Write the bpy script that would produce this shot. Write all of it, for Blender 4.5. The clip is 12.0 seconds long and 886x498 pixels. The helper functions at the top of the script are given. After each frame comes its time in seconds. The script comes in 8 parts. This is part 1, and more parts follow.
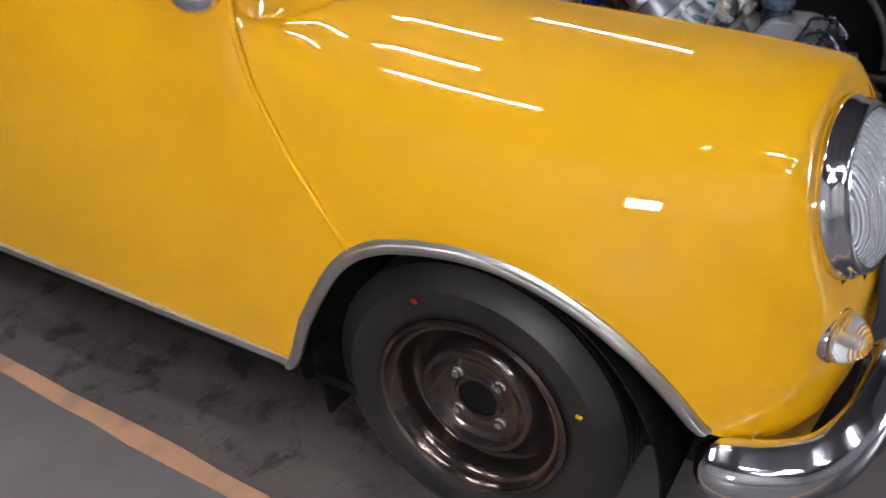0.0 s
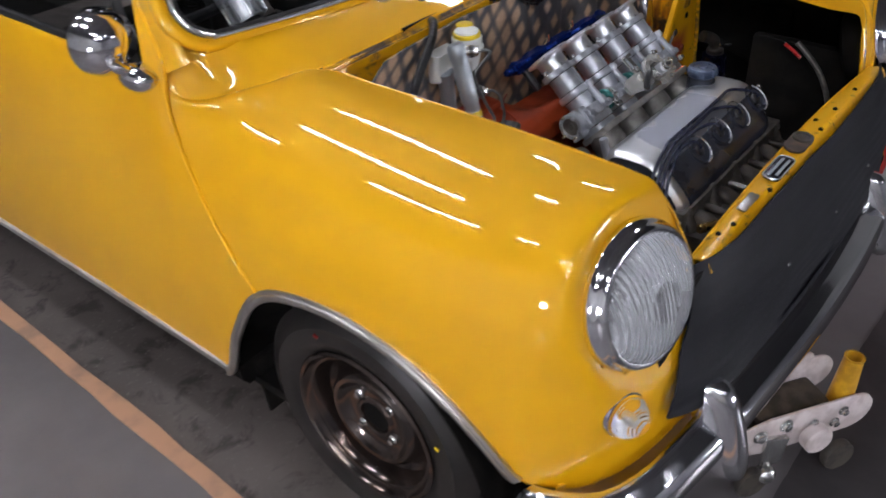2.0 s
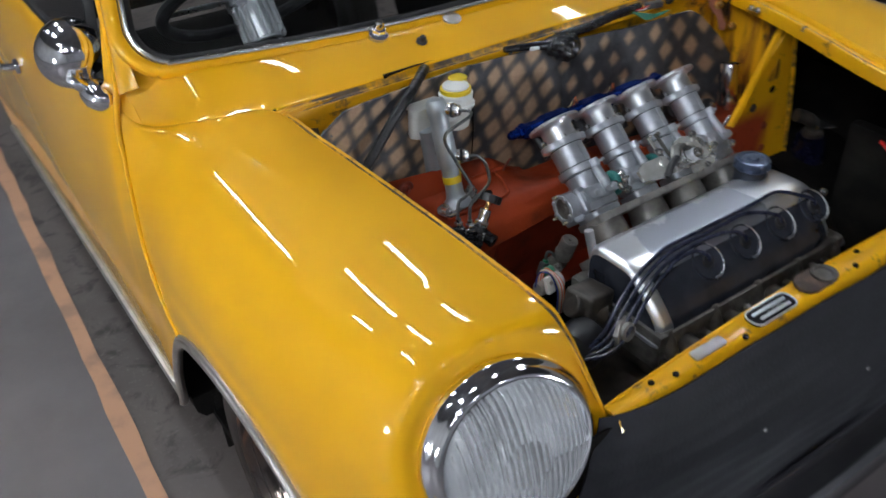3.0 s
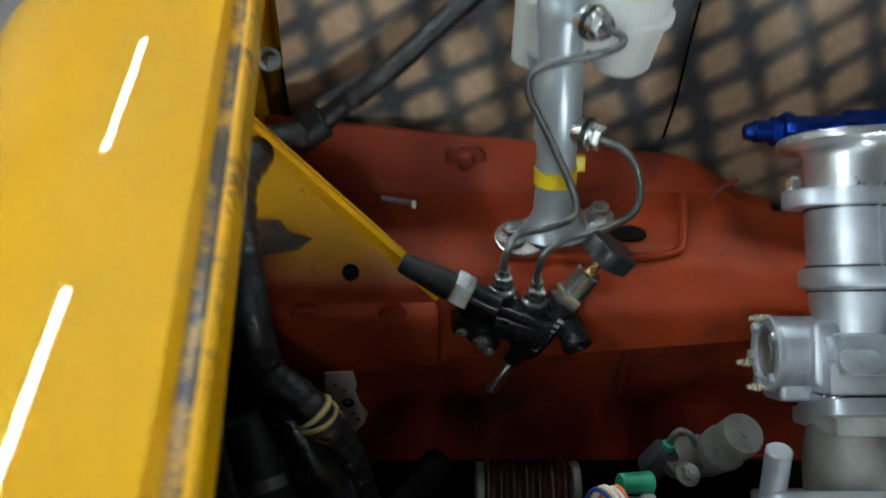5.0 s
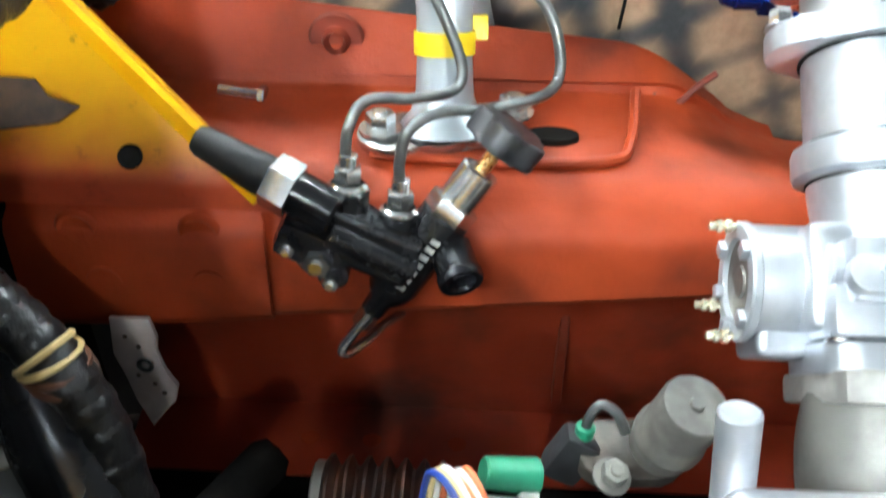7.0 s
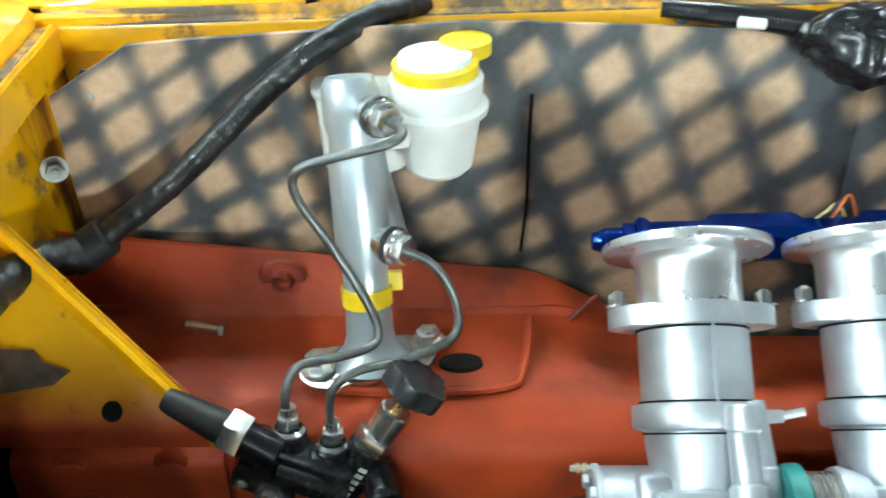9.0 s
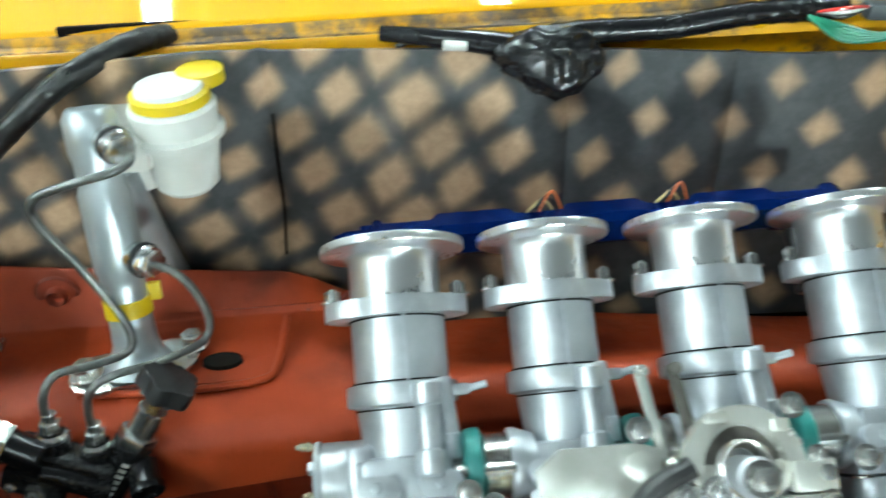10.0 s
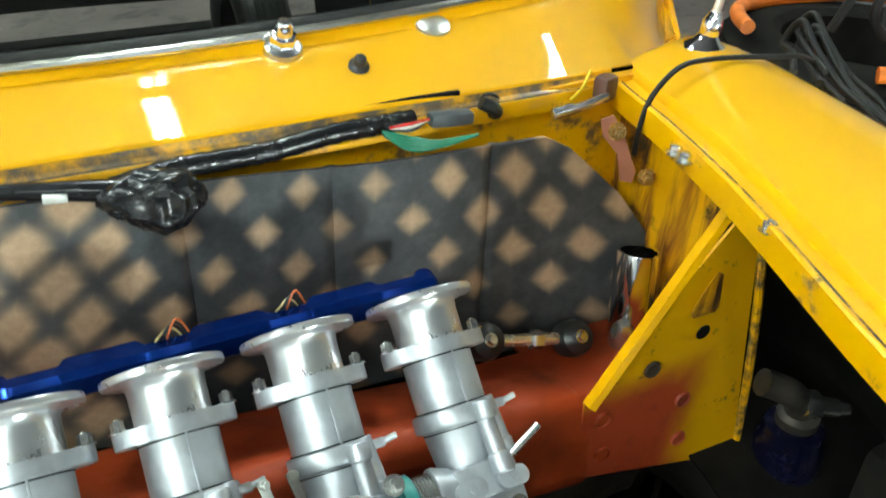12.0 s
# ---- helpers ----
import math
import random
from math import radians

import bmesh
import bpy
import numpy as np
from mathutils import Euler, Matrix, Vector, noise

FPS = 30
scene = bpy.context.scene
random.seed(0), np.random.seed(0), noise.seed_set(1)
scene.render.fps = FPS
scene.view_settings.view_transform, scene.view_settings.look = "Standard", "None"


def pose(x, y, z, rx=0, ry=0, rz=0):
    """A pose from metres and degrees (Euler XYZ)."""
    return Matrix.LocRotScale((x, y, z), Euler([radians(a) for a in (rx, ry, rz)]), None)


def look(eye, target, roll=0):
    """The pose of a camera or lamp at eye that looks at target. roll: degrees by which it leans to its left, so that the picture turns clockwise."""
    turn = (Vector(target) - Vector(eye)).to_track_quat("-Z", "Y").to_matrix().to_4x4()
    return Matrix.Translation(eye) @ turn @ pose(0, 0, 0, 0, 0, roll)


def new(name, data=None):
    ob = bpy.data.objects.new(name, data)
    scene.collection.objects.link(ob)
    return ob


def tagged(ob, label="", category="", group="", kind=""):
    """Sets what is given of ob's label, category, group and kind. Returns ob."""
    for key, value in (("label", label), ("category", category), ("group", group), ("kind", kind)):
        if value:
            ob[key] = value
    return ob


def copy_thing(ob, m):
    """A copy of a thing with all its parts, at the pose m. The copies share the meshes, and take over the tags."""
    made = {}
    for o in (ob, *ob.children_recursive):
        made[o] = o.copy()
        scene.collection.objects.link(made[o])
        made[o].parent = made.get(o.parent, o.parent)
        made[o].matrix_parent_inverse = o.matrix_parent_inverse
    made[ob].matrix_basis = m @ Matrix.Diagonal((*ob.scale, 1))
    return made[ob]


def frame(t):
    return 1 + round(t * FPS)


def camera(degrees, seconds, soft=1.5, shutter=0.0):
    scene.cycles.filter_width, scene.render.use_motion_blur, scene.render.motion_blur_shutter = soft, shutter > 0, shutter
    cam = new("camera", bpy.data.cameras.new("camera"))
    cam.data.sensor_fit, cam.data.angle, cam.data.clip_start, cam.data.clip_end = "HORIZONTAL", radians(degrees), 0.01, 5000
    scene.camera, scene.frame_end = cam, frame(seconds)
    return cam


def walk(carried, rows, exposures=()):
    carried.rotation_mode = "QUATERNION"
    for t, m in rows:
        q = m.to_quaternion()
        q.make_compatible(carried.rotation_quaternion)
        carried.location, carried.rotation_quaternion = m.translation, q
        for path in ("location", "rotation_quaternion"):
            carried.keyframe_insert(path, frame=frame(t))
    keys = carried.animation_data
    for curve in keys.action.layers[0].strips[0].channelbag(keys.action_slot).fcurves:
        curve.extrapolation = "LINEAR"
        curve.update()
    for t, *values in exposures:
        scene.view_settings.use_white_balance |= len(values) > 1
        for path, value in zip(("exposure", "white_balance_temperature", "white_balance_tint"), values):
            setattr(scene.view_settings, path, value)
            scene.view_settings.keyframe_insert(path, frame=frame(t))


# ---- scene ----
# ---------- camera and its walk ----------
cam = camera(54.90, 12.0, soft=1.6, shutter=0.5)
PATH = [
    (0, (-1.4752, 0.0538, 1.1386), (-0.7576, 0.5062, 0.6090), -2.29),
    (0.5, (-1.5586, 0.0110, 1.2569), (-0.8315, 0.4363, 0.7180), -2.13),
    (1, (-1.5406, -0.1409, 1.3697), (-0.8894, 0.3294, 0.7741), -0.93),
    (1.5, (-1.4914, -0.2285, 1.4064), (-0.8423, 0.2800, 0.8406), -0.72),
    (2, (-1.3400, -0.2657, 1.3864), (-0.7245, 0.2652, 0.8039), -3.07),
    (2.5, (-1.1395, -0.3430, 1.4050), (-0.5552, 0.2379, 0.8384), -2.16),
    (2.7, (-1.0424, -0.3932, 1.4031), (-0.5147, 0.2412, 0.8383), -2.75),
    (4.3, (-0.4787, -0.0986, 1.1932), (-0.3224, 0.6552, 0.5550), 1.00),
    (4.5, (-0.4014, -0.0237, 1.1871), (-0.3440, 0.7031, 0.5027), -1.51),
    (5, (-0.3467, 0.1028, 1.0588), (-0.3342, 0.8424, 0.3859), 0.56),
    (5.5, (-0.2601, 0.1540, 0.9681), (-0.3047, 0.8828, 0.2848), -1.50),
    (6, (-0.2243, 0.1730, 0.8816), (-0.3095, 0.9379, 0.2431), -1.86),
    (6.5, (-0.2295, 0.1780, 0.8445), (-0.2882, 0.9773, 0.2465), -0.41),
    (7, (-0.2398, 0.1826, 0.8633), (-0.2837, 0.9860, 0.2695), 0.30),
    (7.5, (-0.2376, 0.1986, 0.9136), (-0.2889, 1.0216, 0.3479), -1.27),
    (7.7, (-0.2191, 0.1974, 0.9205), (-0.3044, 1.0301, 0.3732), -2.60),
    (9.3, (-0.1770, 0.1563, 1.0124), (-0.1859, 0.9882, 0.4575), -2.43),
    (9.5, (-0.1508, 0.1464, 1.0179), (-0.1245, 0.9729, 0.4555), -2.32),
    (10, (-0.0890, 0.1224, 1.0371), (-0.0271, 0.9433, 0.4694), -1.79),
    (10.5, (-0.0416, 0.1117, 1.0612), (0.1234, 0.9194, 0.4952), -1.10),
    (11, (-0.0114, 0.1075, 1.0715), (0.2680, 0.8714, 0.4899), 0.36),
    (11.5, (-0.0174, 0.0933, 1.0905), (0.3361, 0.8417, 0.5294), 2.19),
    (12, (-0.0308, 0.0896, 1.1177), (0.3538, 0.8408, 0.5813), 2.10),
]
walk(cam, [(t, look(eye, target, roll)) for t, eye, target, roll in PATH], [
    (0, 0.20, 6250, 14), (1.0, 0.12, 6250, 17), (2.7, 0.10, 6050, 12), (4.3, 0.45, 5850, -4), (5.0, 0.50, 5850, -4), (5.5, 1.36, 5850, 7), (6.0, 2.02, 5850, 7), (6.5, 2.30, 5880, 6),
    (7.0, 2.60, 5950, -1), (7.5, 2.55, 5950, -4), (7.7, 2.45, 5950, -6), (9.5, 1.58, 5800, -11), (10.0, 1.42, 5900, -13), (11.0, 1.28, 6000, -15), (12, 1.32, 6300, -11)])

# rows of ceiling lights: x and y of each batten
# The battens at negative y are added, unseen fill for nose and flank.
STRIPS = [(0.42, 2.18), (-1.10, 2.18), (-2.25, 2.02), (2.60, 1.55), (-2.50, 4.20), (-1.00, 4.40), (0.75, 4.30), (-3.00, -0.50), (-3.40, -2.60), (-2.80, -2.40), (-1.40, -3.20), (-4.20, -2.00), (0.60, -4.70)]

# ---------- world, lamps and exposure ----------
world = bpy.data.worlds.new("garage_world")
scene.world = world
world.use_nodes = True
wbg = world.node_tree.nodes["Background"]
wbg.inputs["Color"].default_value = (0.55, 0.62, 0.75, 1)
wbg.inputs["Strength"].default_value = 0.01


# ---------- materials ----------
def rgba(c):
    return (c[0], c[1], c[2], 1.0)


def base_mat(name):
    m = bpy.data.materials.new(name)
    m.use_nodes = True
    nt = m.node_tree
    return m, nt, nt.nodes["Principled BSDF"]


def mix_rgb(nt, fac, a, b):
    n = nt.nodes.new("ShaderNodeMix")
    n.data_type = "RGBA"
    if fac is not None:
        nt.links.new(fac, n.inputs[0])
    for i, v in ((6, a), (7, b)):
        if isinstance(v, tuple):
            n.inputs[i].default_value = rgba(v)
        else:
            nt.links.new(v, n.inputs[i])
    return n.outputs[2]


def math_node(nt, op, a, b=None, clamp=False):
    n = nt.nodes.new("ShaderNodeMath")
    n.operation = op
    n.use_clamp = clamp
    for i, v in ((0, a), (1, b)):
        if v is None:
            continue
        if isinstance(v, (int, float)):
            n.inputs[i].default_value = v
        else:
            nt.links.new(v, n.inputs[i])
    return n.outputs[0]


def ramp(nt, fac, lo, hi):
    n = nt.nodes.new("ShaderNodeMapRange")
    n.interpolation_type = "SMOOTHSTEP"
    nt.links.new(fac, n.inputs[0])
    n.inputs[1].default_value, n.inputs[2].default_value = lo, hi
    return n.outputs[0]


def coords(nt):
    return nt.nodes.new("ShaderNodeTexCoord").outputs["Object"]


def noise_tex(nt, co, scale, detail=4.0, rough=0.55, distort=0.0):
    n = nt.nodes.new("ShaderNodeTexNoise")
    nt.links.new(co, n.inputs["Vector"])
    n.inputs["Scale"].default_value = scale
    n.inputs["Detail"].default_value = detail
    n.inputs["Roughness"].default_value = rough
    n.inputs["Distortion"].default_value = distort
    return n.outputs["Fac"]


def add_bump(nt, bsdf, height, strength, distance=0.002):
    b = nt.nodes.new("ShaderNodeBump")
    b.inputs["Strength"].default_value = strength
    b.inputs["Distance"].default_value = distance
    nt.links.new(height, b.inputs["Height"])
    nt.links.new(b.outputs["Normal"], bsdf.inputs["Normal"])


def surface(name, c1, c2, rough, metal=0.0, scale=18.0, fine=160.0, bump=0.15, dist=0.001, coat=0.0, vary=0.12, lo=0.35, hi=0.65, spec=0.5):
    m, nt, b = base_mat(name)
    co = coords(nt)
    big = noise_tex(nt, co, scale)
    small = noise_tex(nt, co, fine, 3.0)
    f = ramp(nt, big, lo, hi)
    nt.links.new(mix_rgb(nt, f, c1, c2), b.inputs["Base Color"])
    mixed = math_node(nt, "ADD", math_node(nt, "MULTIPLY", big, 0.6), math_node(nt, "MULTIPLY", small, 0.4))
    r = math_node(nt, "ADD", math_node(nt, "MULTIPLY", math_node(nt, "SUBTRACT", mixed, 0.5), vary * 3), rough, True)
    nt.links.new(r, b.inputs["Roughness"])
    b.inputs["Metallic"].default_value = metal
    b.inputs["Coat Weight"].default_value = coat
    b.inputs["Coat Roughness"].default_value = 0.04
    b.inputs["Specular IOR Level"].default_value = spec
    if bump:
        add_bump(nt, b, small, bump, dist)
    return m


YEL, YEL2, RED, RED2 = (0.86, 0.437, 0.0), (0.80, 0.392, 0.0), (0.42, 0.055, 0.018), (0.30, 0.035, 0.014)


def paint_mat(name, grime, dirt=(0.20, 0.115, 0.042)):
    """Yellow car paint; grime: how much brown dirt and chipping lies on it."""
    m, nt, b = base_mat(name)
    co = coords(nt)
    big = noise_tex(nt, co, 3.0)
    col = mix_rgb(nt, ramp(nt, big, 0.3, 0.7), YEL, YEL2)
    if grime:
        d1 = noise_tex(nt, co, 22.0, 6.0, 0.65)
        d2 = noise_tex(nt, co, 90.0, 5.0, 0.6)
        dm = math_node(nt, "ADD", math_node(nt, "MULTIPLY", d1, 0.7), math_node(nt, "MULTIPLY", d2, 0.3))
        g = ramp(nt, dm, 0.62 - 0.22 * grime, 0.70 - 0.12 * grime)
        col = mix_rgb(nt, g, col, dirt)
        nt.links.new(math_node(nt, "ADD", math_node(nt, "MULTIPLY", g, 0.4), 0.3, True), b.inputs["Roughness"])
        b.inputs["Coat Weight"].default_value = 0.35
        b.inputs["Coat Roughness"].default_value = 0.15
        add_bump(nt, b, dm, 0.3, 0.001)
    else:
        b.inputs["Roughness"].default_value = 0.5
        b.inputs["Specular IOR Level"].default_value = 0.15
        b.inputs["Coat Weight"].default_value = 1.0
        b.inputs["Coat Roughness"].default_value = 0.025
        peel = noise_tex(nt, co, 140.0, 2.0)
        add_bump(nt, b, peel, 0.02, 0.001)
    nt.links.new(col, b.inputs["Base Color"])
    return m


def streak_mat():
    """Yellow paint with rust-brown runs down it and black smudges."""
    m, nt, b = base_mat("rust_streaked_yellow_paint")
    co = coords(nt)
    mp = nt.nodes.new("ShaderNodeMapping")
    mp.inputs["Scale"].default_value = (1.0, 1.0, 0.16)
    nt.links.new(co, mp.inputs["Vector"])
    runs = noise_tex(nt, mp.outputs[0], 34.0, 4.0, 0.6, 0.4)
    spots = noise_tex(nt, co, 17.0, 5.0, 0.65)
    col = mix_rgb(nt, ramp(nt, runs, 0.43, 0.60), YEL, (0.34, 0.12, 0.012))
    col = mix_rgb(nt, ramp(nt, runs, 0.56, 0.64), col, (0.06, 0.025, 0.010))
    col = mix_rgb(nt, ramp(nt, spots, 0.52, 0.66), col, (0.035, 0.026, 0.018))
    nt.links.new(col, b.inputs["Base Color"])
    b.inputs["Roughness"].default_value = 0.42
    b.inputs["Coat Weight"].default_value = 0.3
    b.inputs["Coat Roughness"].default_value = 0.2
    add_bump(nt, b, spots, 0.15, 0.001)
    return m


def overspray_mat(name, level, reach):
    """Yellow paint with brick-red primer sprayed over its lower part, the border soft and uneven."""
    m, nt, b = base_mat(name)
    co = coords(nt)
    sep = nt.nodes.new("ShaderNodeSeparateXYZ")
    nt.links.new(co, sep.inputs[0])
    n1 = noise_tex(nt, co, 14.0, 4.0)
    n2 = noise_tex(nt, co, 60.0, 5.0, 0.65)
    ax = math_node(nt, "ABSOLUTE", sep.outputs[0])
    h = math_node(nt, "MAXIMUM", math_node(nt, "SUBTRACT", sep.outputs[2], level), math_node(nt, "SUBTRACT", ax, reach))
    h = math_node(nt, "ADD", h, math_node(nt, "MULTIPLY", math_node(nt, "SUBTRACT", n1, 0.5), 0.05))
    f = ramp(nt, h, -0.026, 0.022)
    yel = mix_rgb(nt, ramp(nt, n2, 0.60, 0.74), YEL, (0.16, 0.09, 0.03))
    red = mix_rgb(nt, ramp(nt, n2, 0.5, 0.75), RED, RED2)
    nt.links.new(mix_rgb(nt, f, red, yel), b.inputs["Base Color"])
    b.inputs["Roughness"].default_value = 0.48
    add_bump(nt, b, n2, 0.25, 0.001)
    return m


def card_mat():
    """Cardboard sprayed dark through a mesh, which left a lattice of bare brown diamonds."""
    m, nt, b = base_mat("cardboard")
    co = coords(nt)
    sep = nt.nodes.new("ShaderNodeSeparateXYZ")
    nt.links.new(co, sep.inputs[0])
    wob = noise_tex(nt, co, 7.0, 2.0)
    w = math_node(nt, "MULTIPLY", math_node(nt, "SUBTRACT", wob, 0.5), 0.45)
    x, z = sep.outputs[0], math_node(nt, "SUBTRACT", sep.outputs[2], 0.75)

    def lattice(c0, cx, cz, cxx, cxz):
        """Count of mesh cells at x and z; the mesh was stretched unevenly across the sheet."""
        lin = math_node(nt, "ADD", math_node(nt, "MULTIPLY", x, cx), math_node(nt, "MULTIPLY", z, cz))
        bend = math_node(nt, "MULTIPLY", x, math_node(nt, "ADD", math_node(nt, "MULTIPLY", x, cxx), math_node(nt, "MULTIPLY", z, cxz)))
        return math_node(nt, "ADD", math_node(nt, "ADD", lin, bend), math_node(nt, "ADD", w, c0))
    u = lattice(-1.099, 19.58, 10.07, -6.16, 10.0)
    v = lattice(-1.152, 14.07, -20.27, -1.64, 25.5)
    cu = math_node(nt, "COSINE", math_node(nt, "MULTIPLY", u, 2 * math.pi))
    cv = math_node(nt, "COSINE", math_node(nt, "MULTIPLY", v, 2 * math.pi))
    cell = math_node(nt, "ADD", math_node(nt, "MULTIPLY", math_node(nt, "MINIMUM", cu, cv), 0.65), math_node(nt, "MULTIPLY", math_node(nt, "ADD", cu, cv), 0.175))
    patch = noise_tex(nt, co, 6.5, 2.0)
    strength = math_node(nt, "ADD", cell, math_node(nt, "MULTIPLY", math_node(nt, "SUBTRACT", patch, 0.5), 2.6))
    bare = math_node(nt, "MULTIPLY", ramp(nt, math_node(nt, "MULTIPLY", x, -1.0), -0.06, 0.10), 0.42)
    f = ramp(nt, math_node(nt, "ADD", strength, bare), -0.40, 1.0)
    fine = noise_tex(nt, co, 120.0, 5.0, 0.7)
    tan = mix_rgb(nt, ramp(nt, fine, 0.3, 0.7), (0.56, 0.375, 0.235), (0.45, 0.295, 0.18))
    dark = mix_rgb(nt, ramp(nt, noise_tex(nt, co, 25.0, 5.0, 0.7), 0.35, 0.7), (0.040, 0.042, 0.047), (0.078, 0.080, 0.085))
    f = math_node(nt, "MULTIPLY", f, 0.92)
    nt.links.new(mix_rgb(nt, f, dark, tan), b.inputs["Base Color"])
    b.inputs["Roughness"].default_value = 0.62
    add_bump(nt, b, fine, 0.2, 0.001)
    return m


def glass_mat(name, tint, rough=0.0):
    m, nt, b = base_mat(name)
    b.inputs["Base Color"].default_value = rgba(tint)
    b.inputs["Transmission Weight"].default_value = 1.0
    b.inputs["Roughness"].default_value = rough
    b.inputs["IOR"].default_value = 1.45
    return m


def glow_mat(name, colour, strength):
    m, nt, b = base_mat(name)
    b.inputs["Base Color"].default_value = rgba((0.9, 0.9, 0.9))
    b.inputs["Emission Color"].default_value = rgba(colour)
    b.inputs["Emission Strength"].default_value = strength
    return m


def fluted_glass():
    m = glass_mat("headlamp_glass", (0.97, 0.98, 1.0), 0.02)
    nt = m.node_tree
    b = nt.nodes["Principled BSDF"]
    b.inputs["Transmission Weight"].default_value = 0.86
    co = coords(nt)
    wv = nt.nodes.new("ShaderNodeTexWave")
    wv.bands_direction = "X"
    wv.inputs["Scale"].default_value = 42.0
    wv.inputs["Distortion"].default_value = 0.3
    nt.links.new(co, wv.inputs["Vector"])
    soft = noise_tex(nt, co, 22.0, 2.0)
    add_bump(nt, b, math_node(nt, "ADD", wv.outputs["Fac"], math_node(nt, "MULTIPLY", soft, 0.4)), 0.5, 0.003)
    return m


def cover_mat():
    """Cast valve cover: bare bright alloy with a large dull patch worn through the old paint."""
    m, nt, b = base_mat("valve_cover_alloy")
    co = coords(nt)
    sep = nt.nodes.new("ShaderNodeSeparateXYZ")
    nt.links.new(co, sep.inputs[0])
    big = noise_tex(nt, co, 16.0, 4.0, 0.6, 0.3)
    fine = noise_tex(nt, co, 220.0, 3.0)
    wob = math_node(nt, "MULTIPLY", math_node(nt, "SUBTRACT", big, 0.5), 0.07)
    # one worn patch over the middle of the top, ragged at its ends and back edge
    along_x = math_node(nt, "SUBTRACT", 0.112, math_node(nt, "ABSOLUTE", math_node(nt, "SUBTRACT", sep.outputs[0], 0.008)))
    back = math_node(nt, "SUBTRACT", 0.343, sep.outputs[1])
    inside = math_node(nt, "ADD", math_node(nt, "MINIMUM", along_x, back), wob)
    f = ramp(nt, inside, -0.004, 0.004)
    nt.links.new(mix_rgb(nt, f, (0.88, 0.89, 0.92), (0.42, 0.44, 0.50)), b.inputs["Base Color"])
    nt.links.new(math_node(nt, "ADD", math_node(nt, "MULTIPLY", f, 0.14), 0.28), b.inputs["Roughness"])
    b.inputs["Metallic"].default_value = 0.85
    add_bump(nt, b, fine, 0.03, 0.0003)
    return m


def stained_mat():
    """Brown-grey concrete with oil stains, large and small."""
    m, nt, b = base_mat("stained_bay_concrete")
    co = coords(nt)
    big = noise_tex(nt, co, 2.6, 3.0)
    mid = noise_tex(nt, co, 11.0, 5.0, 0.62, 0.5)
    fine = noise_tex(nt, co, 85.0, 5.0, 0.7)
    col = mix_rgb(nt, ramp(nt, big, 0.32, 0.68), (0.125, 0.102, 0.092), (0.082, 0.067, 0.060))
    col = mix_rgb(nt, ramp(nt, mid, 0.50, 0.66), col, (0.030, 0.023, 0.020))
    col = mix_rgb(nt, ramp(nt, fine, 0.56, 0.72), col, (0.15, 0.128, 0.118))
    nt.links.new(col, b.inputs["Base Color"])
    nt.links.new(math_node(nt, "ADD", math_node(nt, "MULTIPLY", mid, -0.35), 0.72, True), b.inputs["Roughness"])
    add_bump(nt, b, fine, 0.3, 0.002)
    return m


PAINT = paint_mat("yellow_paint", 0.0)
WORN = paint_mat("worn_yellow_paint", 0.42)
DIRTY = paint_mat("dirty_yellow_paint", 0.36)
GRUBBY = paint_mat("grubby_yellow_paint", 0.85, (0.085, 0.062, 0.040))
CHANNEL = paint_mat("grime_streaked_channel", 1.05, (0.150, 0.112, 0.078))
CRUD = paint_mat("crusted_grime", 1.25, (0.050, 0.036, 0.026))
STREAKED = streak_mat()
SCUFFED = paint_mat("scuffed_yellow_paint", 0.28)
PRIMER = surface("red_primer", (0.36, 0.046, 0.010), (0.15, 0.024, 0.009), 0.55, spec=0.3, scale=15, fine=110, bump=0.35, dist=0.002, vary=0.14, lo=0.44, hi=0.78)
PLUGM = surface("blue_grey_plastic", (0.060, 0.070, 0.085), (0.040, 0.046, 0.056), 0.4, 0.0, 30, 200, 0.1)
PRIMER_DARK = surface("dusty_red_primer", (0.33, 0.045, 0.016), (0.16, 0.03, 0.018), 0.55, scale=12, fine=80, bump=0.3)
# Red primer with dark blotches in place of the shade under the shelf.
PRIMER_SHADED = surface("shade_darkened_primer", (0.33, 0.040, 0.014), (0.060, 0.015, 0.009), 0.42, scale=9, fine=90, bump=0.35, lo=0.48, hi=0.74)
SPRAY_R = overspray_mat("oversprayed_panel_paint", 0.678, 3.0)
SPRAY_L = overspray_mat("oversprayed_gusset_paint", 0.632, 0.446)
CARD = card_mat()
CHROME = surface("chrome", (0.86, 0.86, 0.88), (0.80, 0.80, 0.83), 0.09, 1.0, 10, 200, 0.0, 0.0005, vary=0.05)
STEEL = surface("zinc_steel", (0.76, 0.76, 0.75), (0.56, 0.55, 0.53), 0.24, 0.95, 60, 400, 0.03, 0.0003, vary=0.03)
ALLOY = surface("machined_alloy", (0.60, 0.62, 0.66), (0.44, 0.46, 0.50), 0.42, 0.75, 32, 520, 0.12, 0.0004, vary=0.06)
MATT = surface("matt_cast_alloy", (0.50, 0.52, 0.55), (0.42, 0.44, 0.47), 0.52, 0.6, 30, 320, 0.05, 0.0003)
PLATED = surface("nickel_plated_linkage", (0.92, 0.91, 0.87), (0.80, 0.79, 0.74), 0.26, 0.70, 60, 300, 0.05, 0.0003, vary=0.03)
# Polished alloy darkened in place of the dark reflections on the valve cover.
DARKENED_ALLOY = surface("darkened_polished_alloy", (0.085, 0.095, 0.125), (0.055, 0.060, 0.080), 0.24, 0.6, 20, 200, 0.0, vary=0.03)
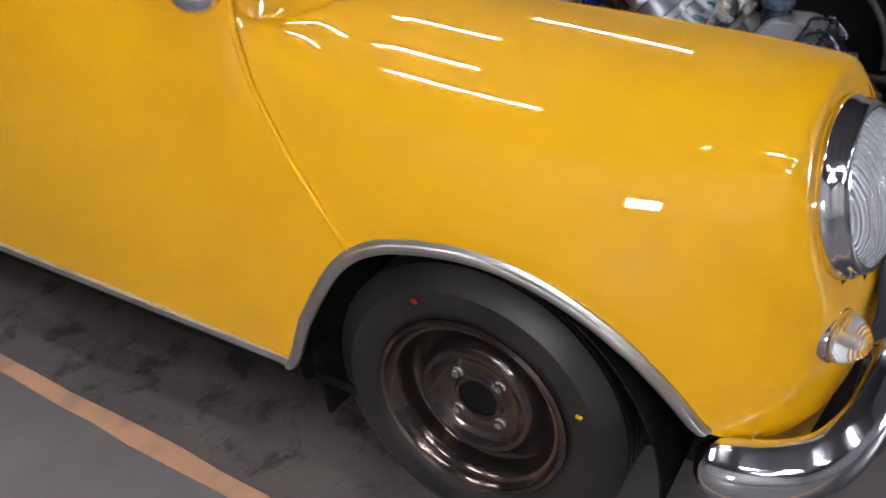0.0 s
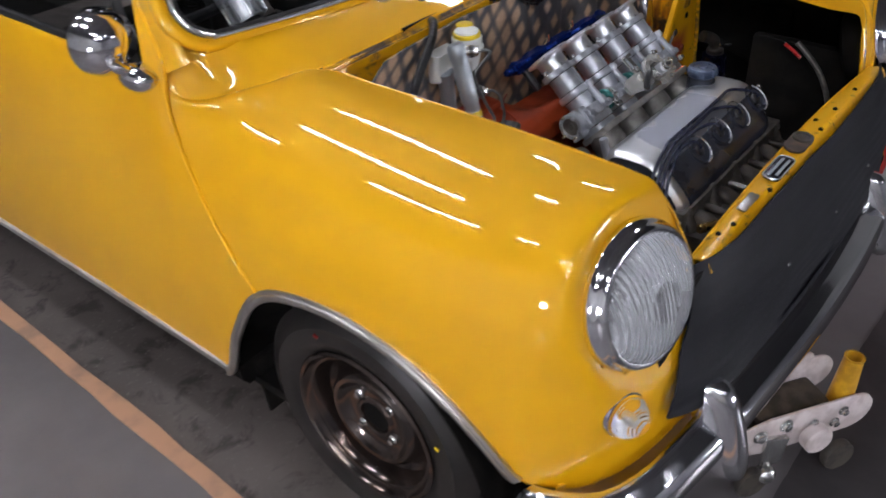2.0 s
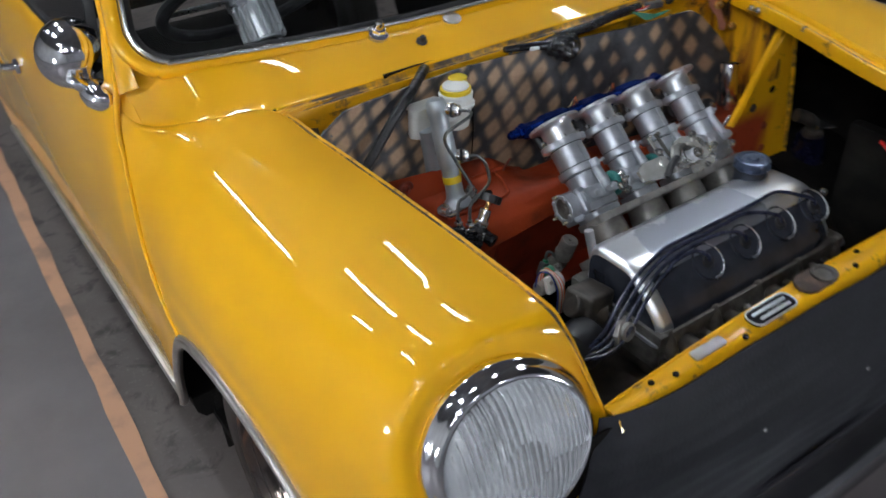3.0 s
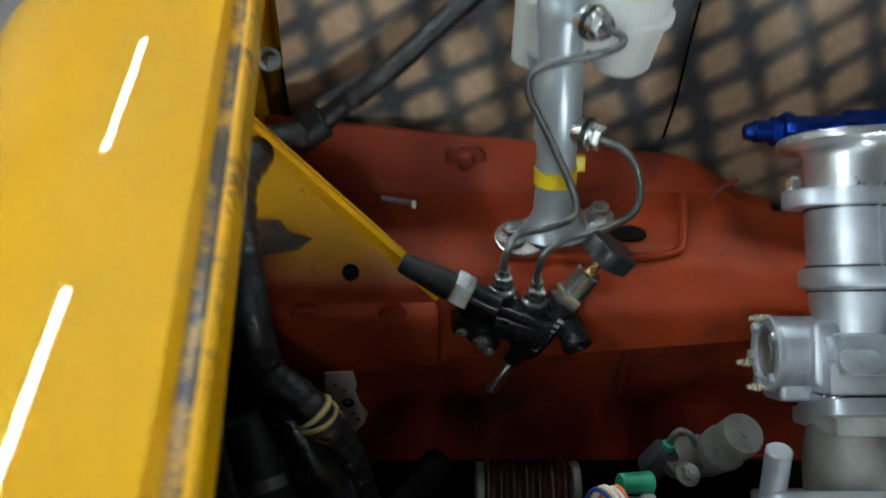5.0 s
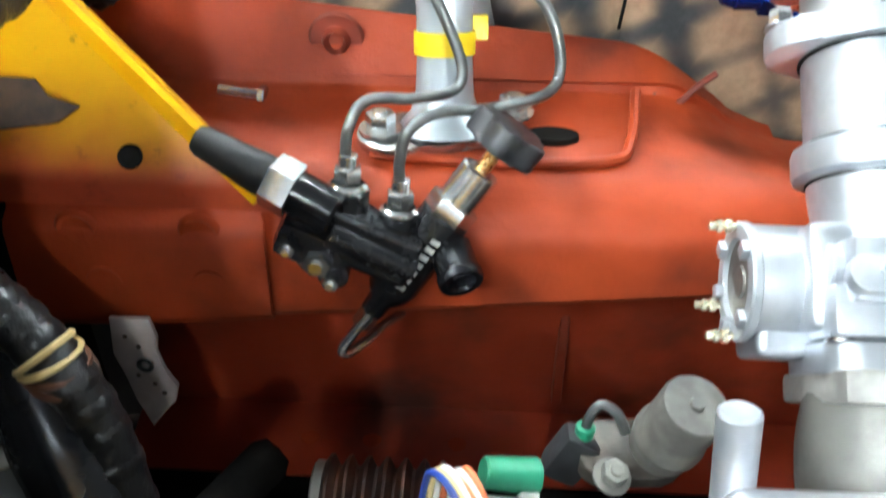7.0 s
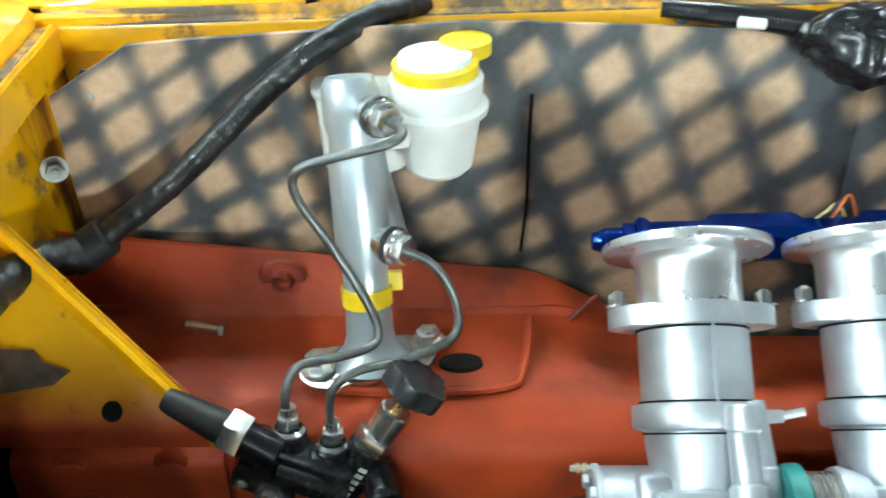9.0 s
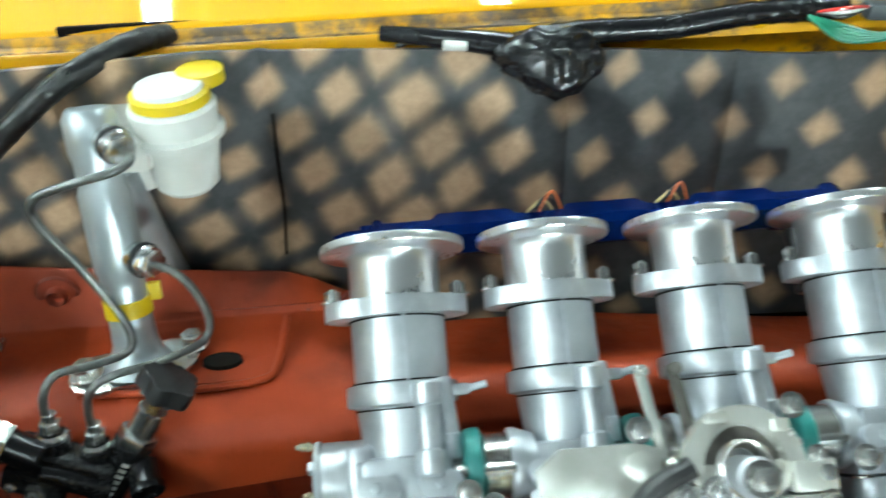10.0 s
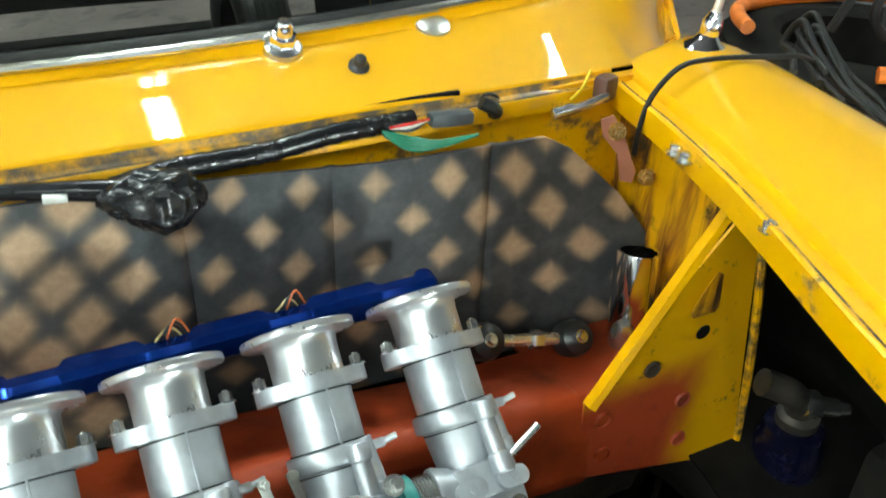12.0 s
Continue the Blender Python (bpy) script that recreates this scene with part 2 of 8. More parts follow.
POLISH = surface("polished_alloy", (0.80, 0.81, 0.83), (0.72, 0.73, 0.76), 0.28, 0.85, 20, 200, 0.0, 0.0003, vary=0.03)
CAST = surface("cast_alloy", (0.50, 0.48, 0.45), (0.32, 0.30, 0.28), 0.50, 0.6, 40, 260, 0.35, 0.0008)
MIRROR = surface("silvered_bowl", (0.95, 0.96, 0.98), (0.92, 0.93, 0.95), 0.34, 1.0, 14, 200, 0.0, vary=0.05)
COVER = cover_mat()
PALEZINC = surface("pale_yellow_zinc", (0.84, 0.77, 0.58), (0.72, 0.64, 0.48), 0.26, 0.75, 80, 400, 0.05)
BRASS = surface("brass", (0.72, 0.48, 0.18), (0.55, 0.36, 0.14), 0.28, 1.0, 80, 400, 0.1)
BLUE = surface("blue_anodised", (0.012, 0.06, 0.42), (0.01, 0.04, 0.30), 0.15, 0.8, 30, 400, 0.03)
BLACK = surface("black_plastic", (0.018, 0.018, 0.020), (0.03, 0.03, 0.032), 0.38, 0.0, 30, 260, 0.15)
GLOSSB = surface("black_anodised", (0.012, 0.012, 0.014), (0.02, 0.02, 0.022), 0.24, 0.3, 30, 300, 0.05)
RUBBER = surface("black_rubber", (0.011, 0.011, 0.012), (0.020, 0.019, 0.018), 0.52, 0.0, 14, 180, 0.25, spec=0.3)
TYREM = surface("tyre_rubber", (0.016, 0.0145, 0.0135), (0.028, 0.024, 0.022), 0.42, 0.0, 9, 140, 0.25, spec=0.35)
RIMM = surface("black_steel_rim", (0.11, 0.092, 0.086), (0.16, 0.12, 0.10), 0.15, 0.9, 14, 160, 0.06, vary=0.05)
GRIMY = surface("grimy_cast_alloy", (0.21, 0.20, 0.18), (0.12, 0.11, 0.10), 0.46, 0.5, 40, 260, 0.3, 0.0006)
VINYL = surface("black_vinyl", (0.009, 0.0092, 0.012), (0.016, 0.016, 0.020), 0.60, 0.0, 20, 220, 0.3, vary=0.1, spec=0.22)
# Near-black of real parts, also used where shade is painted.
DARK = surface("near_black_and_shade", (0.007, 0.0066, 0.0063), (0.014, 0.0125, 0.011), 0.85, 0.0, 16, 100, 0.3, spec=0.06)
OILY = surface("oily_cast_iron", (0.045, 0.040, 0.036), (0.10, 0.085, 0.07), 0.48, 0.3, 30, 140, 0.4)
WHITEP = surface("white_plastic", (0.80, 0.80, 0.77), (0.70, 0.70, 0.66), 0.40, 0.0, 20, 200, 0.05)
YELP = surface("yellow_plastic", (0.80, 0.58, 0.01), (0.72, 0.50, 0.01), 0.40, 0.0, 20, 200, 0.05)
GREYT = surface("grey_cast_cylinder", (0.52, 0.57, 0.60), (0.44, 0.48, 0.52), 0.36, 0.55, 18, 240, 0.15)
PIPE = surface("brake_pipe_steel", (0.20, 0.21, 0.20), (0.13, 0.13, 0.13), 0.40, 0.8, 60, 300, 0.1)
LOOM = surface("taped_loom", (0.008, 0.008, 0.009), (0.018, 0.017, 0.017), 0.33, 0.0, 60, 180, 0.6, 0.002, spec=0.45)
TRIM = surface("dull_bright_trim", (0.62, 0.60, 0.56), (0.48, 0.46, 0.43), 0.34, 0.95, 12, 200, 0.0)
BRIGHT = surface("bright_strip", (0.80, 0.78, 0.72), (0.66, 0.64, 0.58), 0.20, 1.0, 12, 200, 0.04)
CONCRETE = surface("concrete_floor", (0.170, 0.154, 0.156), (0.108, 0.098, 0.099), 0.58, 0.0, 1.6, 60, 0.25, 0.002, lo=0.3, hi=0.7)
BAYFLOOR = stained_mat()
APRON = surface("dark_painted_floor", (0.060, 0.055, 0.056), (0.032, 0.029, 0.030), 0.45, 0.0, 4.0, 70, 0.3, 0.002, lo=0.3, hi=0.7)
STRIPE = surface("orange_floor_paint", (0.56, 0.31, 0.18), (0.34, 0.21, 0.14), 0.55, 0.0, 9, 90, 0.3, lo=0.45, hi=0.72)
WALLM = surface("painted_blockwork", (0.58, 0.58, 0.57), (0.48, 0.48, 0.47), 0.8, 0.0, 1.0, 40, 0.3)
SOUTH_GREY = surface("south_wall_grey", (0.42, 0.42, 0.44), (0.34, 0.34, 0.36), 0.6, 0.0, 1.0, 30, 0.2)
RUST = surface("brown_rust", (0.10, 0.060, 0.040), (0.045, 0.030, 0.024), 0.7, 0.0, 60, 200, 0.4)
CEILM = surface("ceiling_panel", (0.15, 0.15, 0.16), (0.11, 0.11, 0.12), 0.85, 0.0, 0.8, 30, 0.2)
JACKM = surface("pinkish_white_jack_paint", (0.70, 0.62, 0.60), (0.52, 0.44, 0.42), 0.42, 0.0, 30, 200, 0.2)
JACKY = surface("yellow_jack_paint", (0.78, 0.42, 0.02), (0.55, 0.28, 0.02), 0.38, 0.0, 30, 200, 0.2)
REDC = surface("red_cabinet_paint", (0.55, 0.018, 0.015), (0.42, 0.014, 0.012), 0.30, 0.0, 6, 200, 0.05, coat=0.5)
ORANGE = surface("orange_hose", (0.75, 0.20, 0.02), (0.6, 0.15, 0.02), 0.45, 0.0, 20, 150, 0.1)
TEAL = surface("teal_coupling", (0.04, 0.22, 0.20), (0.03, 0.14, 0.13), 0.40, 0.2, 60, 300, 0.2)
GREENP = surface("green_plug", (0.03, 0.22, 0.12), (0.02, 0.15, 0.08), 0.42, 0.0, 40, 200, 0.1)
WIRE_W = surface("white_wire", (0.75, 0.75, 0.72), (0.65, 0.65, 0.62), 0.45, 0.0, 40, 200, 0.05)
WIRE_O = surface("orange_wire", (0.75, 0.18, 0.05), (0.65, 0.15, 0.05), 0.45, 0.0, 40, 200, 0.05)
WIRE_B = surface("blue_wire", (0.02, 0.05, 0.28), (0.02, 0.04, 0.2), 0.35, 0.0, 40, 200, 0.05)
WIRE_Y = surface("yellow_wire", (0.7, 0.55, 0.25), (0.6, 0.45, 0.2), 0.45, 0.0, 40, 200, 0.05)
WIRE_N = surface("brown_wire", (0.12, 0.05, 0.03), (0.09, 0.04, 0.025), 0.45, 0.0, 40, 200, 0.05)
IGN = surface("ignition_lead", (0.022, 0.026, 0.050), (0.030, 0.034, 0.065), 0.28, 0.0, 40, 200, 0.05)
BOOT = surface("rust_coloured_boot", (0.085, 0.028, 0.014), (0.022, 0.010, 0.008), 0.5, 0.2, 50, 200, 0.2)
CAPM = surface("blue_grey_cap", (0.10, 0.13, 0.20), (0.07, 0.09, 0.15), 0.30, 0.5, 40, 200, 0.1)
BLUEB = surface("dark_blue_can", (0.006, 0.007, 0.026), (0.010, 0.010, 0.036), 0.25, 0.3, 30, 200, 0.05)
DASHM = surface("dashboard_black", (0.02, 0.02, 0.022), (0.03, 0.03, 0.03), 0.6, 0.0, 20, 200, 0.2)
GLASS = glass_mat("windscreen_glass", (0.95, 0.98, 0.97))
SIDEGLASS = glass_mat("side_window_glass", (0.5, 0.52, 0.52))
LENSG = fluted_glass()
CLEARL = glass_mat("clear_lamp_lens", (0.95, 0.95, 0.95), 0.12)
TUBE_GLOW = glow_mat("fluorescent_tube", (0.96, 0.98, 1.0), 62.0)
LAMP_GLOW = glow_mat("fill_lamp_panel", (0.97, 0.98, 1.0), 95.0)


# ---------- mesh helpers ----------
def thing(name, loc, label, category, group="", kind=""):
    ob = new(name)
    ob.empty_display_size = 0.05
    ob.location = loc
    return tagged(ob, label, category, group, kind)


def world_of(ob):
    m = ob.matrix_parent_inverse.copy() @ Matrix.LocRotScale(ob.location, ob.rotation_euler, ob.scale) if ob.parent else Matrix.LocRotScale(ob.location, ob.rotation_euler, ob.scale)
    return world_of(ob.parent) @ m if ob.parent else m


def part(name, bm, material, parent=None, label="", sharp=35.0, thick=0.0, inner=None, kind="", category="", out=None):
    """Link a bmesh, given in world space (or its thing's space when that stands at the origin), as one object.
    thick: a sheet's thickness, laid on behind the side that looks along out."""
    if out:
        o = Vector(out)
        total = 0.0
        for f in bm.faces:
            f.normal_update()
            total += f.normal.dot(o) * f.calc_area()
        if total < 0:
            bmesh.ops.reverse_faces(bm, faces=bm.faces)
    me = bpy.data.meshes.new(name)
    bm.edges.index_update()
    rims = [e.index for e in bm.edges if e.is_boundary] if thick else []
    bm.to_mesh(me)
    bm.free()
    for p in me.polygons:
        p.use_smooth = True
    me.set_sharp_from_angle(angle=radians(sharp))
    for i in rims:
        me.edges[i].use_edge_sharp = True
    me.materials.append(material)
    ob = new(name, me)
    if parent:
        ob.parent = parent
        ob.matrix_parent_inverse = world_of(parent).inverted()
    if thick:
        s = ob.modifiers.new("thickness", "SOLIDIFY")
        s.thickness, s.offset = abs(thick), (-1 if thick > 0 else 1)
        if inner:
            me.materials.append(inner)
            s.material_offset = 1
            s.material_offset_rim = 0
    return tagged(ob, label, category, "", kind)


def along(p0, p1, twist=0.0):
    p0, p1 = Vector(p0), Vector(p1)
    q = (p1 - p0).to_track_quat("Z", "Y")
    return Matrix.Translation(p0) @ q.to_matrix().to_4x4() @ Matrix.Rotation(radians(twist), 4, "Z")


def frame_of(loc, zax, xax):
    """A matrix at loc whose z runs along zax and whose x lies as near xax as it can."""
    z = Vector(zax).normalized()
    y = z.cross(Vector(xax)).normalized()
    x = y.cross(z)
    m = Matrix((x, y, z)).transposed().to_4x4()
    m.translation = Vector(loc)
    return m


def lathe(bm, prof, m, seg=32):
    """Revolve (radius, height) pairs about the local z of m."""
    rings = []
    for r, h in prof:
        if r < 1e-6:
            rings.append([bm.verts.new(m @ Vector((0, 0, h)))])
        else:
            rings.append([bm.verts.new(m @ Vector((r * math.cos(2 * math.pi * k / seg), r * math.sin(2 * math.pi * k / seg), h))) for k in range(seg)])
    for a, b in zip(rings, rings[1:]):
        for k in range(seg):
            j = (k + 1) % seg
            if len(a) == 1 and len(b) == 1:
                continue
            if len(a) == 1:
                bm.faces.new((a[0], b[k], b[j]))
            elif len(b) == 1:
                bm.faces.new((a[k], a[j], b[0]))
            else:
                bm.faces.new((a[k], a[j], b[j], b[k]))
    return bm


def rod(bm, p0, p1, r, r2=None, seg=16, bev=0.0):
    L = (Vector(p1) - Vector(p0)).length
    r2 = r if r2 is None else r2
    b = bev if bev else min(r, r2, L) * 0.12
    return lathe(bm, [(0, 0), (max(r - b, 1e-4), 0), (r, b), (r2, L - b), (max(r2 - b, 1e-4), L), (0, L)], along(p0, p1), seg)


def box(bm, m, sx, sy, sz, bev=0.002, seg=2):
    """A bevelled box centred on m."""
    r = bmesh.ops.create_cube(bm, size=1.0, matrix=m @ Matrix.Diagonal((sx, sy, sz, 1)))
    if bev:
        es = list({e for v in r["verts"] for e in v.link_edges})
        bmesh.ops.bevel(bm, geom=es, offset=min(bev, 0.45 * min(sx, sy, sz)), segments=seg, affect="EDGES", profile=0.6)
    return bm


def prism(bm, poly, h, m, bev=0.0015):
    """Extrude a polygon in the local xy of m by h along its z."""
    n = len(poly)
    lo = [bm.verts.new(m @ Vector((x, y, 0))) for x, y in poly]
    hi = [bm.verts.new(m @ Vector((x, y, h))) for x, y in poly]
    fs = [bm.faces.new(lo[::-1]), bm.faces.new(hi)]
    for k in range(n):
        fs.append(bm.faces.new((lo[k], lo[(k + 1) % n], hi[(k + 1) % n], hi[k])))
    if bev:
        es = list({e for f in fs[:2] for e in f.edges})
        bmesh.ops.bevel(bm, geom=es, offset=bev, segments=2, affect="EDGES", profile=0.6)
    return bm


def round_poly(w, h, r, n=6):
    """A rounded rectangle about the origin."""
    pts = []
    for cx, cy, a in ((w / 2 - r, h / 2 - r, 0), (-w / 2 + r, h / 2 - r, 90), (-w / 2 + r, -h / 2 + r, 180), (w / 2 - r, -h / 2 + r, 270)):
        for k in range(n + 1):
            t = radians(a + 90 * k / n)
            pts.append((cx + r * math.cos(t), cy + r * math.sin(t)))
    return pts


def hexa(bm, m, r, h, bev=0.0008):
    return prism(bm, [(r * math.cos(radians(60 * k)), r * math.sin(radians(60 * k))) for k in range(6)], h, m, bev)


def spline(pts, n=8, closed=False):
    """Points along a smooth curve through pts."""
    p = [Vector(q) for q in pts]
    out = []
    cnt = len(p) if closed else len(p) - 1
    for i in range(cnt):
        if closed:
            a, b, c, d = p[i - 1], p[i], p[(i + 1) % len(p)], p[(i + 2) % len(p)]
        else:
            b, c = p[i], p[i + 1]
            a = p[i - 1] if i else b * 2 - c
            d = p[i + 2] if i + 2 < len(p) else c * 2 - b
        for k in range(n):
            t = k / n
            out.append(0.5 * ((2 * b) + (c - a) * t + (2 * a - 5 * b + 4 * c - d) * t * t + (3 * b - a - 3 * c + d) * t ** 3))
    if not closed:
        out.append(p[-1])
    return out


def tube(bm, pts, r, seg=10, n=6, closed=False, smooth=True, taper=None):
    """A round tube along pts; taper gives a radius factor by position 0 to 1."""
    path = spline(pts, n, closed) if smooth else [Vector(q) for q in pts]
    cnt = len(path)
    rings = []
    side = None
    for i, p in enumerate(path):
        a = path[i - 1] if (i or closed) else p
        b = path[(i + 1) % cnt] if (i + 1 < cnt or closed) else p
        t = (b - a).normalized()
        if side is None:
            side = t.orthogonal().normalized()
        side = (side - t * side.dot(t)).normalized()
        up = t.cross(side)
        rr = r * (taper(i / max(cnt - 1, 1)) if taper else 1.0)
        rings.append([bm.verts.new(p + rr * (math.cos(2 * math.pi * k / seg) * side + math.sin(2 * math.pi * k / seg) * up)) for k in range(seg)])
    for i in range(cnt if closed else cnt - 1):
        A, B = rings[i], rings[(i + 1) % cnt]
        for k in range(seg):
            bm.faces.new((A[k], A[(k + 1) % seg], B[(k + 1) % seg], B[k]))
    if not closed:
        bm.faces.new(rings[0][::-1])
        bm.faces.new(rings[-1])
    return bm


def sweep(bm, path, prof, outs, ups=None, closed_prof=True):
    """Carry a profile of (out, up) pairs along a path; outs gives the outward direction at each point."""
    rings = []
    for i, p in enumerate(path):
        o = Vector(outs[i])
        u = Vector(ups[i]) if ups else Vector((0, 0, 1))
        rings.append([bm.verts.new(Vector(p) + o * a + u * b) for a, b in prof])
    n = len(prof)
    for A, B in zip(rings, rings[1:]):
        for k in range(n if closed_prof else n - 1):
            bm.faces.new((A[k], A[(k + 1) % n], B[(k + 1) % n], B[k]))
    if closed_prof:
        bm.faces.new(rings[0][::-1])
        bm.faces.new(rings[-1])
    return bm


def sheet(bm, fn, us, vs):
    grid = [[bm.verts.new(Vector(fn(u, v))) for v in vs] for u in us]
    for i in range(len(us) - 1):
        for j in range(len(vs) - 1):
            bm.faces.new((grid[i][j], grid[i + 1][j], grid[i + 1][j + 1], grid[i][j + 1]))
    return bm


def ease(k):
    k = min(max(k, 0.0), 1.0)
    return k * k * (3 - 2 * k)


def steps(a, b, n):
    return [a + (b - a) * k / n for k in range(n + 1)]


def B():
    return bmesh.new()


def bolt(name, loc, axis, r, h, material, parent, washer=True, label=""):
    """A hex bolt head with its washer, standing on loc and pointing along axis."""
    bm = B()
    m = along(loc, Vector(loc) + Vector(axis))
    if washer:
        lathe(bm, [(0, 0), (r * 1.45, 0), (r * 1.45, r * 0.22), (0, r * 0.22)], m, 20)
    hexa(bm, m @ Matrix.Translation((0, 0, r * 0.22 if washer else 0)), r, h)
    rod(bm, m @ Vector((0, 0, h)), m @ Vector((0, 0, h * 1.35)), r * 0.5, seg=12)
    return part(name, bm, material, parent, label)


# ---------- the garage ----------
bm = B()
box(bm, pose(0, 2.5, -0.05), 14, 17, 0.1, 0)
part("floor", bm, CONCRETE, None, "grey oil-stained concrete garage floor", kind="structure", category="floor")
bm = B()
box(bm, pose(0, 2.5, 3.75), 14.4, 17.4, 0.1, 0)
part("ceiling", bm, CEILM, None, "dark grey panelled garage ceiling above the strip lights", kind="structure", category="ceiling")
# Unseen walls: pale ones bounce fill, the south grey tunes reflections.
for nm, x, y, sx, sy in (("wall_west", -5.6, 2.5, 0.2, 17.4), ("wall_east", 7.1, 2.5, 0.2, 17.4), ("wall_south", 0, -6.1, 14, 0.2), ("wall_north", 0, 11.1, 14, 0.2)):
    bm = B()
    box(bm, pose(x, y, 1.85), sx, sy, 3.7, 0)
    if nm == "wall_south":
        part(nm, bm, SOUTH_GREY, None, "unseen grey wall, toned for the reflections in the chrome", kind="structure", category="wall")
    else:
        part(nm, bm, WALLM, None, "plain pale painted garage wall", kind="structure", category="wall")


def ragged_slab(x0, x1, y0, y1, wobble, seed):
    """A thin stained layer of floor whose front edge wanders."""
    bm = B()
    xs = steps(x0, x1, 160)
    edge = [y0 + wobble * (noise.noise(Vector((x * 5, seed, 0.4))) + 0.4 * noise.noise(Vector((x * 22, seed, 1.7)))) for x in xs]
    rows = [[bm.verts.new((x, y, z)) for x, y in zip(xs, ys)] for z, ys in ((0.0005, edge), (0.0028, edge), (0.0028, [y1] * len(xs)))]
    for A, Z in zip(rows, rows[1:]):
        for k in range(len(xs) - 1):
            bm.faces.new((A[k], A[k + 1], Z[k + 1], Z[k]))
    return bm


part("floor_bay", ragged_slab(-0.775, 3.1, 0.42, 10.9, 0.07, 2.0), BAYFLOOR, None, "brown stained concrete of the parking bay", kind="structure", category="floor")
part("floor_apron", ragged_slab(-0.72, 3.1, -0.047, -5.9, 0.004, 5.0), APRON, None, "dark grey painted floor in front of the parking bay", kind="structure", category="floor")


def floor_line():
    """A worn painted line beside the car, with uneven edges."""
    bm = B()
    rng = random.Random(4)
    ys = steps(-2.5, 7.0, 90)
    w = [[rng.uniform(-0.004, 0.004) for _ in ys] for _ in range(2)]
    mid = lambda y: -0.80 + 0.028 * (y - 0.6)
    rows = [[(mid(y) - 0.020 + w[0][i], y), (mid(y) + 0.020 + w[1][i], y)] for i, y in enumerate(ys)]
    lo = [[bm.verts.new((x, y, 0.0015)) for x, y in r] for r in rows]
    hi = [[bm.verts.new((x, y, 0.0065)) for x, y in r] for r in rows]
    for i in range(len(ys) - 1):
        bm.faces.new((hi[i][0], hi[i][1], hi[i + 1][1], hi[i + 1][0]))
        bm.faces.new((lo[i][0], hi[i][0], hi[i + 1][0], lo[i + 1][0]))
        bm.faces.new((lo[i][1], lo[i + 1][1], hi[i + 1][1], hi[i][1]))
    part("floor_line", bm, STRIPE, None, "worn orange painted line on the concrete floor", kind="structure", category="line")


floor_line()


def strip_light(x, y, length):
    """A ceiling batten with two bare tubes."""
    t = thing("strip_light", (x, y, 3.62), "white twin-tube fluorescent batten lit on the ceiling", "light", "ceiling strip lights")
    bm = B()
    prism(bm, [(-0.07, 0.0), (-0.05, -0.05), (0.05, -0.05), (0.07, 0.0), (0.07, 0.06), (-0.07, 0.06)], length, frame_of((x, y - length / 2, 3.62), (0, 1, 0), (1, 0, 0)), 0.004)
    part("housing", bm, WHITEP, t)
    for dx in (-0.032, 0.032):
        bm = B()
        rod(bm, (x + dx, y - length / 2 + 0.03, 3.545), (x + dx, y + length / 2 - 0.03, 3.545), 0.017, seg=12)
        part("tube", bm, TUBE_GLOW, t, "glowing white fluorescent tube")
    for e in (-1, 1):
        bm = B()
        box(bm, pose(x, y + e * (length / 2 - 0.015), 3.55), 0.16, 0.03, 0.06, 0.005)
        part("end_cap", bm, WHITEP, t)


for lx, ly in STRIPS:
    strip_light(lx, ly, 1.12)


def fill_lamp(x, y, z, aim, w, h):
    """An added, unseen square fill lamp on a tripod, turned towards the car."""
    t = thing("fill_lamp", (x, y, 0), "added fill lamp on a tripod, unseen, beside the parking bay", "lamp")
    c = Vector((x, y, z))
    d = (Vector(aim) - c).normalized()
    m = frame_of(c, d, (0, 0, 1))
    part("lamp_body", prism(B(), round_poly(w + 0.04, h + 0.04, 0.02), 0.05, m @ Matrix.Translation((0, 0, -0.055)), 0.004), BLACK, t)
    part("lamp_panel", prism(B(), round_poly(w, h, 0.01), 0.004, m @ Matrix.Translation((0, 0, -0.004)), 0), LAMP_GLOW, t, "glowing white panel")
    part("pole", rod(B(), (x, y, 0.35), c - d * 0.05, 0.014), BLACK, t)
    for k in range(3):
        a = 2.1 * k + 0.4
        part("leg", rod(B(), (x, y, 0.45), (x + 0.32 * math.cos(a), y + 0.32 * math.sin(a), 0.012), 0.011), BLACK, t)


# Side fill, added in place of the source mirrored in the near wing.
fill_lamp(-3.20, 0.28, 0.80, (-0.6, 0.30, 0.50), 0.25, 0.31)
# Front fill, added to brighten grille, bumper and headlamps.
fill_lamp(0.90, -2.40, 0.64, (-0.1, 0.0, 0.38), 0.24, 0.30)


# ---------- the car: shape of its sides ----------
car = thing("car", (0, 1.5, 0), "small bright yellow classic saloon with bonnet removed and engine bay open", "car")

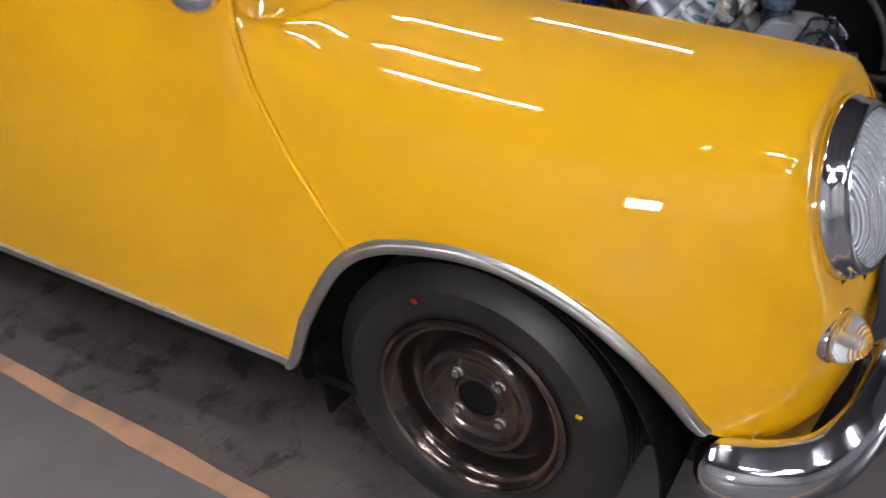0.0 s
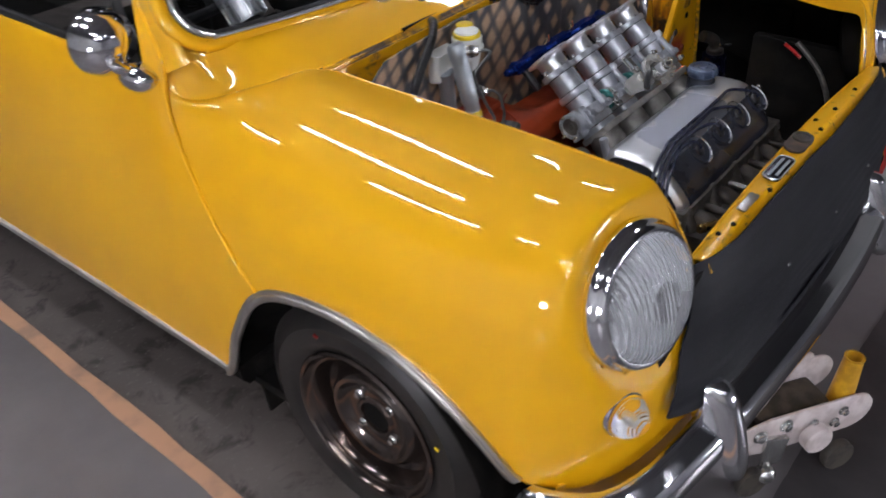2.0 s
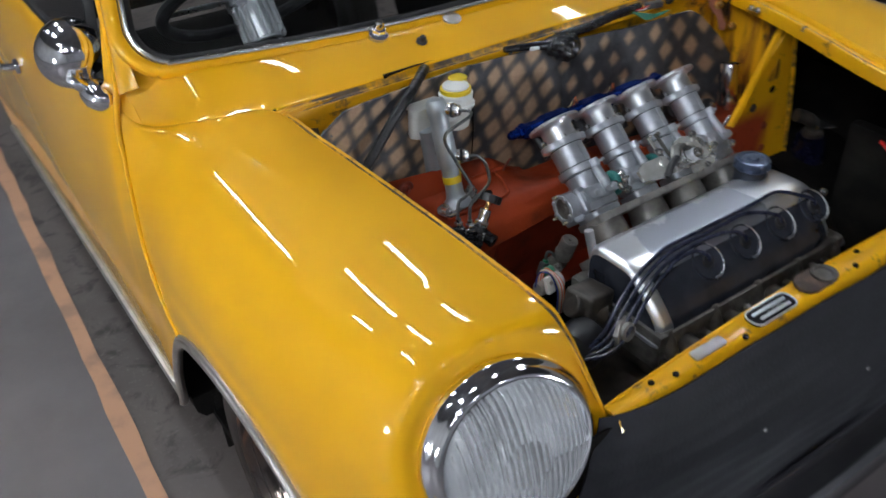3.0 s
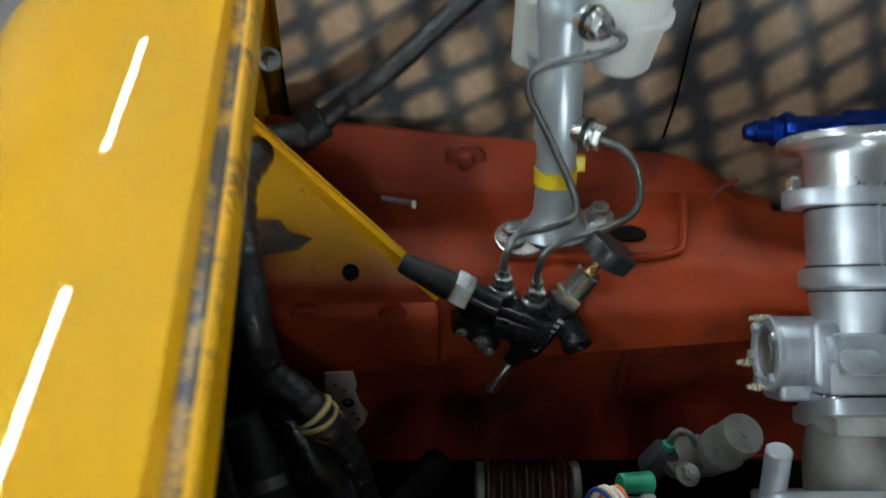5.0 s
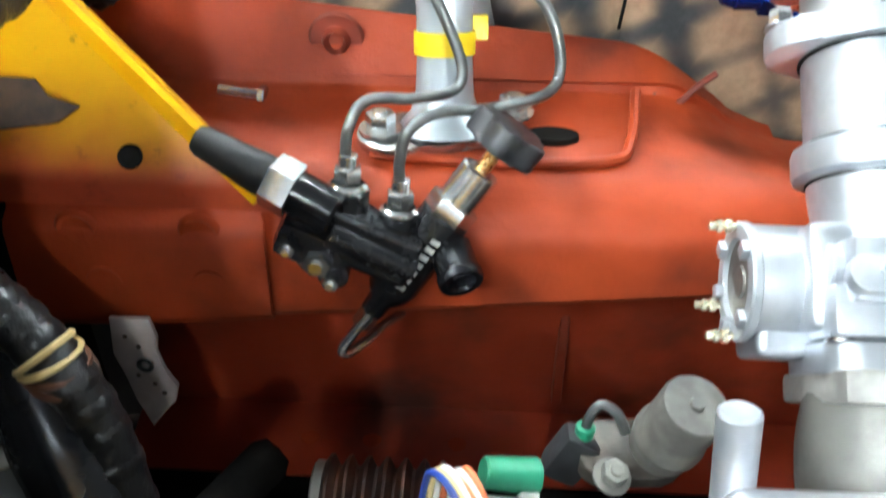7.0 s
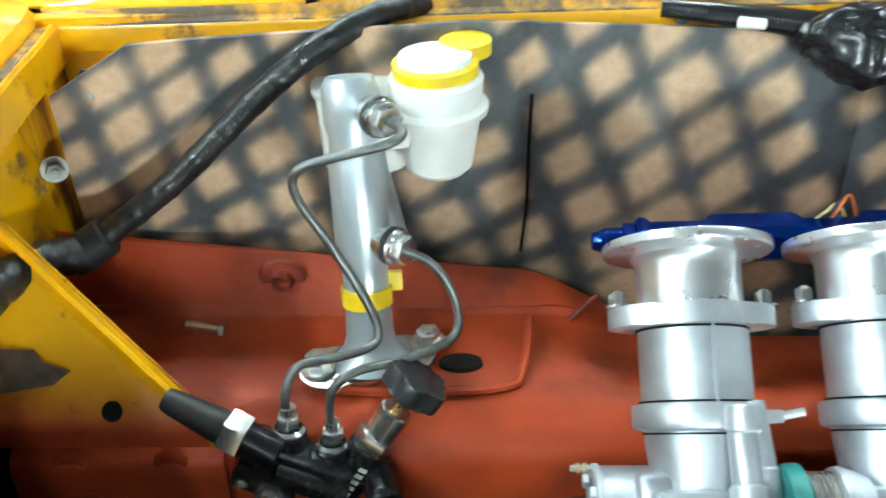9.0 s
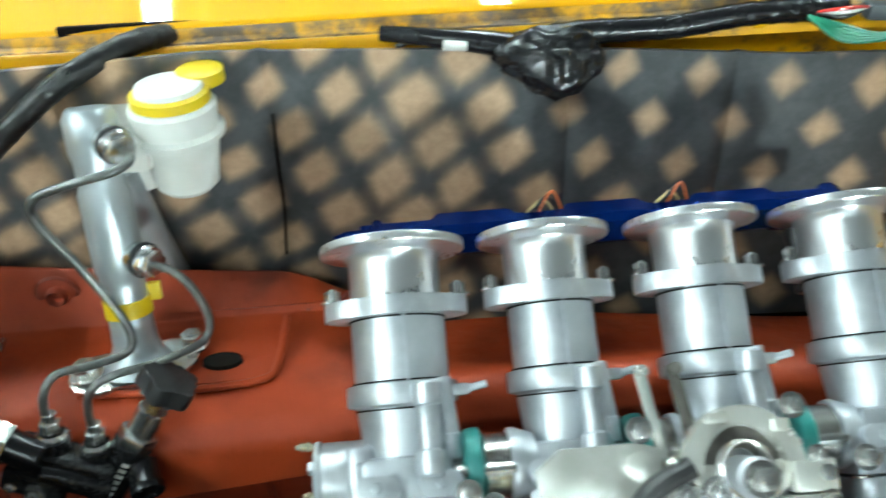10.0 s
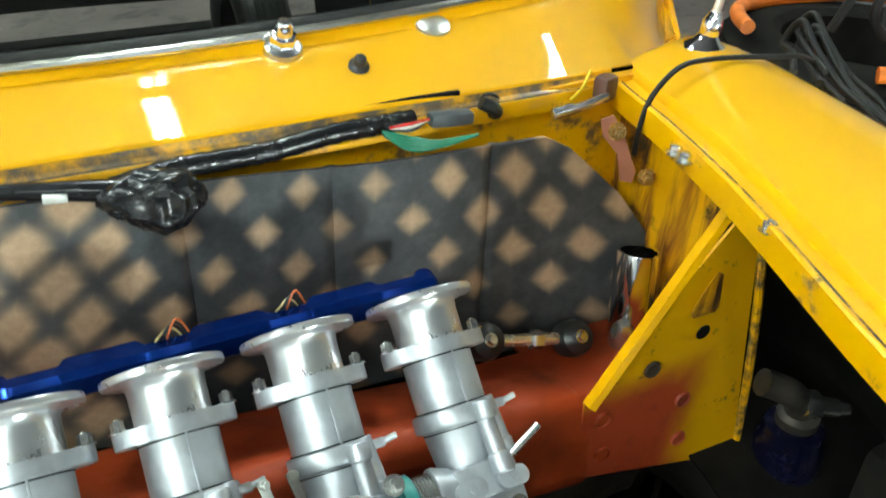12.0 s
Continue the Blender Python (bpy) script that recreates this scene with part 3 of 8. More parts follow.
# rows from tail to nose: top inner edge, widest line, bottom edge, as (distance from the centre line, y, z)
SIDE = [
    ((0.56, 2.93, 0.83), (0.60, 2.98, 0.62), (0.60, 2.97, 0.30)),
    ((0.63, 2.86, 0.845), (0.675, 2.88, 0.62), (0.675, 2.88, 0.30)),
    ((0.65, 2.74, 0.848), (0.695, 2.78, 0.63), (0.69, 2.80, 0.45)),
    ((0.66, 2.58, 0.848), (0.70, 2.58, 0.64), (0.70, 2.58, 0.55)),
    ((0.663, 2.42, 0.848), (0.70, 2.38, 0.63), (0.70, 2.36, 0.45)),
    ((0.665, 2.25, 0.848), (0.70, 2.25, 0.60), (0.692, 2.27, 0.262)),
    ((0.665, 1.93, 0.846), (0.70, 1.93, 0.60), (0.690, 1.93, 0.256)),
    ((0.665, 1.55, 0.846), (0.703, 1.55, 0.60), (0.690, 1.55, 0.256)),
    ((0.666, 1.20, 0.848), (0.703, 1.20, 0.60), (0.690, 1.20, 0.256)),
    ((0.664, 0.93, 0.840), (0.703, 0.93, 0.58), (0.692, 0.93, 0.256)),
    ((0.640, 0.850, 0.804), (0.702, 0.865, 0.57), (0.694, 0.848, 0.250)),
    ((0.560, 0.768, 0.821), (0.702, 0.785, 0.60), (0.700, 0.787, 0.375)),
    ((0.487, 0.715, 0.833), (0.702, 0.70, 0.62), (0.701, 0.705, 0.500)),
    ((0.472, 0.600, 0.828), (0.703, 0.597, 0.62), (0.701, 0.600, 0.560)),
    ((0.463, 0.500, 0.823), (0.702, 0.50, 0.62), (0.700, 0.500, 0.573)),
    ((0.455, 0.410, 0.818), (0.699, 0.41, 0.615), (0.697, 0.412, 0.558)),
    ((0.448, 0.315, 0.812), (0.692, 0.317, 0.605), (0.690, 0.325, 0.518)),
    ((0.441, 0.225, 0.805), (0.678, 0.230, 0.59), (0.681, 0.245, 0.450)),
    ((0.438, 0.175, 0.799), (0.657, 0.163, 0.575), (0.670, 0.205, 0.385)),
    ((0.435, 0.150, 0.794), (0.620, 0.108, 0.56), (0.632, 0.135, 0.372)),
    ((0.430, 0.135, 0.780), (0.565, 0.080, 0.55), (0.570, 0.090, 0.378)),
    ((0.420, 0.118, 0.750), (0.495, 0.066, 0.54), (0.495, 0.068, 0.386)),
    ((0.405, 0.100, 0.700), (0.435, 0.060, 0.52), (0.435, 0.058, 0.395)),
    ((0.392, 0.088, 0.660), (0.392, 0.056, 0.52), (0.392, 0.054, 0.400)),
]
DOOR_REAR, DOOR_FRONT, CORNER = 6, 9.42, 12


def catmull(i, rows, k):
    n = len(rows)
    i = min(max(i, 0.0), n - 1.0)
    a = min(int(i), n - 2)
    t = i - a
    g = lambda j: Vector(rows[min(max(j, 0), n - 1)][k])
    p0, p1, p2, p3 = g(a - 1), g(a), g(a + 1), g(a + 2)
    return 0.5 * (2 * p1 + (p2 - p0) * t + (2 * p0 - 5 * p1 + 4 * p2 - p3) * t * t + (3 * p1 - p0 - 3 * p2 + p3) * t ** 3)


def side_at(u, v):
    """The skin with its unevenness along the wing ironed out."""
    p = raw_side(u, v)
    if 12.3 < u < 21:
        w = min(1.0, (u - 12.3) / 1.2, (21 - u) / 1.0)
        reach = 1.1 * min(1.0, max(0.5, (19.0 - u) / 2.0))
        reach = min(reach, u - 11.9)
        a = Vector((0, 0, 0))
        for k, g in ((-1.0, 0.12), (-0.5, 0.23), (0.0, 0.30), (0.5, 0.23), (1.0, 0.12)):
            a += raw_side(u + reach * k, v) * g
        p = p.lerp(a, w)
    return p


def raw_side(u, v):
    """A point of the outer skin: u runs tail to nose, v from the top edge (0) by the widest line (0.7) to the bottom (1)."""
    q, p, b = (catmull(u, SIDE, k) for k in range(3))
    if v <= 0.7:
        t = v / 0.7
        flat = Vector((p.x - q.x, p.y - q.y, 0))
        full = 0.60 + 0.22 * min(max((u - 14.5) / 4.5, 0), 1)
        full -= 0.08 * min(max((12.5 - u) / 1.5, 0), 1)
        c1 = q + flat * full + Vector((0, 0, 0.012 * min(max((u - 10.5) / 2.0, 0), 1)))
        c2 = p + Vector((0, 0, (q.z - p.z) * full))
        s = 1 - t
        return q * s ** 3 + c1 * 3 * s * s * t + c2 * 3 * s * t * t + p * t ** 3
    t = (v - 0.7) / 0.3
    bulge = 4 * t * (1 - t) * 0.004
    o = Vector((p.x, 0, 0)).normalized() * bulge
    return p.lerp(b, t) + o


def narrowing(y):
    """How far the far wing's inner edge leans in towards the nose."""
    k = min(max((y - 0.09) / 0.10, 0.0), 1.0)
    return 0.05 * math.exp(-((y - 0.24) / 0.22) ** 2) * k * k * (3 - 2 * k)


def skin(u, v, s):
    p = side_at(u, v)
    if s > 0 and v < 0.7:
        p.x -= narrowing(p.y) * (1 - v / 0.7) ** 1.3
        # the far wing is fuller at the shoulder, towards the scuttle
        k = min(max((p.y - 0.12) / 0.22, 0.0), 1.0) * min(max((0.92 - p.y) / 0.16, 0.0), 1.0)
        b = math.sin(math.pi * v / 0.7) * k * k * (3 - 2 * k)
        p.z += 0.034 * b
        p.x += 0.010 * b
    return Vector((p.x * s, p.y, p.z))


def side_near(y, z, s, off=0.0):
    """The point of the skin at that y and z, moved outward by off."""
    best = None
    for i in range(0, 240):
        u = 8 + 9 * i / 240
        for j in range(0, 41):
            p = side_at(u, j / 40)
            d = (p.y - y) ** 2 + (p.z - z) ** 2
            if best is None or d < best[0]:
                best = (d, u, j / 40)
    _, u, v = best
    p = skin(u, v, s)
    n = (skin(u + 0.02, v, s) - skin(u - 0.02, v, s)).cross(skin(u, min(v + 0.01, 1), s) - skin(u, max(v - 0.01, 0), s)).normalized()
    if n.x * s < 0:
        n = -n
    return p + n * off, n


def lamp_frame(s):
    """Where a headlamp sits: z looks forward out of the wing, a little up and outward."""
    return frame_of((0.518 * s, 0.1126, 0.6733), (0.144 * s, -1, 0.28), (1, 0, 0))


# bead along the windscreen pillar, from the wing up to the roof
PILLAR_EDGE = [(0.656, 0.882, 0.846), (0.652, 0.893, 0.868), (0.6366, 0.943, 0.930), (0.629, 0.967, 0.973), (0.6145, 1.022, 1.060), (0.590, 1.10, 1.205), (0.581, 1.135, 1.262)]
VS = [0.7 * k / 20 for k in range(21)] + [0.7 + 0.3 * k / 10 for k in range(1, 11)]
for s, nm in ((-1, "right"), (1, "left")):
    th, od = 0.0025, (s, -0.2, 0.4)
    bm = sheet(B(), lambda u, v: skin(u, v, s), steps(DOOR_FRONT + 0.0012, 23, 200), VS)
    # round opening for the headlamp
    lf = lamp_frame(s)
    inv = lf.inverted()
    for v in bm.verts:
        q = inv @ v.co
        r = q.xy.length
        if r < 0.170 and abs(q.z) < 0.10:
            k = min(max((0.170 - r) / 0.060, 0.0), 1.0)
            q.z += (-0.002 - q.z) * k * k * (3 - 2 * k)
            v.co = lf @ q
    gone = [f for f in bm.faces for q in (inv @ f.calc_center_median(),) if q.xy.length < 0.1005 and -0.18 < q.z < 0.2]
    bmesh.ops.delete(bm, geom=gone, context="FACES")
    wing = part("front_wing", bm, PAINT, car, "glossy yellow front wing", 60, th, DARK, out=od)
    bm = sheet(B(), lambda u, v: skin(u, v, s), steps(DOOR_REAR + 0.006, DOOR_FRONT - 0.0004, 40), VS)
    door = part("door", bm, PAINT, car, "glossy yellow door", 60, th, DARK, out=od)
    bm = sheet(B(), lambda u, v: skin(u, v, s), steps(0, DOOR_REAR - 0.004, 50), VS)
    part("rear_quarter", bm, PAINT, car, "glossy yellow rear quarter panel", 60, th, DARK, out=od)

    # raised seam from the windscreen pillar down to the wheel arch
    seam = [side_near(y, z, s, 0.001)[0] for y, z in ((0.876, 0.80), (0.858, 0.748), (0.838, 0.713), (0.779, 0.642), (0.732, 0.579), (0.690, 0.518))]
    top = [Vector((x * s, y, z)) for x, y, z in PILLAR_EDGE[:0:-1]]
    part("wing_seam", tube(B(), top + seam, 0.0054, 12, 8, taper=lambda k: 1.25 - 0.45 * min(k / 0.75, 1.0)), PAINT, wing, "rounded seam bead in body colour")

    # bright strip round the arch, on along the sill
    us = steps(10.0, 18.05, 70)
    path = [skin(u, 1.0, s) for u in us]
    outs = [Vector((s, 0, 0)) if p.y > 0.3 else Vector((s * 0.9, -0.3, 0)).normalized() for p in path]
    hub = Vector((0.70 * s, 0.53, 0.25))
    ups = [((p - hub) * Vector((0, 1, 1))).normalized() for p in path]
    part("arch_trim", sweep(B(), path, [(-0.004, -0.007), (0.003, -0.010), (0.0075, -0.009), (0.0105, -0.005), (0.0112, 0.0), (0.0100, 0.004), (0.0072, 0.0055), (0.0068, 0.0075), (0.0052, 0.0115), (-0.002, 0.012)], outs, ups), TRIM, wing, "dull bright wheel arch strip")
    path = [Vector((0.6915 * s, y, 0.256)) for y in steps(0.848, 2.26, 30)]
    part("sill_trim", sweep(B(), path, [(-0.004, -0.007), (0.006, -0.006), (0.009, 0.0), (0.006, 0.008), (-0.004, 0.010)], [Vector((s, 0, 0))] * len(path)), TRIM, door, "dull bright strip along the sill")
    bm = B()
    path = [Vector((0.675 * s, y, 0.23)) for y in steps(0.84, 2.26, 12)]
    sweep(bm, path, [(-0.09, -0.03), (-0.01, -0.03), (0.004, -0.012), (0.008, 0.026), (-0.09, 0.026)], [Vector((s, 0, 0))] * len(path))
    part("sill", bm, DARK, car, "dark grimy sill under the door")
    bm = B()
    box(bm, pose(0.590 * s, 0.832, 0.180, -8, 0, 0), 0.110, 0.008, 0.13, 0.003)
    part("mud_flap", bm, DARK, car, "black rubber mud flap")

    # folded flange along the engine opening
    path = [skin(u, 0.0, s) for u in steps(CORNER + 0.10, 23, 90)]
    outs = []
    for i, p in enumerate(path):
        d = path[min(i + 1, len(path) - 1)] - path[max(i - 1, 0)]
        n = Vector((d.y, -d.x, 0)).normalized()
        outs.append(n if n.x * s < 0 else -n)
    w = 1.0 if s > 0 else 0.55
    prof = [(0.0, 0.001), (0.003, -0.003), (0.004, -0.0075), (0.0025, -0.0085), (-0.003, -0.004)]
    part("opening_edge", sweep(B(), path, prof, outs), PAINT, wing)
    prof = [(0.0025, -0.0070), (0.0045, -0.0088), (0.004 + 0.014 * w, -0.0100), (0.004 + 0.014 * w, -0.0125), (0.0025, -0.0125)]
    part("drain_channel", sweep(B(), path, prof, outs), PAINT if s > 0 else CHANNEL, wing, "shallow channel beside the flange")
    prof = [(0.0005 + 0.013 * w, -0.0100), (0.0015 + 0.013 * w, -0.0086), (0.0040 + 0.014 * w, -0.0084), (0.0040 + 0.014 * w, -0.0100)]
    part("grime_line", sweep(B(), path, prof, outs), CRUD, wing, "dark line of crusted grime")
    e = 0.004 + 0.014 * w
    prof = [(e - 0.001, -0.0108), (e, -0.0075), (e + 0.003, -0.0066), (e + 0.0048, -0.0085), (e + 0.0052, -0.014), (e + 0.0052, -0.032), (e + 0.003, -0.032), (e + 0.002, -0.014)]
    part("opening_flange", sweep(B(), path, prof, outs), SCUFFED if s > 0 else DIRTY, wing, "chipped yellow flange along the engine opening")

# ---------- scuttle, lip and bulkhead ----------
def lip_xy(a):
    """Front edge of the scuttle at a, from -1 to 1 across the car."""
    s, k = (1 if a >= 0 else -1), abs(a)
    if k <= 0.75:
        x = 0.487 * k / 0.75
        return Vector((x * s, 0.690 + 0.025 * (x / 0.487) ** 2, 0.843 - 0.010 * (x / 0.487) ** 2))
    p = catmull(CORNER - 2.0 * (k - 0.75) / 0.25, SIDE, 0)
    return Vector((p.x * s, p.y, p.z))


def screen_base(a):
    x = 0.650 * a
    return Vector((x, 0.778 + 0.052 * (x / 0.55) ** 2 + 0.05 * max(0, abs(x) - 0.55) / 0.1, 0.870 + 0.022 * abs(a) ** 3))


def scuttle_at(a, v):
    f, r = lip_xy(a), screen_base(a)
    if v < 0:
        return f
    k = 1 - (1 - v) ** 1.6
    p = f.lerp(r, v)
    e = min(max((abs(a) - 0.62) / 0.22, 0.0), 1.0)
    e = e * e * (3 - 2 * e)
    p.z = f.z + (r.z - f.z) * ((1 - e) * (0.45 * v + 0.55 * k) + e * v ** 1.35)
    return p


bm = sheet(B(), scuttle_at, steps(-1, 1, 80), steps(0, 1, 16))
scuttle = part("scuttle_panel", bm, PAINT, car, "glossy yellow scuttle panel below the windscreen", 60, 0.002, DARK, out=(0, 0, 1))
path = [lip_xy(a) for a in steps(-0.735, 0.706, 80)]
fwd = [Vector((0, -1, 0))] * len(path)
bm = sweep(B(), path, [(-0.001, 0.001), (0.002, 0.0), (0.0036, -0.002), (0.003, -0.004), (0.0, -0.004)], fwd)
part("scuttle_lip", bm, PAINT, scuttle)
bm = sweep(B(), path, [(0.0028, -0.0015), (0.0044, -0.0045), (0.0056, -0.0085), (0.0120, -0.0122), (0.0120, -0.0150), (0.002, -0.0150)], fwd)
part("lip_gutter", bm, CHANNEL, scuttle, "grimy chipped gutter under the scuttle lip")
bm = sweep(B(), path, [(0.0110, -0.0135), (0.0118, -0.0110), (0.0140, -0.0105), (0.0152, -0.0125), (0.0150, -0.0260), (0.0125, -0.0260), (0.0122, -0.0150)], fwd)
part("lip_flange", bm, SCUFFED, scuttle)
bm = sweep(B(), path, [(0.0085, -0.0120), (0.0090, -0.0103), (0.0112, -0.0104), (0.0122, -0.0118), (0.0118, -0.0135)], fwd)
part("grime_line", bm, CRUD, scuttle, "dark line of crusted grime")

bm = B()
box(bm, pose(0, 0.705, 0.770), 0.972, 0.012, 0.12, 0.002)
bulkhead = part("bulkhead", bm, WORN, car, "yellow stained engine bulkhead")
# Lower bulkhead coloured near-black for the shade in the gap behind the shelf.
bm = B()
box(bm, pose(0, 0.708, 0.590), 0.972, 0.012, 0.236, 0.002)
part("lower_bulkhead", bm, DARK, bulkhead, "lower part of the bulkhead, black for the shade behind the shelf")
# Near-black strip painted in for the shade beneath the lip.
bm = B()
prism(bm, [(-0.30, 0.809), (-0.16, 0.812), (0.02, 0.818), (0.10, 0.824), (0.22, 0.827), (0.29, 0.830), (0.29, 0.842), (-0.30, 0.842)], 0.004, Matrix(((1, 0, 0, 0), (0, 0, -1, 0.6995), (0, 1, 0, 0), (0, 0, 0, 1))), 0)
part("lip_shade_strip", bm, DARK, bulkhead, "long dark strip painted as the shade under the scuttle lip")
for s in (-1, 1):
    # side closing panels of the bulkhead, stained at the corner
    bm = sheet(B(), lambda u, v: (s * (0.470 + 0.018 * u), 0.70 - 0.155 * u, 0.58 + 0.225 * v), steps(0, 1, 10), steps(0, 1, 10))
    part("corner_panel", bm, STREAKED, bulkhead, "yellow corner panel with rust-brown runs and stains", 40, 0.003)


def spindle(x):
    """A bare wiper spindle with its nut and rubber seat."""
    p = scuttle_at(x / 0.65, 0.88)
    n = Vector((0, -0.35, 0.94))
    bm = B()
    lathe(bm, [(0, 0), (0.017, 0), (0.016, 0.006), (0.011, 0.009), (0, 0.009)], along(p, p + n), 24)
    sp = part("wiper_spindle", bm, STEEL, car, "bare chrome wiper spindle with its nut")
    bm = B()
    hexa(bm, along(p + n * 0.009, p + n), 0.0115, 0.008)
    lathe(bm, [(0, 0.016), (0.0075, 0.016), (0.007, 0.028), (0.005, 0.031), (0, 0.031)], along(p, p + n), 20)
    part("nut", bm, CHROME, sp)


def jet(x):
    p = scuttle_at(x / 0.65, 0.48)
    n = Vector((0, -0.5, 0.86))
    bm = B()
    lathe(bm, [(0, -0.002), (0.009, -0.002), (0.009, 0.003), (0.006, 0.006), (0.005, 0.012), (0.003, 0.014), (0, 0.014)], along(p, p + n), 20)
    part("washer_jet", bm, BLACK, car, "small black and chrome washer jet")


def blank(x):
    p = scuttle_at(x / 0.65, 0.88)
    n = Vector((0, -0.35, 0.94))
    bm = B()
    lathe(bm, [(0, 0.0), (0.0165, 0.0), (0.016, 0.003), (0.012, 0.0045), (0, 0.005)], along(p, p + n), 28)
    part("blanking_plug", bm, TRIM, car, "oval grey metal blanking plug")


for x0 in (-0.258, 0.160):
    spindle(x0)
for x0 in (-0.201, 0.215):
    jet(x0)
for x0 in (-0.118, 0.305):
    blank(x0)


# ---------- windscreen, pillars, roof, cabin ----------
def screen_pt(x, h):
    return Vector((x, 0.792 + 0.052 * (x / 0.55) ** 2 + 0.52 * h, 0.888 + 0.86 * h + 0.010 * (x / 0.55) ** 2))


def screen_loop(w0, w1, h0, h1, r):
    pts = []
    for cx, cy, a in ((1, 1, 0), (-1, 1, 90), (-1, -1, 180), (1, -1, 270)):
        for k in range(7):
            t = radians(a + 15 * k)
            h = (h1 - r if cy > 0 else h0 + r) + r * math.sin(t)
            w = w0 + (w1 - w0) * (h - h0) / (h1 - h0)
            pts.append(screen_pt(cx * (w - r) + r * math.cos(t), h))
        if cy > 0 and cx > 0:
            pts += [screen_pt(x, h1) for x in (0.3, 0.1, -0.1, -0.3)]
        if cy < 0 and cx < 0:
            pts += [screen_pt(x, h0) for x in (-0.4, -0.2, 0.0, 0.2, 0.4)]
        if cy > 0 and cx < 0:
            pts += [screen_pt(-(w0 + (w1 - w0) * k), h0 + (h1 - h0) * k) for k in (0.66, 0.4)]
    pts += [screen_pt(w0 + (w1 - w0) * k, h0 + (h1 - h0) * k) for k in (0.4, 0.66)]
    return pts


loop = screen_loop(0.630, 0.545, -0.012, 0.44, 0.066)
screen = thing("windscreen", (0, 0.80, 0.90), "clear windscreen in a black rubber seal with bright strip", "windscreen")
mid = sum(loop, Vector()) / len(loop)
part("surround", tube(B(), [p + (p - mid).normalized() * 0.016 - Vector((0, -0.86, 0.52)) * 0.006 for p in loop], 0.0135, 12, 3, True), PAINT, screen, "yellow painted screen frame")
part("seal", tube(B(), loop, 0.0105, 12, 3, True), RUBBER, screen, "black rubber windscreen seal")
up = Vector((0, -0.86, 0.52))
part("bright_strip", tube(B(), [p + up * 0.0092 + (p - mid).normalized() * 0.004 for p in loop], 0.0042, 8, 3, True), BRIGHT, screen, "thin bright filler strip")
bm = sheet(B(), lambda u, v: screen_pt(u * (0.62 - 0.075 * v), 0.44 * v), steps(-1, 1, 24), steps(0, 1, 10))
g = part("pane", bm, GLASS, screen, "clear laminated glass", 60, 0.005)
g.visible_shadow = False

for s in (-1, 1):
    # windscreen pillar: a smooth raked strip between the glass and the bead
    def pillar(k, v):
        f = k * (len(PILLAR_EDGE) - 1)
        i = min(int(f), len(PILLAR_EDGE) - 2)
        e = Vector(PILLAR_EDGE[i]).lerp(Vector(PILLAR_EDGE[i + 1]), f - i)
        h = max((e.z - 0.892) / 0.86, -0.040)
        a = screen_pt(0.634 - 0.085 * max(h, 0) / 0.44, h)
        q = a.lerp(e, v) + Vector((0.006, -0.010, 0.004)) * math.sin(math.pi * v)
        return Vector((q.x * s, q.y, q.z))
    bm = sheet(B(), pillar, steps(0, 1, 40), steps(0, 1, 10))
    part("windscreen_pillar", bm, PAINT, car, "", 60, 0.004, DARK, out=(s, -0.5, 0.2))
    # foot of the pillar above the wing's rear corner
    hi = (Vector((0.645, 0.905, 0.886)), Vector((0.6366, 0.943, 0.930)), Vector((0.629, 0.967, 0.973)))
    def foot(k, v):
        lo = skin(10.0 - k, 0.0, s)
        p = hi[0].lerp(hi[1], min(2 * k, 1)) if k < 0.5 else hi[1].lerp(hi[2], 2 * k - 1)
        return lo.lerp(Vector((p.x * s, p.y, p.z)), v)
    bm = sheet(B(), foot, steps(0, 1, 10), steps(0, 1, 6))
    part("pillar_foot", bm, PAINT, car, "", 60, 0.003, DARK, out=(s, -0.5, 0.2))
    # side window, its frame and its rubber
    wf = [(0.660, 0.955, 0.852), (0.660, 1.90, 0.852), (0.575, 1.92, 1.25), (0.572, 1.16, 1.25)]
    bm = B()
    v4 = [bm.verts.new((x * s, y, z)) for x, y, z in wf]
    bm.faces.new(v4)
    gl = part("side_window", bm, SIDEGLASS, car, "dark side window glass", 40, 0.004)
    gl.visible_shadow = False
    part("window_rubber", tube(B(), [(x * s, y, z) for x, y, z in wf], 0.010, 8, 1, True, False), RUBBER, car, "black window rubber")
    wf2 = [(0.660, 1.96, 0.852), (0.645, 2.62, 0.852), (0.575, 2.40, 1.25), (0.575, 1.98, 1.25)]
    bm = B()
    v4 = [bm.verts.new((x * s, y, z)) for x, y, z in wf2]
    bm.faces.new(v4)
    gl = part("side_window", bm, SIDEGLASS, car, "dark side window glass", 40, 0.004)
    gl.visible_shadow = False
    bm = B()
    tube(bm, [(0.655 * s, 1.94, 0.85), (0.58 * s, 1.95, 1.27)], 0.02, 10, 2)
    part("roof_pillar", bm, PAINT, car)
    bm = B()
    tube(bm, [(0.64 * s, 2.66, 0.85), (0.55 * s, 2.44, 1.27)], 0.035, 10, 2)
    part("roof_pillar", bm, PAINT, car)

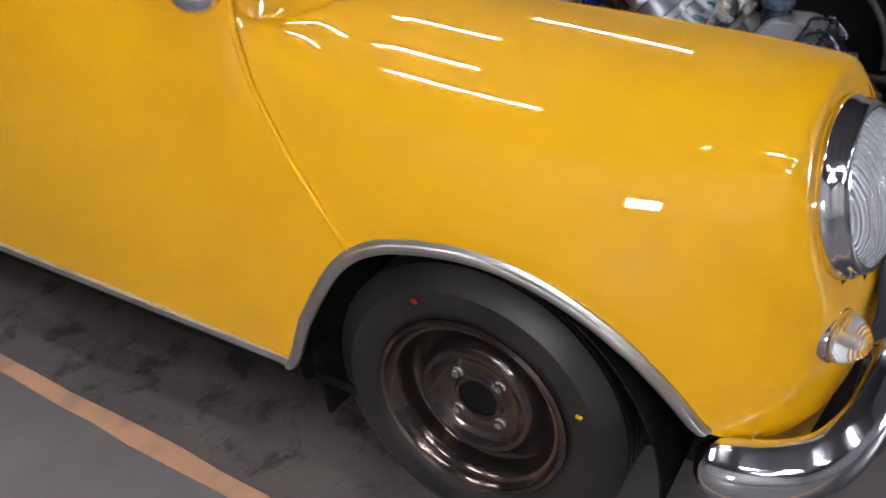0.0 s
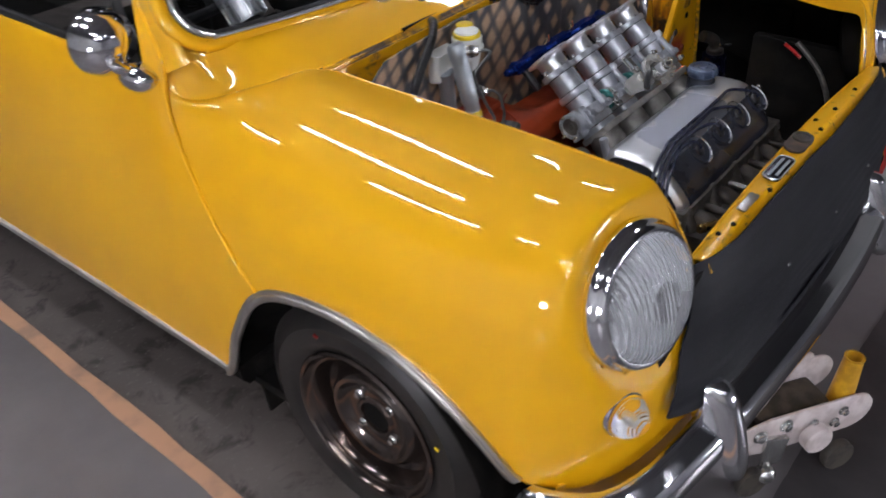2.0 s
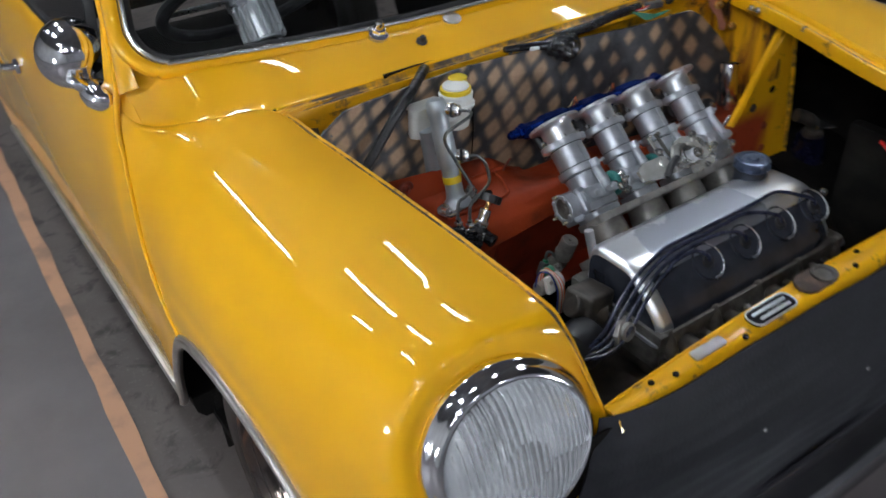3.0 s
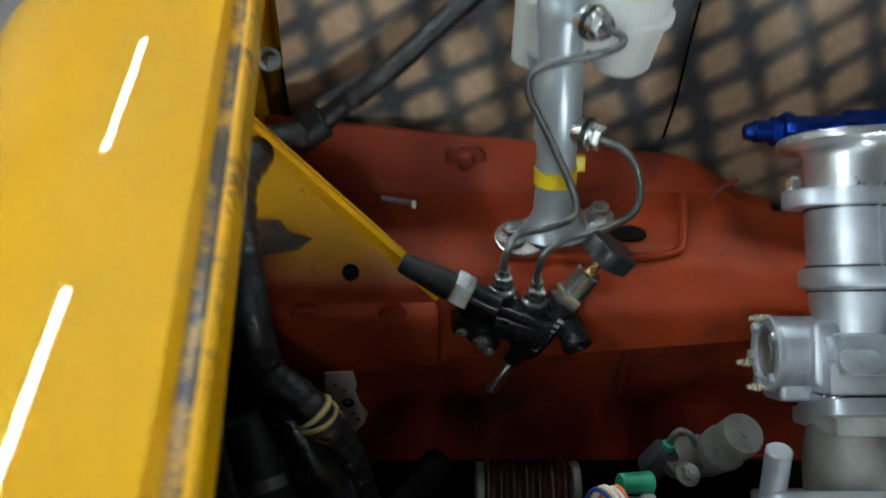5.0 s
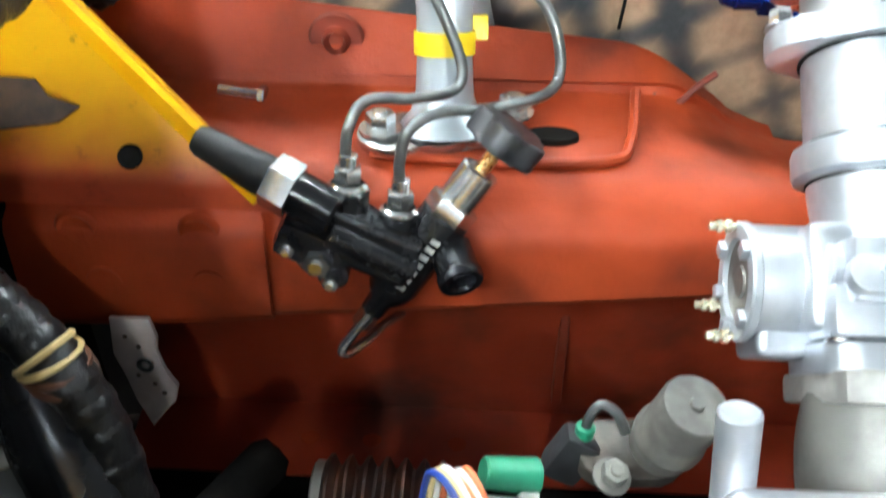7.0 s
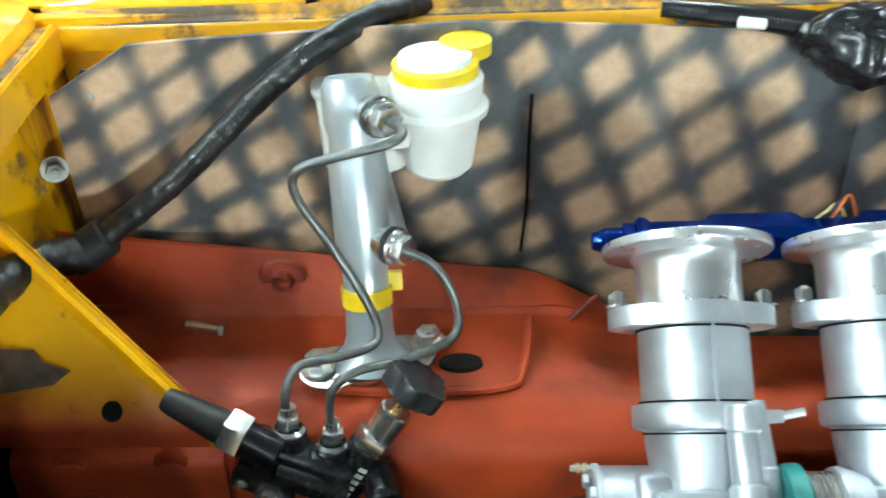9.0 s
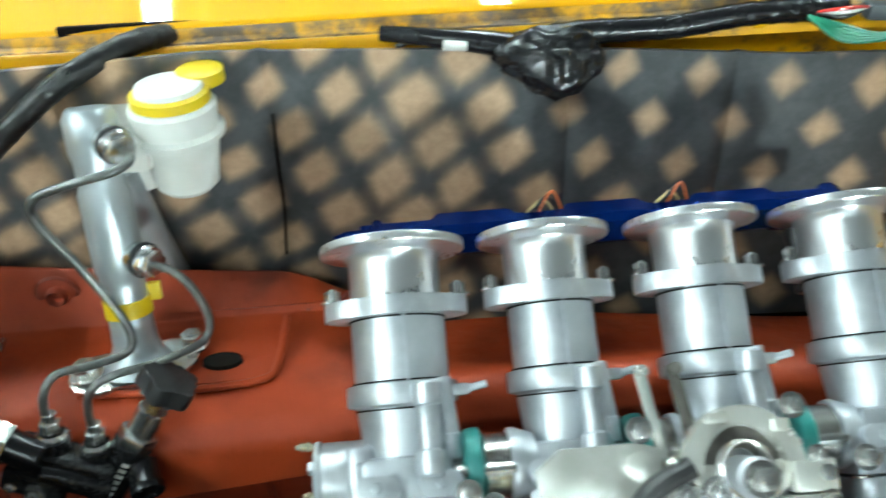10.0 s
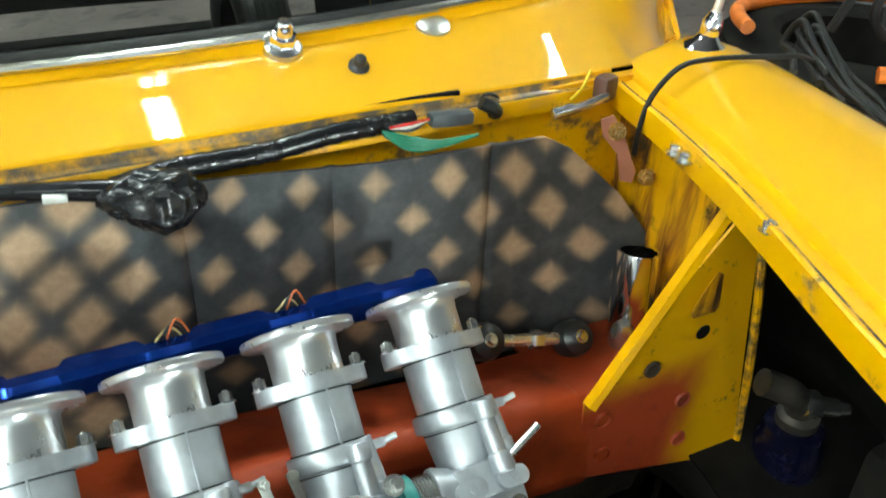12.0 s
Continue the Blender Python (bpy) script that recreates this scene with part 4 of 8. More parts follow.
bm = sheet(B(), lambda u, v: (0.575 * u * (1 - 0.04 * abs(v - 0.4)), 1.03 + 1.42 * v - 0.02 * u * u, 1.345 - 0.055 * u ** 4 - 0.05 * (2 * v - 0.8) ** 2 * 0.6), steps(-1, 1, 24), steps(0, 1, 24))
part("roof", bm, PAINT, car, "", 60, 0.004, DARK, out=(0, 0, 1))
bm = sheet(B(), lambda u, v: (0.58 * u, 2.93 + 0.05 * math.sin(v * math.pi) - 0.04 * u * u, 0.30 + 0.55 * v), steps(-1, 1, 12), steps(0, 1, 8))
part("tail_panel", bm, PAINT, car, "", 60, 0.004, DARK, out=(0, 1, 0))
bm = sheet(B(), lambda u, v: (u * (0.60 - 0.06 * v), 2.93 - 0.52 * v, 0.85 + 0.45 * v), steps(-1, 1, 8), steps(0, 1, 8))
part("rear_window", bm, SIDEGLASS, car, "dark rear window glass", 60, 0.004)
bm = B()
box(bm, pose(0, 1.85, 0.20), 1.30, 2.2, 0.02, 0)
part("cabin_floor", bm, DARK, car)
bm = B()
sweep(bm, [(x, 0, 0) for x in steps(-0.56, 0.56, 2)], [(0.86, 0.62), (1.02, 0.62), (1.05, 0.70), (1.02, 0.77), (0.99, 0.805), (0.90, 0.82), (0.87, 0.815), (0.86, 0.78)], [Vector((0, 1, 0))] * 3)
part("dashboard", bm, DASHM, car, "plain black dashboard")

wheel_c, wheel_n = Vector((-0.33, 1.13, 0.86)), Vector((0, 0.62, 0.78))
sw = thing("steering_wheel", wheel_c, "three-spoke steering wheel with a bright alloy boss", "steering wheel")
mw = frame_of(wheel_c, wheel_n, (1, 0, 0))
part("rim", tube(B(), [mw @ Vector((0.165 * math.cos(radians(a)), 0.165 * math.sin(radians(a)), 0)) for a in range(0, 360, 20)], 0.012, 10, 3, True), BLACK, sw)
bm = B()
lathe(bm, [(0, -0.09), (0.030, -0.09), (0.034, -0.02), (0.045, -0.015), (0.045, 0.004), (0.030, 0.010), (0, 0.010)], mw, 28)
for k in range(16):
    box(bm, mw @ Matrix.Rotation(radians(22.5 * k), 4, "Z") @ Matrix.Translation((0.037, 0, -0.050)), 0.008, 0.007, 0.075, 0.001)
part("boss", bm, POLISH, sw, "fluted bright alloy boss")
for a in (0, 180, 270):
    bm = B()
    box(bm, mw @ Matrix.Rotation(radians(a), 4, "Z") @ Matrix.Translation((0.10, 0, 0)), 0.13, 0.024, 0.003, 0.001)
    part("spoke", bm, POLISH, sw)
part("column", rod(B(), wheel_c - wheel_n * 0.09, wheel_c - wheel_n * 0.34 + Vector((0, -0.05, 0)), 0.022), BLACK, sw)


# ---------- door furniture ----------
def door_mirror():
    b = side_near(0.932, 0.832, -1)[0]
    t = thing("door_mirror", b, "round chrome bullet door mirror on the yellow door", "mirror")
    bm = B()
    m = frame_of(b, (-0.93, -0.1, 0.35), (0, 1, 0))
    lathe(bm, [(0, -0.006), (0.034, -0.006), (0.033, 0.006), (0.026, 0.018), (0.012, 0.026), (0, 0.028)], m @ Matrix.Diagonal((1.15, 0.72, 1, 1)), 28)
    part("base", bm, CHROME, t, "chrome oval base")
    c = Vector((-0.679, 0.992, 0.882))
    part("stalk", tube(B(), [b + Vector((-0.012, 0.0, 0.012)), b + Vector((-0.03, 0.012, 0.03)), c + Vector((0.01, 0, -0.03))], 0.010, 12, 6), CHROME, t)
    bm = B()
    m = frame_of(c, (0.12, -0.98, 0.1), (1, 0, 0))
    lathe(bm, [(0, -0.030), (0.050, -0.030), (0.0555, -0.024), (0.056, -0.012), (0.052, 0.008), (0.042, 0.026), (0.026, 0.038), (0.010, 0.043), (0, 0.044)], m, 40)
    part("shell", bm, CHROME, t, "polished chrome dome")
    bm = B()
    lathe(bm, [(0, -0.0305), (0.048, -0.0305), (0.048, -0.0325), (0, -0.0325)], m, 32)
    part("mirror_glass", bm, POLISH, t)


door_mirror()


def door_handle():
    b = side_near(1.57, 0.69, -1)[0]
    b = Vector((-0.702, 1.60, 0.685))
    bm = B()
    tube(bm, [b + Vector((0, -0.045, 0)), b + Vector((-0.025, -0.035, 0)), b + Vector((-0.03, 0.0, 0)), b + Vector((-0.028, 0.05, 0))], 0.008, 10, 6)
    lathe(bm, [(0, 0), (0.017, 0), (0.015, 0.008), (0, 0.009)], along(b + Vector((0, -0.045, 0)), b + Vector((-1, -0.045, 0))), 20)
    part("door_handle", bm, CHROME, car, "chrome door handle")


door_handle()


# ---------- wheels ----------
def wheel(s, y, name="wheel"):
    x = 0.574 * s
    w = thing("wheel_base", (x, y, 0.247), "", "")
    m = frame_of((x, y, 0.247), (s, 0, 0), (0, 1, 0))
    bm = B()
    prof = [(0.140, -0.060), (0.150, -0.066), (0.185, -0.076), (0.215, -0.074), (0.238, -0.062), (0.2465, -0.045)]
    for k in range(5):
        h = -0.040 + 0.020 * k
        prof += [(0.2475, h - 0.007), (0.2475, h + 0.007), (0.2435, h + 0.0075), (0.2435, h + 0.0115)]
    prof += [(0.2475, 0.055), (0.238, 0.064), (0.215, 0.075), (0.212, 0.0765), (0.208, 0.0755), (0.185, 0.077), (0.172, 0.072), (0.160, 0.066), (0.150, 0.058)]
    lathe(bm, prof, m, 72)
    tyre = part("tyre", bm, TYREM, w, "black tyre with sidewall ribs", 30)
    bm = B()
    lathe(bm, [(0.1605, 0.066), (0.1616, 0.072), (0.1573, 0.076), (0.1519, 0.073), (0.1487, 0.066), (0.1434, 0.061), (0.138, 0.06), (0.1338, 0.054), (0.1305, 0.04), (0.1284, 0.024), (0.1198, 0.016), (0.1113, 0.02), (0.1049, 0.034), (0.0995, 0.046), (0.092, 0.052), (0.0845, 0.051), (0.0792, 0.045), (0.0728, 0.038), (0.0642, 0.035), (0.044, 0.036), (0.04, 0.04), (0.034, 0.041), (0.0325, 0.034), (0.032, -0.02), (0, -0.02)], m, 72)
    lathe(bm, [(0.15, -0.06), (0.128, -0.05), (0.127, 0.0)], m, 48)
    rim = part("rim", bm, RIMM, w, "glossy black-brown steel rim with a raised centre", 30)
    part("hub_bore", lathe(B(), [(0, 0.036), (0.0310, 0.036), (0.0310, 0.022), (0, 0.022)], m, 28), DARK, rim, "dark open hub bore")
    for k in range(4):
        a = radians(45 + 90 * k)
        c = m @ Vector((0.052 * math.cos(a), 0.052 * math.sin(a), 0.035))
        bm = B()
        hexa(bm, along(c, c + Vector((s, 0, 0))), 0.0066, 0.011)
        lathe(bm, [(0.0080, 0), (0.0105, 0), (0.0100, 0.003), (0.0075, 0.005)], along(c, c + Vector((s, 0, 0))), 16)
        part("wheel_nut", bm, STEEL, rim)
    return w


def spot(parent, name, y, z, material, label):
    bm = B()
    box(bm, pose(-0.6515, y, z, 15, 0, 0), 0.003, 0.010, 0.006, 0.001)
    part(name, bm, material, parent, label)


for s, y in ((-1, 0.544), (1, 0.544), (-1, 2.58), (1, 2.58)):
    w = wheel(s, y)
    tagged(w, "steel wheel with a black tyre, standing on the concrete floor", "wheel", "wheels of the car")
    w.name = "wheel"
    if s < 0 and y < 1:
        spot(w, "paint_mark", 0.626, 0.426, REDC, "small red paint mark")
        spot(w, "paint_mark", 0.365, 0.320, YELP, "small yellow paint mark")


# ---------- front end ----------
def front_end():
    # slam panel across the nose, with a raised inner edge
    def slam(u, v):
        x = 0.392 * u
        yf, yr = 0.062 - 0.004 * (1 - u * u), 0.094 + 0.007 * (1 - u * u)
        y = yf + (yr - yf) * v
        z = 0.664 + 0.014 * (1 - u * u) - 0.012 * max(0, 0.25 - v) / 0.25 + 0.004 * math.sin(math.pi * v)
        return (x, y, z)
    bm = sheet(B(), slam, steps(-1, 1, 40), steps(0, 1, 10))
    panel = part("slam_panel", bm, SCUFFED, car, "chipped yellow slam panel above the grille", 50, 0.002)
    part("panel_lip", tube(B(), [Vector(slam(u, 1)) + Vector((0, 0, -0.004)) for u in steps(-1, 1, 24)], 0.005, 8, 2), DIRTY, panel)
    bm = sheet(B(), lambda u, v: Vector(slam(u, 1)) + Vector((0, 0.002 + 0.01 * v, -0.05 * v)), steps(-1, 1, 30), steps(0, 1, 3))
    part("panel_return", bm, GRUBBY, panel, "", 40, 0.002)
    bm = sheet(B(), lambda u, v: (0.50 * u, 0.074 - 0.012 * (1 - u * u), 0.40 + 0.26 * v), steps(-1, 1, 20), steps(0, 1, 4))
    part("grille_panel", bm, DARK, car, "", 40, 0.003)
    bm = sheet(B(), lambda u, v: (0.64 * u, 0.075 - 0.03 * (1 - u * u) + 0.07 * abs(u) ** 6 + 0.03 * v, 0.385 - 0.155 * v), steps(-1, 1, 40), steps(0, 1, 8))
    part("front_valance", bm, SCUFFED, car, "yellow front valance under the bumper", 50, 0.003)

    # fittings on the slam panel
    def on(u, v, lift=0.003):
        p = Vector(slam(u, v))
        return Matrix.Translation((p.x, p.y, p.z + lift)) @ Matrix.Rotation(radians(4), 4, "X")
    bm = B()
    prism(bm, round_poly(0.082, 0.028, 0.010), 0.003, on(-0.31, 0.50), 0.0008)
    plate = part("badge_plate", bm, GLOSSB, panel, "black badge plate with bright border")
    bm = B()
    for k, wd in enumerate((0.062, 0.056)):
        box(bm, on(-0.31, 0.50, 0.0065) @ Matrix.Translation((0.002 * k, 0.0045 - 0.010 * k, 0)), wd, 0.0046, 0.0008, 0)
    part("plate_marking", bm, MATT, plate, "bright plain bars")
    part("plate_border", tube(B(), [on(-0.31, 0.50, 0.006) @ Vector((x, y, 0)) for x, y in round_poly(0.080, 0.027, 0.010, 3)], 0.0014, 6, 1, True, False), POLISH, plate)
    bm = B()
    prism(bm, round_poly(0.055, 0.015, 0.003), 0.002, on(-0.60, 0.55), 0.0005)
    part("data_plate", bm, TRIM, panel, "small plain alloy plate")
    bm = B()
    prism(bm, round_poly(0.072, 0.034, 0.016), 0.006, on(-0.06, 0.62, 0.001), 0.002)
    catch = part("bonnet_catch", bm, RUST, panel, "dark greasy bonnet catch")
    bm = B()
    lathe(bm, [(0, 0.0065), (0.011, 0.0065), (0.013, 0.009), (0.017, 0.009), (0.017, 0.0)], on(-0.06, 0.60, 0.001) @ Matrix.Translation((0.012, 0, 0)), 20)
    part("catch_ring", bm, OILY, catch)
    for u, v in ((-0.75, 0.45), (-0.46, 0.25), (0.12, 0.35), (0.35, 0.5), (0.62, 0.5), (-0.83, 0.7), (0.2, 0.8)):
        bm = B()
        lathe(bm, [(0, 0.0022), (0.0032, 0.0022), (0.0040, 0.0012), (0.0040, -0.002)], on(u, v, 0.0008), 12)
        part("screw_hole", bm, DARK, panel, "dark empty screw hole")

    # black cloth-backed cover fixed over the grille
    def cover(u, v):
        z = 0.425 + 0.030 * u ** 4 + (0.245 - 0.030 * u ** 4) * v
        half = 0.495 - 0.085 * v ** 1.4
        x = half * u
        fold = 0.0005 * math.sin(260 * z + 9 * x) + 0.0035 * math.sin(11 * x + 34 * z) * (1 - abs(u) ** 4) + 0.004 * noise.noise(Vector((x * 7, z * 16, 0.3)))
        y = 0.030 - 0.014 * (1 - u * u) + (0.030 + 0.013 * (1 - u * u)) * v ** 2.5 + 0.026 * abs(u) ** 8
        return (x, y - 0.004 + fold, z + 0.006 * (1 - u * u) * v)
    bm = sheet(B(), cover, steps(-1, 1, 90), steps(0, 1, 40))
    gc = part("grille_cover", bm, VINYL, car, "creased black vinyl cover over the grille", 70, 0.004)
    for u, v in ((-0.38, 0.52), (0.1, 0.45), (0.55, 0.4)):
        p = Vector(cover(u, v))
        bm = B()
        lathe(bm, [(0, 0.0045), (0.002, 0.004), (0.0034, 0.002), (0.0036, 0)], along(p, p + Vector((0, -1, 0))), 10)
        part("rivet", bm, STEEL, gc)


front_end()


def bumper():
    t = thing("bumper", (0, 0, 0.36), "chrome front bumper with two overriders", "bumper")
    ctrl = [(-0.678, 0.200, 0.340), (-0.668, 0.135, 0.345), (-0.630, 0.072, 0.352), (-0.560, 0.036, 0.364), (-0.46, 0.020, 0.376), (-0.30, 0.006, 0.388), (-0.10, -0.006, 0.394)]
    ctrl += [(-x, y, z) for x, y, z in reversed(ctrl)]
    path = spline(ctrl, 8)
    outs = []
    for i, p in enumerate(path):
        d = path[min(i + 1, len(path) - 1)] - path[max(i - 1, 0)]
        outs.append(Vector((d.y, -d.x, 0)).normalized())
    prof = [(-0.020, -0.044), (-0.008, -0.048), (0.006, -0.046), (0.018, -0.038), (0.026, -0.026), (0.030, -0.010), (0.029, 0.006), (0.024, 0.018), (0.015, 0.027), (0.005, 0.033), (0.001, 0.037), (-0.008, 0.042), (-0.018, 0.041), (-0.022, 0.034), (-0.008, 0.028), (0.010, 0.012), (0.012, -0.006), (0.002, -0.026)]
    bm = B()
    rings = []
    n = len(path) - 1
    for i, p in enumerate(path):
        e = min(i, n - i) / 7.0
        k = 0.35 + 0.65 * math.sqrt(max(0.0, 1 - (1 - min(e, 1)) ** 2))
        deep = 1 + 0.20 * ease((0.56 - abs(p.x)) / 0.22)
        rings.append([bm.verts.new(p + outs[i] * (a * k * (deep if a > 0 else 1) - 0.010 * (1 - k)) + Vector((0, 0, b * k))) for a, b in prof])
    for P, Q in zip(rings, rings[1:]):
        for k in range(len(prof)):
            j = (k + 1) % len(prof)
            bm.faces.new((P[k], P[j], Q[j], Q[k]))
    bm.faces.new(rings[0][::-1])
    bm.faces.new(rings[-1])
    part("blade", bm, CHROME, t, "bright chrome bumper blade", 50)
    for s in (-1, 1):
        c = Vector((-0.408 if s < 0 else 0.318, 0.022, 0.394))
        bm = B()

        def shell(a, b):
            th, ph = math.pi * a, 2 * math.pi * b
            zz = -math.cos(th)
            r = max(math.sin(th), 0.0) ** 0.36
            lean = 0.040 * zz
            cx, cy = math.cos(ph), math.sin(ph)
            w = 0.027 * r * (abs(cx) ** 0.8) * (1 if cx > 0 else -1)
            dpt = r * cy * (0.050 if cy < 0 else 0.034)
            return c + Vector((w, dpt + lean * 0.6 - 0.010, 0.088 * zz))
        sheet(bm, shell, steps(0.0, 1.0, 28), steps(0, 1, 32))
        bmesh.ops.remove_doubles(bm, verts=bm.verts, dist=0.0004)
        part("overrider", bm, CHROME, t, "upright chrome overrider", 50)


bumper()


def headlamp(s):
    m = lamp_frame(s)
    t = thing("headlamp", m.translation, "round headlamp with fluted glass in a chrome bezel", "headlamp", "headlamps")
    bm = B()
    lathe(bm, [(0.103, -0.020), (0.1052, -0.004), (0.1035, 0.001), (0.098, 0.001)], m, 56)
    part("nacelle", bm, PAINT, t, "yellow collar behind the bezel")
    bm = B()
    lathe(bm, [(0.1030, -0.004), (0.1048, 0.001), (0.1044, 0.007), (0.1015, 0.0125), (0.0985, 0.0150), (0.0980, 0.0195), (0.0955, 0.0245), (0.0915, 0.0275), (0.0880, 0.0272), (0.0862, 0.024), (0.0862, 0.016)], m, 72)
    part("bezel", bm, CHROME, t, "chrome bezel", 50)
    bm = B()
    lathe(bm, [(0.0870, 0.0225), (0.083, 0.030), (0.072, 0.039), (0.053, 0.0465), (0.028, 0.0512), (0, 0.0525), (0, 0.0495), (0.028, 0.0482), (0.053, 0.0435), (0.072, 0.036), (0.082, 0.027), (0.0860, 0.0205)], m, 64)
    gl = part("lens", bm, LENSG, t, "clear fluted glass lens", 60)
    gl.visible_shadow = False
    bm = B()
    lathe(bm, [(0.0858, 0.021), (0.082, -0.002), (0.069, -0.030), (0.048, -0.048), (0.024, -0.057), (0, -0.059)], m, 48)
    part("reflector", bm, MIRROR, t, "bright mirrored bowl")
    part("bowl", lathe(B(), [(0.1025, -0.004), (0.1025, -0.030), (0.085, -0.060), (0.05, -0.072), (0, -0.074)], m, 40), DARK, t, "black lamp bowl")
    bm = B()
    lathe(bm, [(0, -0.012), (0.004, -0.014), (0.0055, -0.020), (0.005, -0.036), (0.009, -0.057)], m, 20)
    part("bulb", bm, POLISH, t)


def indicator(s):
    c = Vector((0.572 * s, 0.088, 0.512))
    t = thing("indicator_lamp", c, "clear conical indicator lamp under the headlamp", "indicator", "indicator lamps")
    m = frame_of(c, (0.30 * s, -1, 0.08), (1, 0, 0)) @ Matrix.Scale(0.86, 4)
    bm = B()
    lathe(bm, [(0, -0.012), (0.040, -0.012), (0.0412, 0.002), (0.0400, 0.006), (0.0375, 0.007)], m, 36)
    part("base", bm, CHROME, t)
    bm = B()
    prof = [(0.0380, 0.006)]
    for k in range(9):
        r = 0.0375 * math.cos(radians(9.2 * k)) ** 0.75
        prof += [(r, 0.010 + 0.0042 * k), (r - 0.0012, 0.0125 + 0.0042 * k)]
    prof += [(0.006, 0.0475), (0, 0.048)]
    lathe(bm, prof, m, 40)
    gl = part("lens", bm, CLEARL, t, "ribbed clear lens", 25)
    gl.visible_shadow = False
    bm = B()
    lathe(bm, [(0.029, 0.008), (0.02, 0.004), (0, 0.002)], m, 24)
    lathe(bm, [(0, 0.034), (0.007, 0.030), (0.008, 0.016), (0.005, 0.004)], m, 16)
    part("bulb", bm, POLISH, t)


for s in (-1, 1):
    headlamp(s)
    indicator(s)


# ---------- engine bay structure ----------
def drop(x):
    """The cross panel sags a little towards the far side."""
    return -0.040 * min(max((x + 0.05) / 0.40, 0), 1)


def cross_panel():
    """The red stepped panel across the bay, under the cardboard."""
    t = thing("cross_panel", (0, 0.56, 0.58), "brick-red primed stepped panel across the engine bay", "panel")
    prof = [(0.545, 0.574), (0.511, 0.578), (0.508, 0.583), (0.512, 0.625), (0.520, 0.638), (0.536, 0.647), (0.565, 0.651), (0.596, 0.653), (0.607, 0.657), (0.612, 0.664)]

    def skin_at(x, v):
        k = v * (len(prof) - 1)
        i = min(int(k), len(prof) - 2)
        f = k - i
        y = prof[i][0] * (1 - f) + prof[i + 1][0] * f
        z = prof[i][1] * (1 - f) + prof[i + 1][1] * f
        z += 0.0012 * noise.noise(Vector((x * 9, y * 20, z * 20)))
        if x < -0.345:
            y -= 0.004 if v < 0.38 else 0.0
        if x > 0.332:
            y += 0.012
        # past the cylinder the top slopes down to the rear, and falls towards the far side
        up = min(max((z - 0.585) / 0.04, 0), 1)
        w = ease((x + 0.150) / 0.090)
        fall = -0.020 * min(max((x - 0.08) / 0.21, 0), 1) - 0.013 * min(max((x - 0.29) / 0.06, 0), 1)
        back = 0.608 - 0.011 * min(max((x + 0.03) / 0.33, 0), 1)
        front = 0.645 + fall
        ramp_z = z + fall * up
        if y > 0.521:
            y += (y - 0.521) * 0.14 * w
            ramp_z = z + (front - (front - back) * max(0.0, y - 0.540) / 0.085 - z) * w * min((y - 0.521) / 0.012, 1)
            ramp_z += fall * up * (1 - min((y - 0.521) / 0.012, 1))
        z = ramp_z
        low = min(max((x + 0.46) / 0.335, 0), 1) * min(max((0.25 - x) / 0.2, 0), 1)
        z += (0.033 * low ** 1.3 - 0.008) * min(max(1 - (z - 0.576) / 0.06, 0), 1)
        return (x, y, z + drop(x) * (1 - up))
    bm = sheet(B(), skin_at, sorted(steps(-0.47, 0.47, 120) + [-0.3449, -0.3451, 0.3319, 0.3321]), steps(0, 1, 36))
    part("shelf", bm, PRIMER, t, "", 40, -0.003)

    def flange(x, v):
        top = 0.703 - 0.0965 * (x + 0.428) - 0.055 * ease((x + 0.170) / 0.110)
        _, y, bot = skin_at(x, 1.0)
        bot -= 0.001
        return (x, y + 0.018 * v + 0.004 * math.sin(9 * x), bot + (max(top, bot + 0.001) - bot) * v)
    bm = sheet(B(), flange, steps(-0.47, -0.075, 110), steps(0, 1, 8))
    part("upright_flange", bm, PRIMER, t, "", 40, -0.003)
    part("flange_edge", tube(B(), [flange(x, 1) for x in steps(-0.47, -0.075, 60)], 0.0022, 6, 1), PRIMER, t)
    # lower sloping panels; blotched primer and black face carry the shade below the shelf
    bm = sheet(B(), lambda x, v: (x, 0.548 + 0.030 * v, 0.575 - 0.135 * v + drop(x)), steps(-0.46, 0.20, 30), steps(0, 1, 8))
    part("lower_panel", bm, PRIMER_SHADED, t, "", 40, 0.003)
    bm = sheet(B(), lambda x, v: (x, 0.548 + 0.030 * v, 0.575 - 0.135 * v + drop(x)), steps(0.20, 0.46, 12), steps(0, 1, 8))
    part("lower_panel", bm, OILY, t, "dark brown far end of the lower panel", 40, 0.003)
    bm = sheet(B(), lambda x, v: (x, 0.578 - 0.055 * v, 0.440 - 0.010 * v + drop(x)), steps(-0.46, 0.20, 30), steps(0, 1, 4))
    part("floor_ledge", bm, PRIMER_SHADED, t, "", 40, 0.003)
    # Near-black colour here is the deep shade low in the bay.
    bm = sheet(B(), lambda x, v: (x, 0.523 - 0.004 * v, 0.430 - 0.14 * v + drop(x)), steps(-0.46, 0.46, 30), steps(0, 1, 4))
    part("lower_face", bm, DARK, t, "lower face, black for the deep shade low in the bay", 40, 0.003)
    for x in (-0.385, -0.345, -0.305, -0.25):
        bm = B()
        lathe(bm, [(0, 0.003), (0.006, 0.0025), (0.009, 0.0)], frame_of((x, 0.55, 0.4355), (0, -0.1, 1), (1, 0, 0)), 14)
        part("spot_weld", bm, PRIMER, t)
    # seam beside the side bracket, upright weld line, dimples and mounting plate
    bm = B()
    box(bm, pose(-0.19, 0.556, 0.525), 0.006, 0.010, 0.10, 0.002)
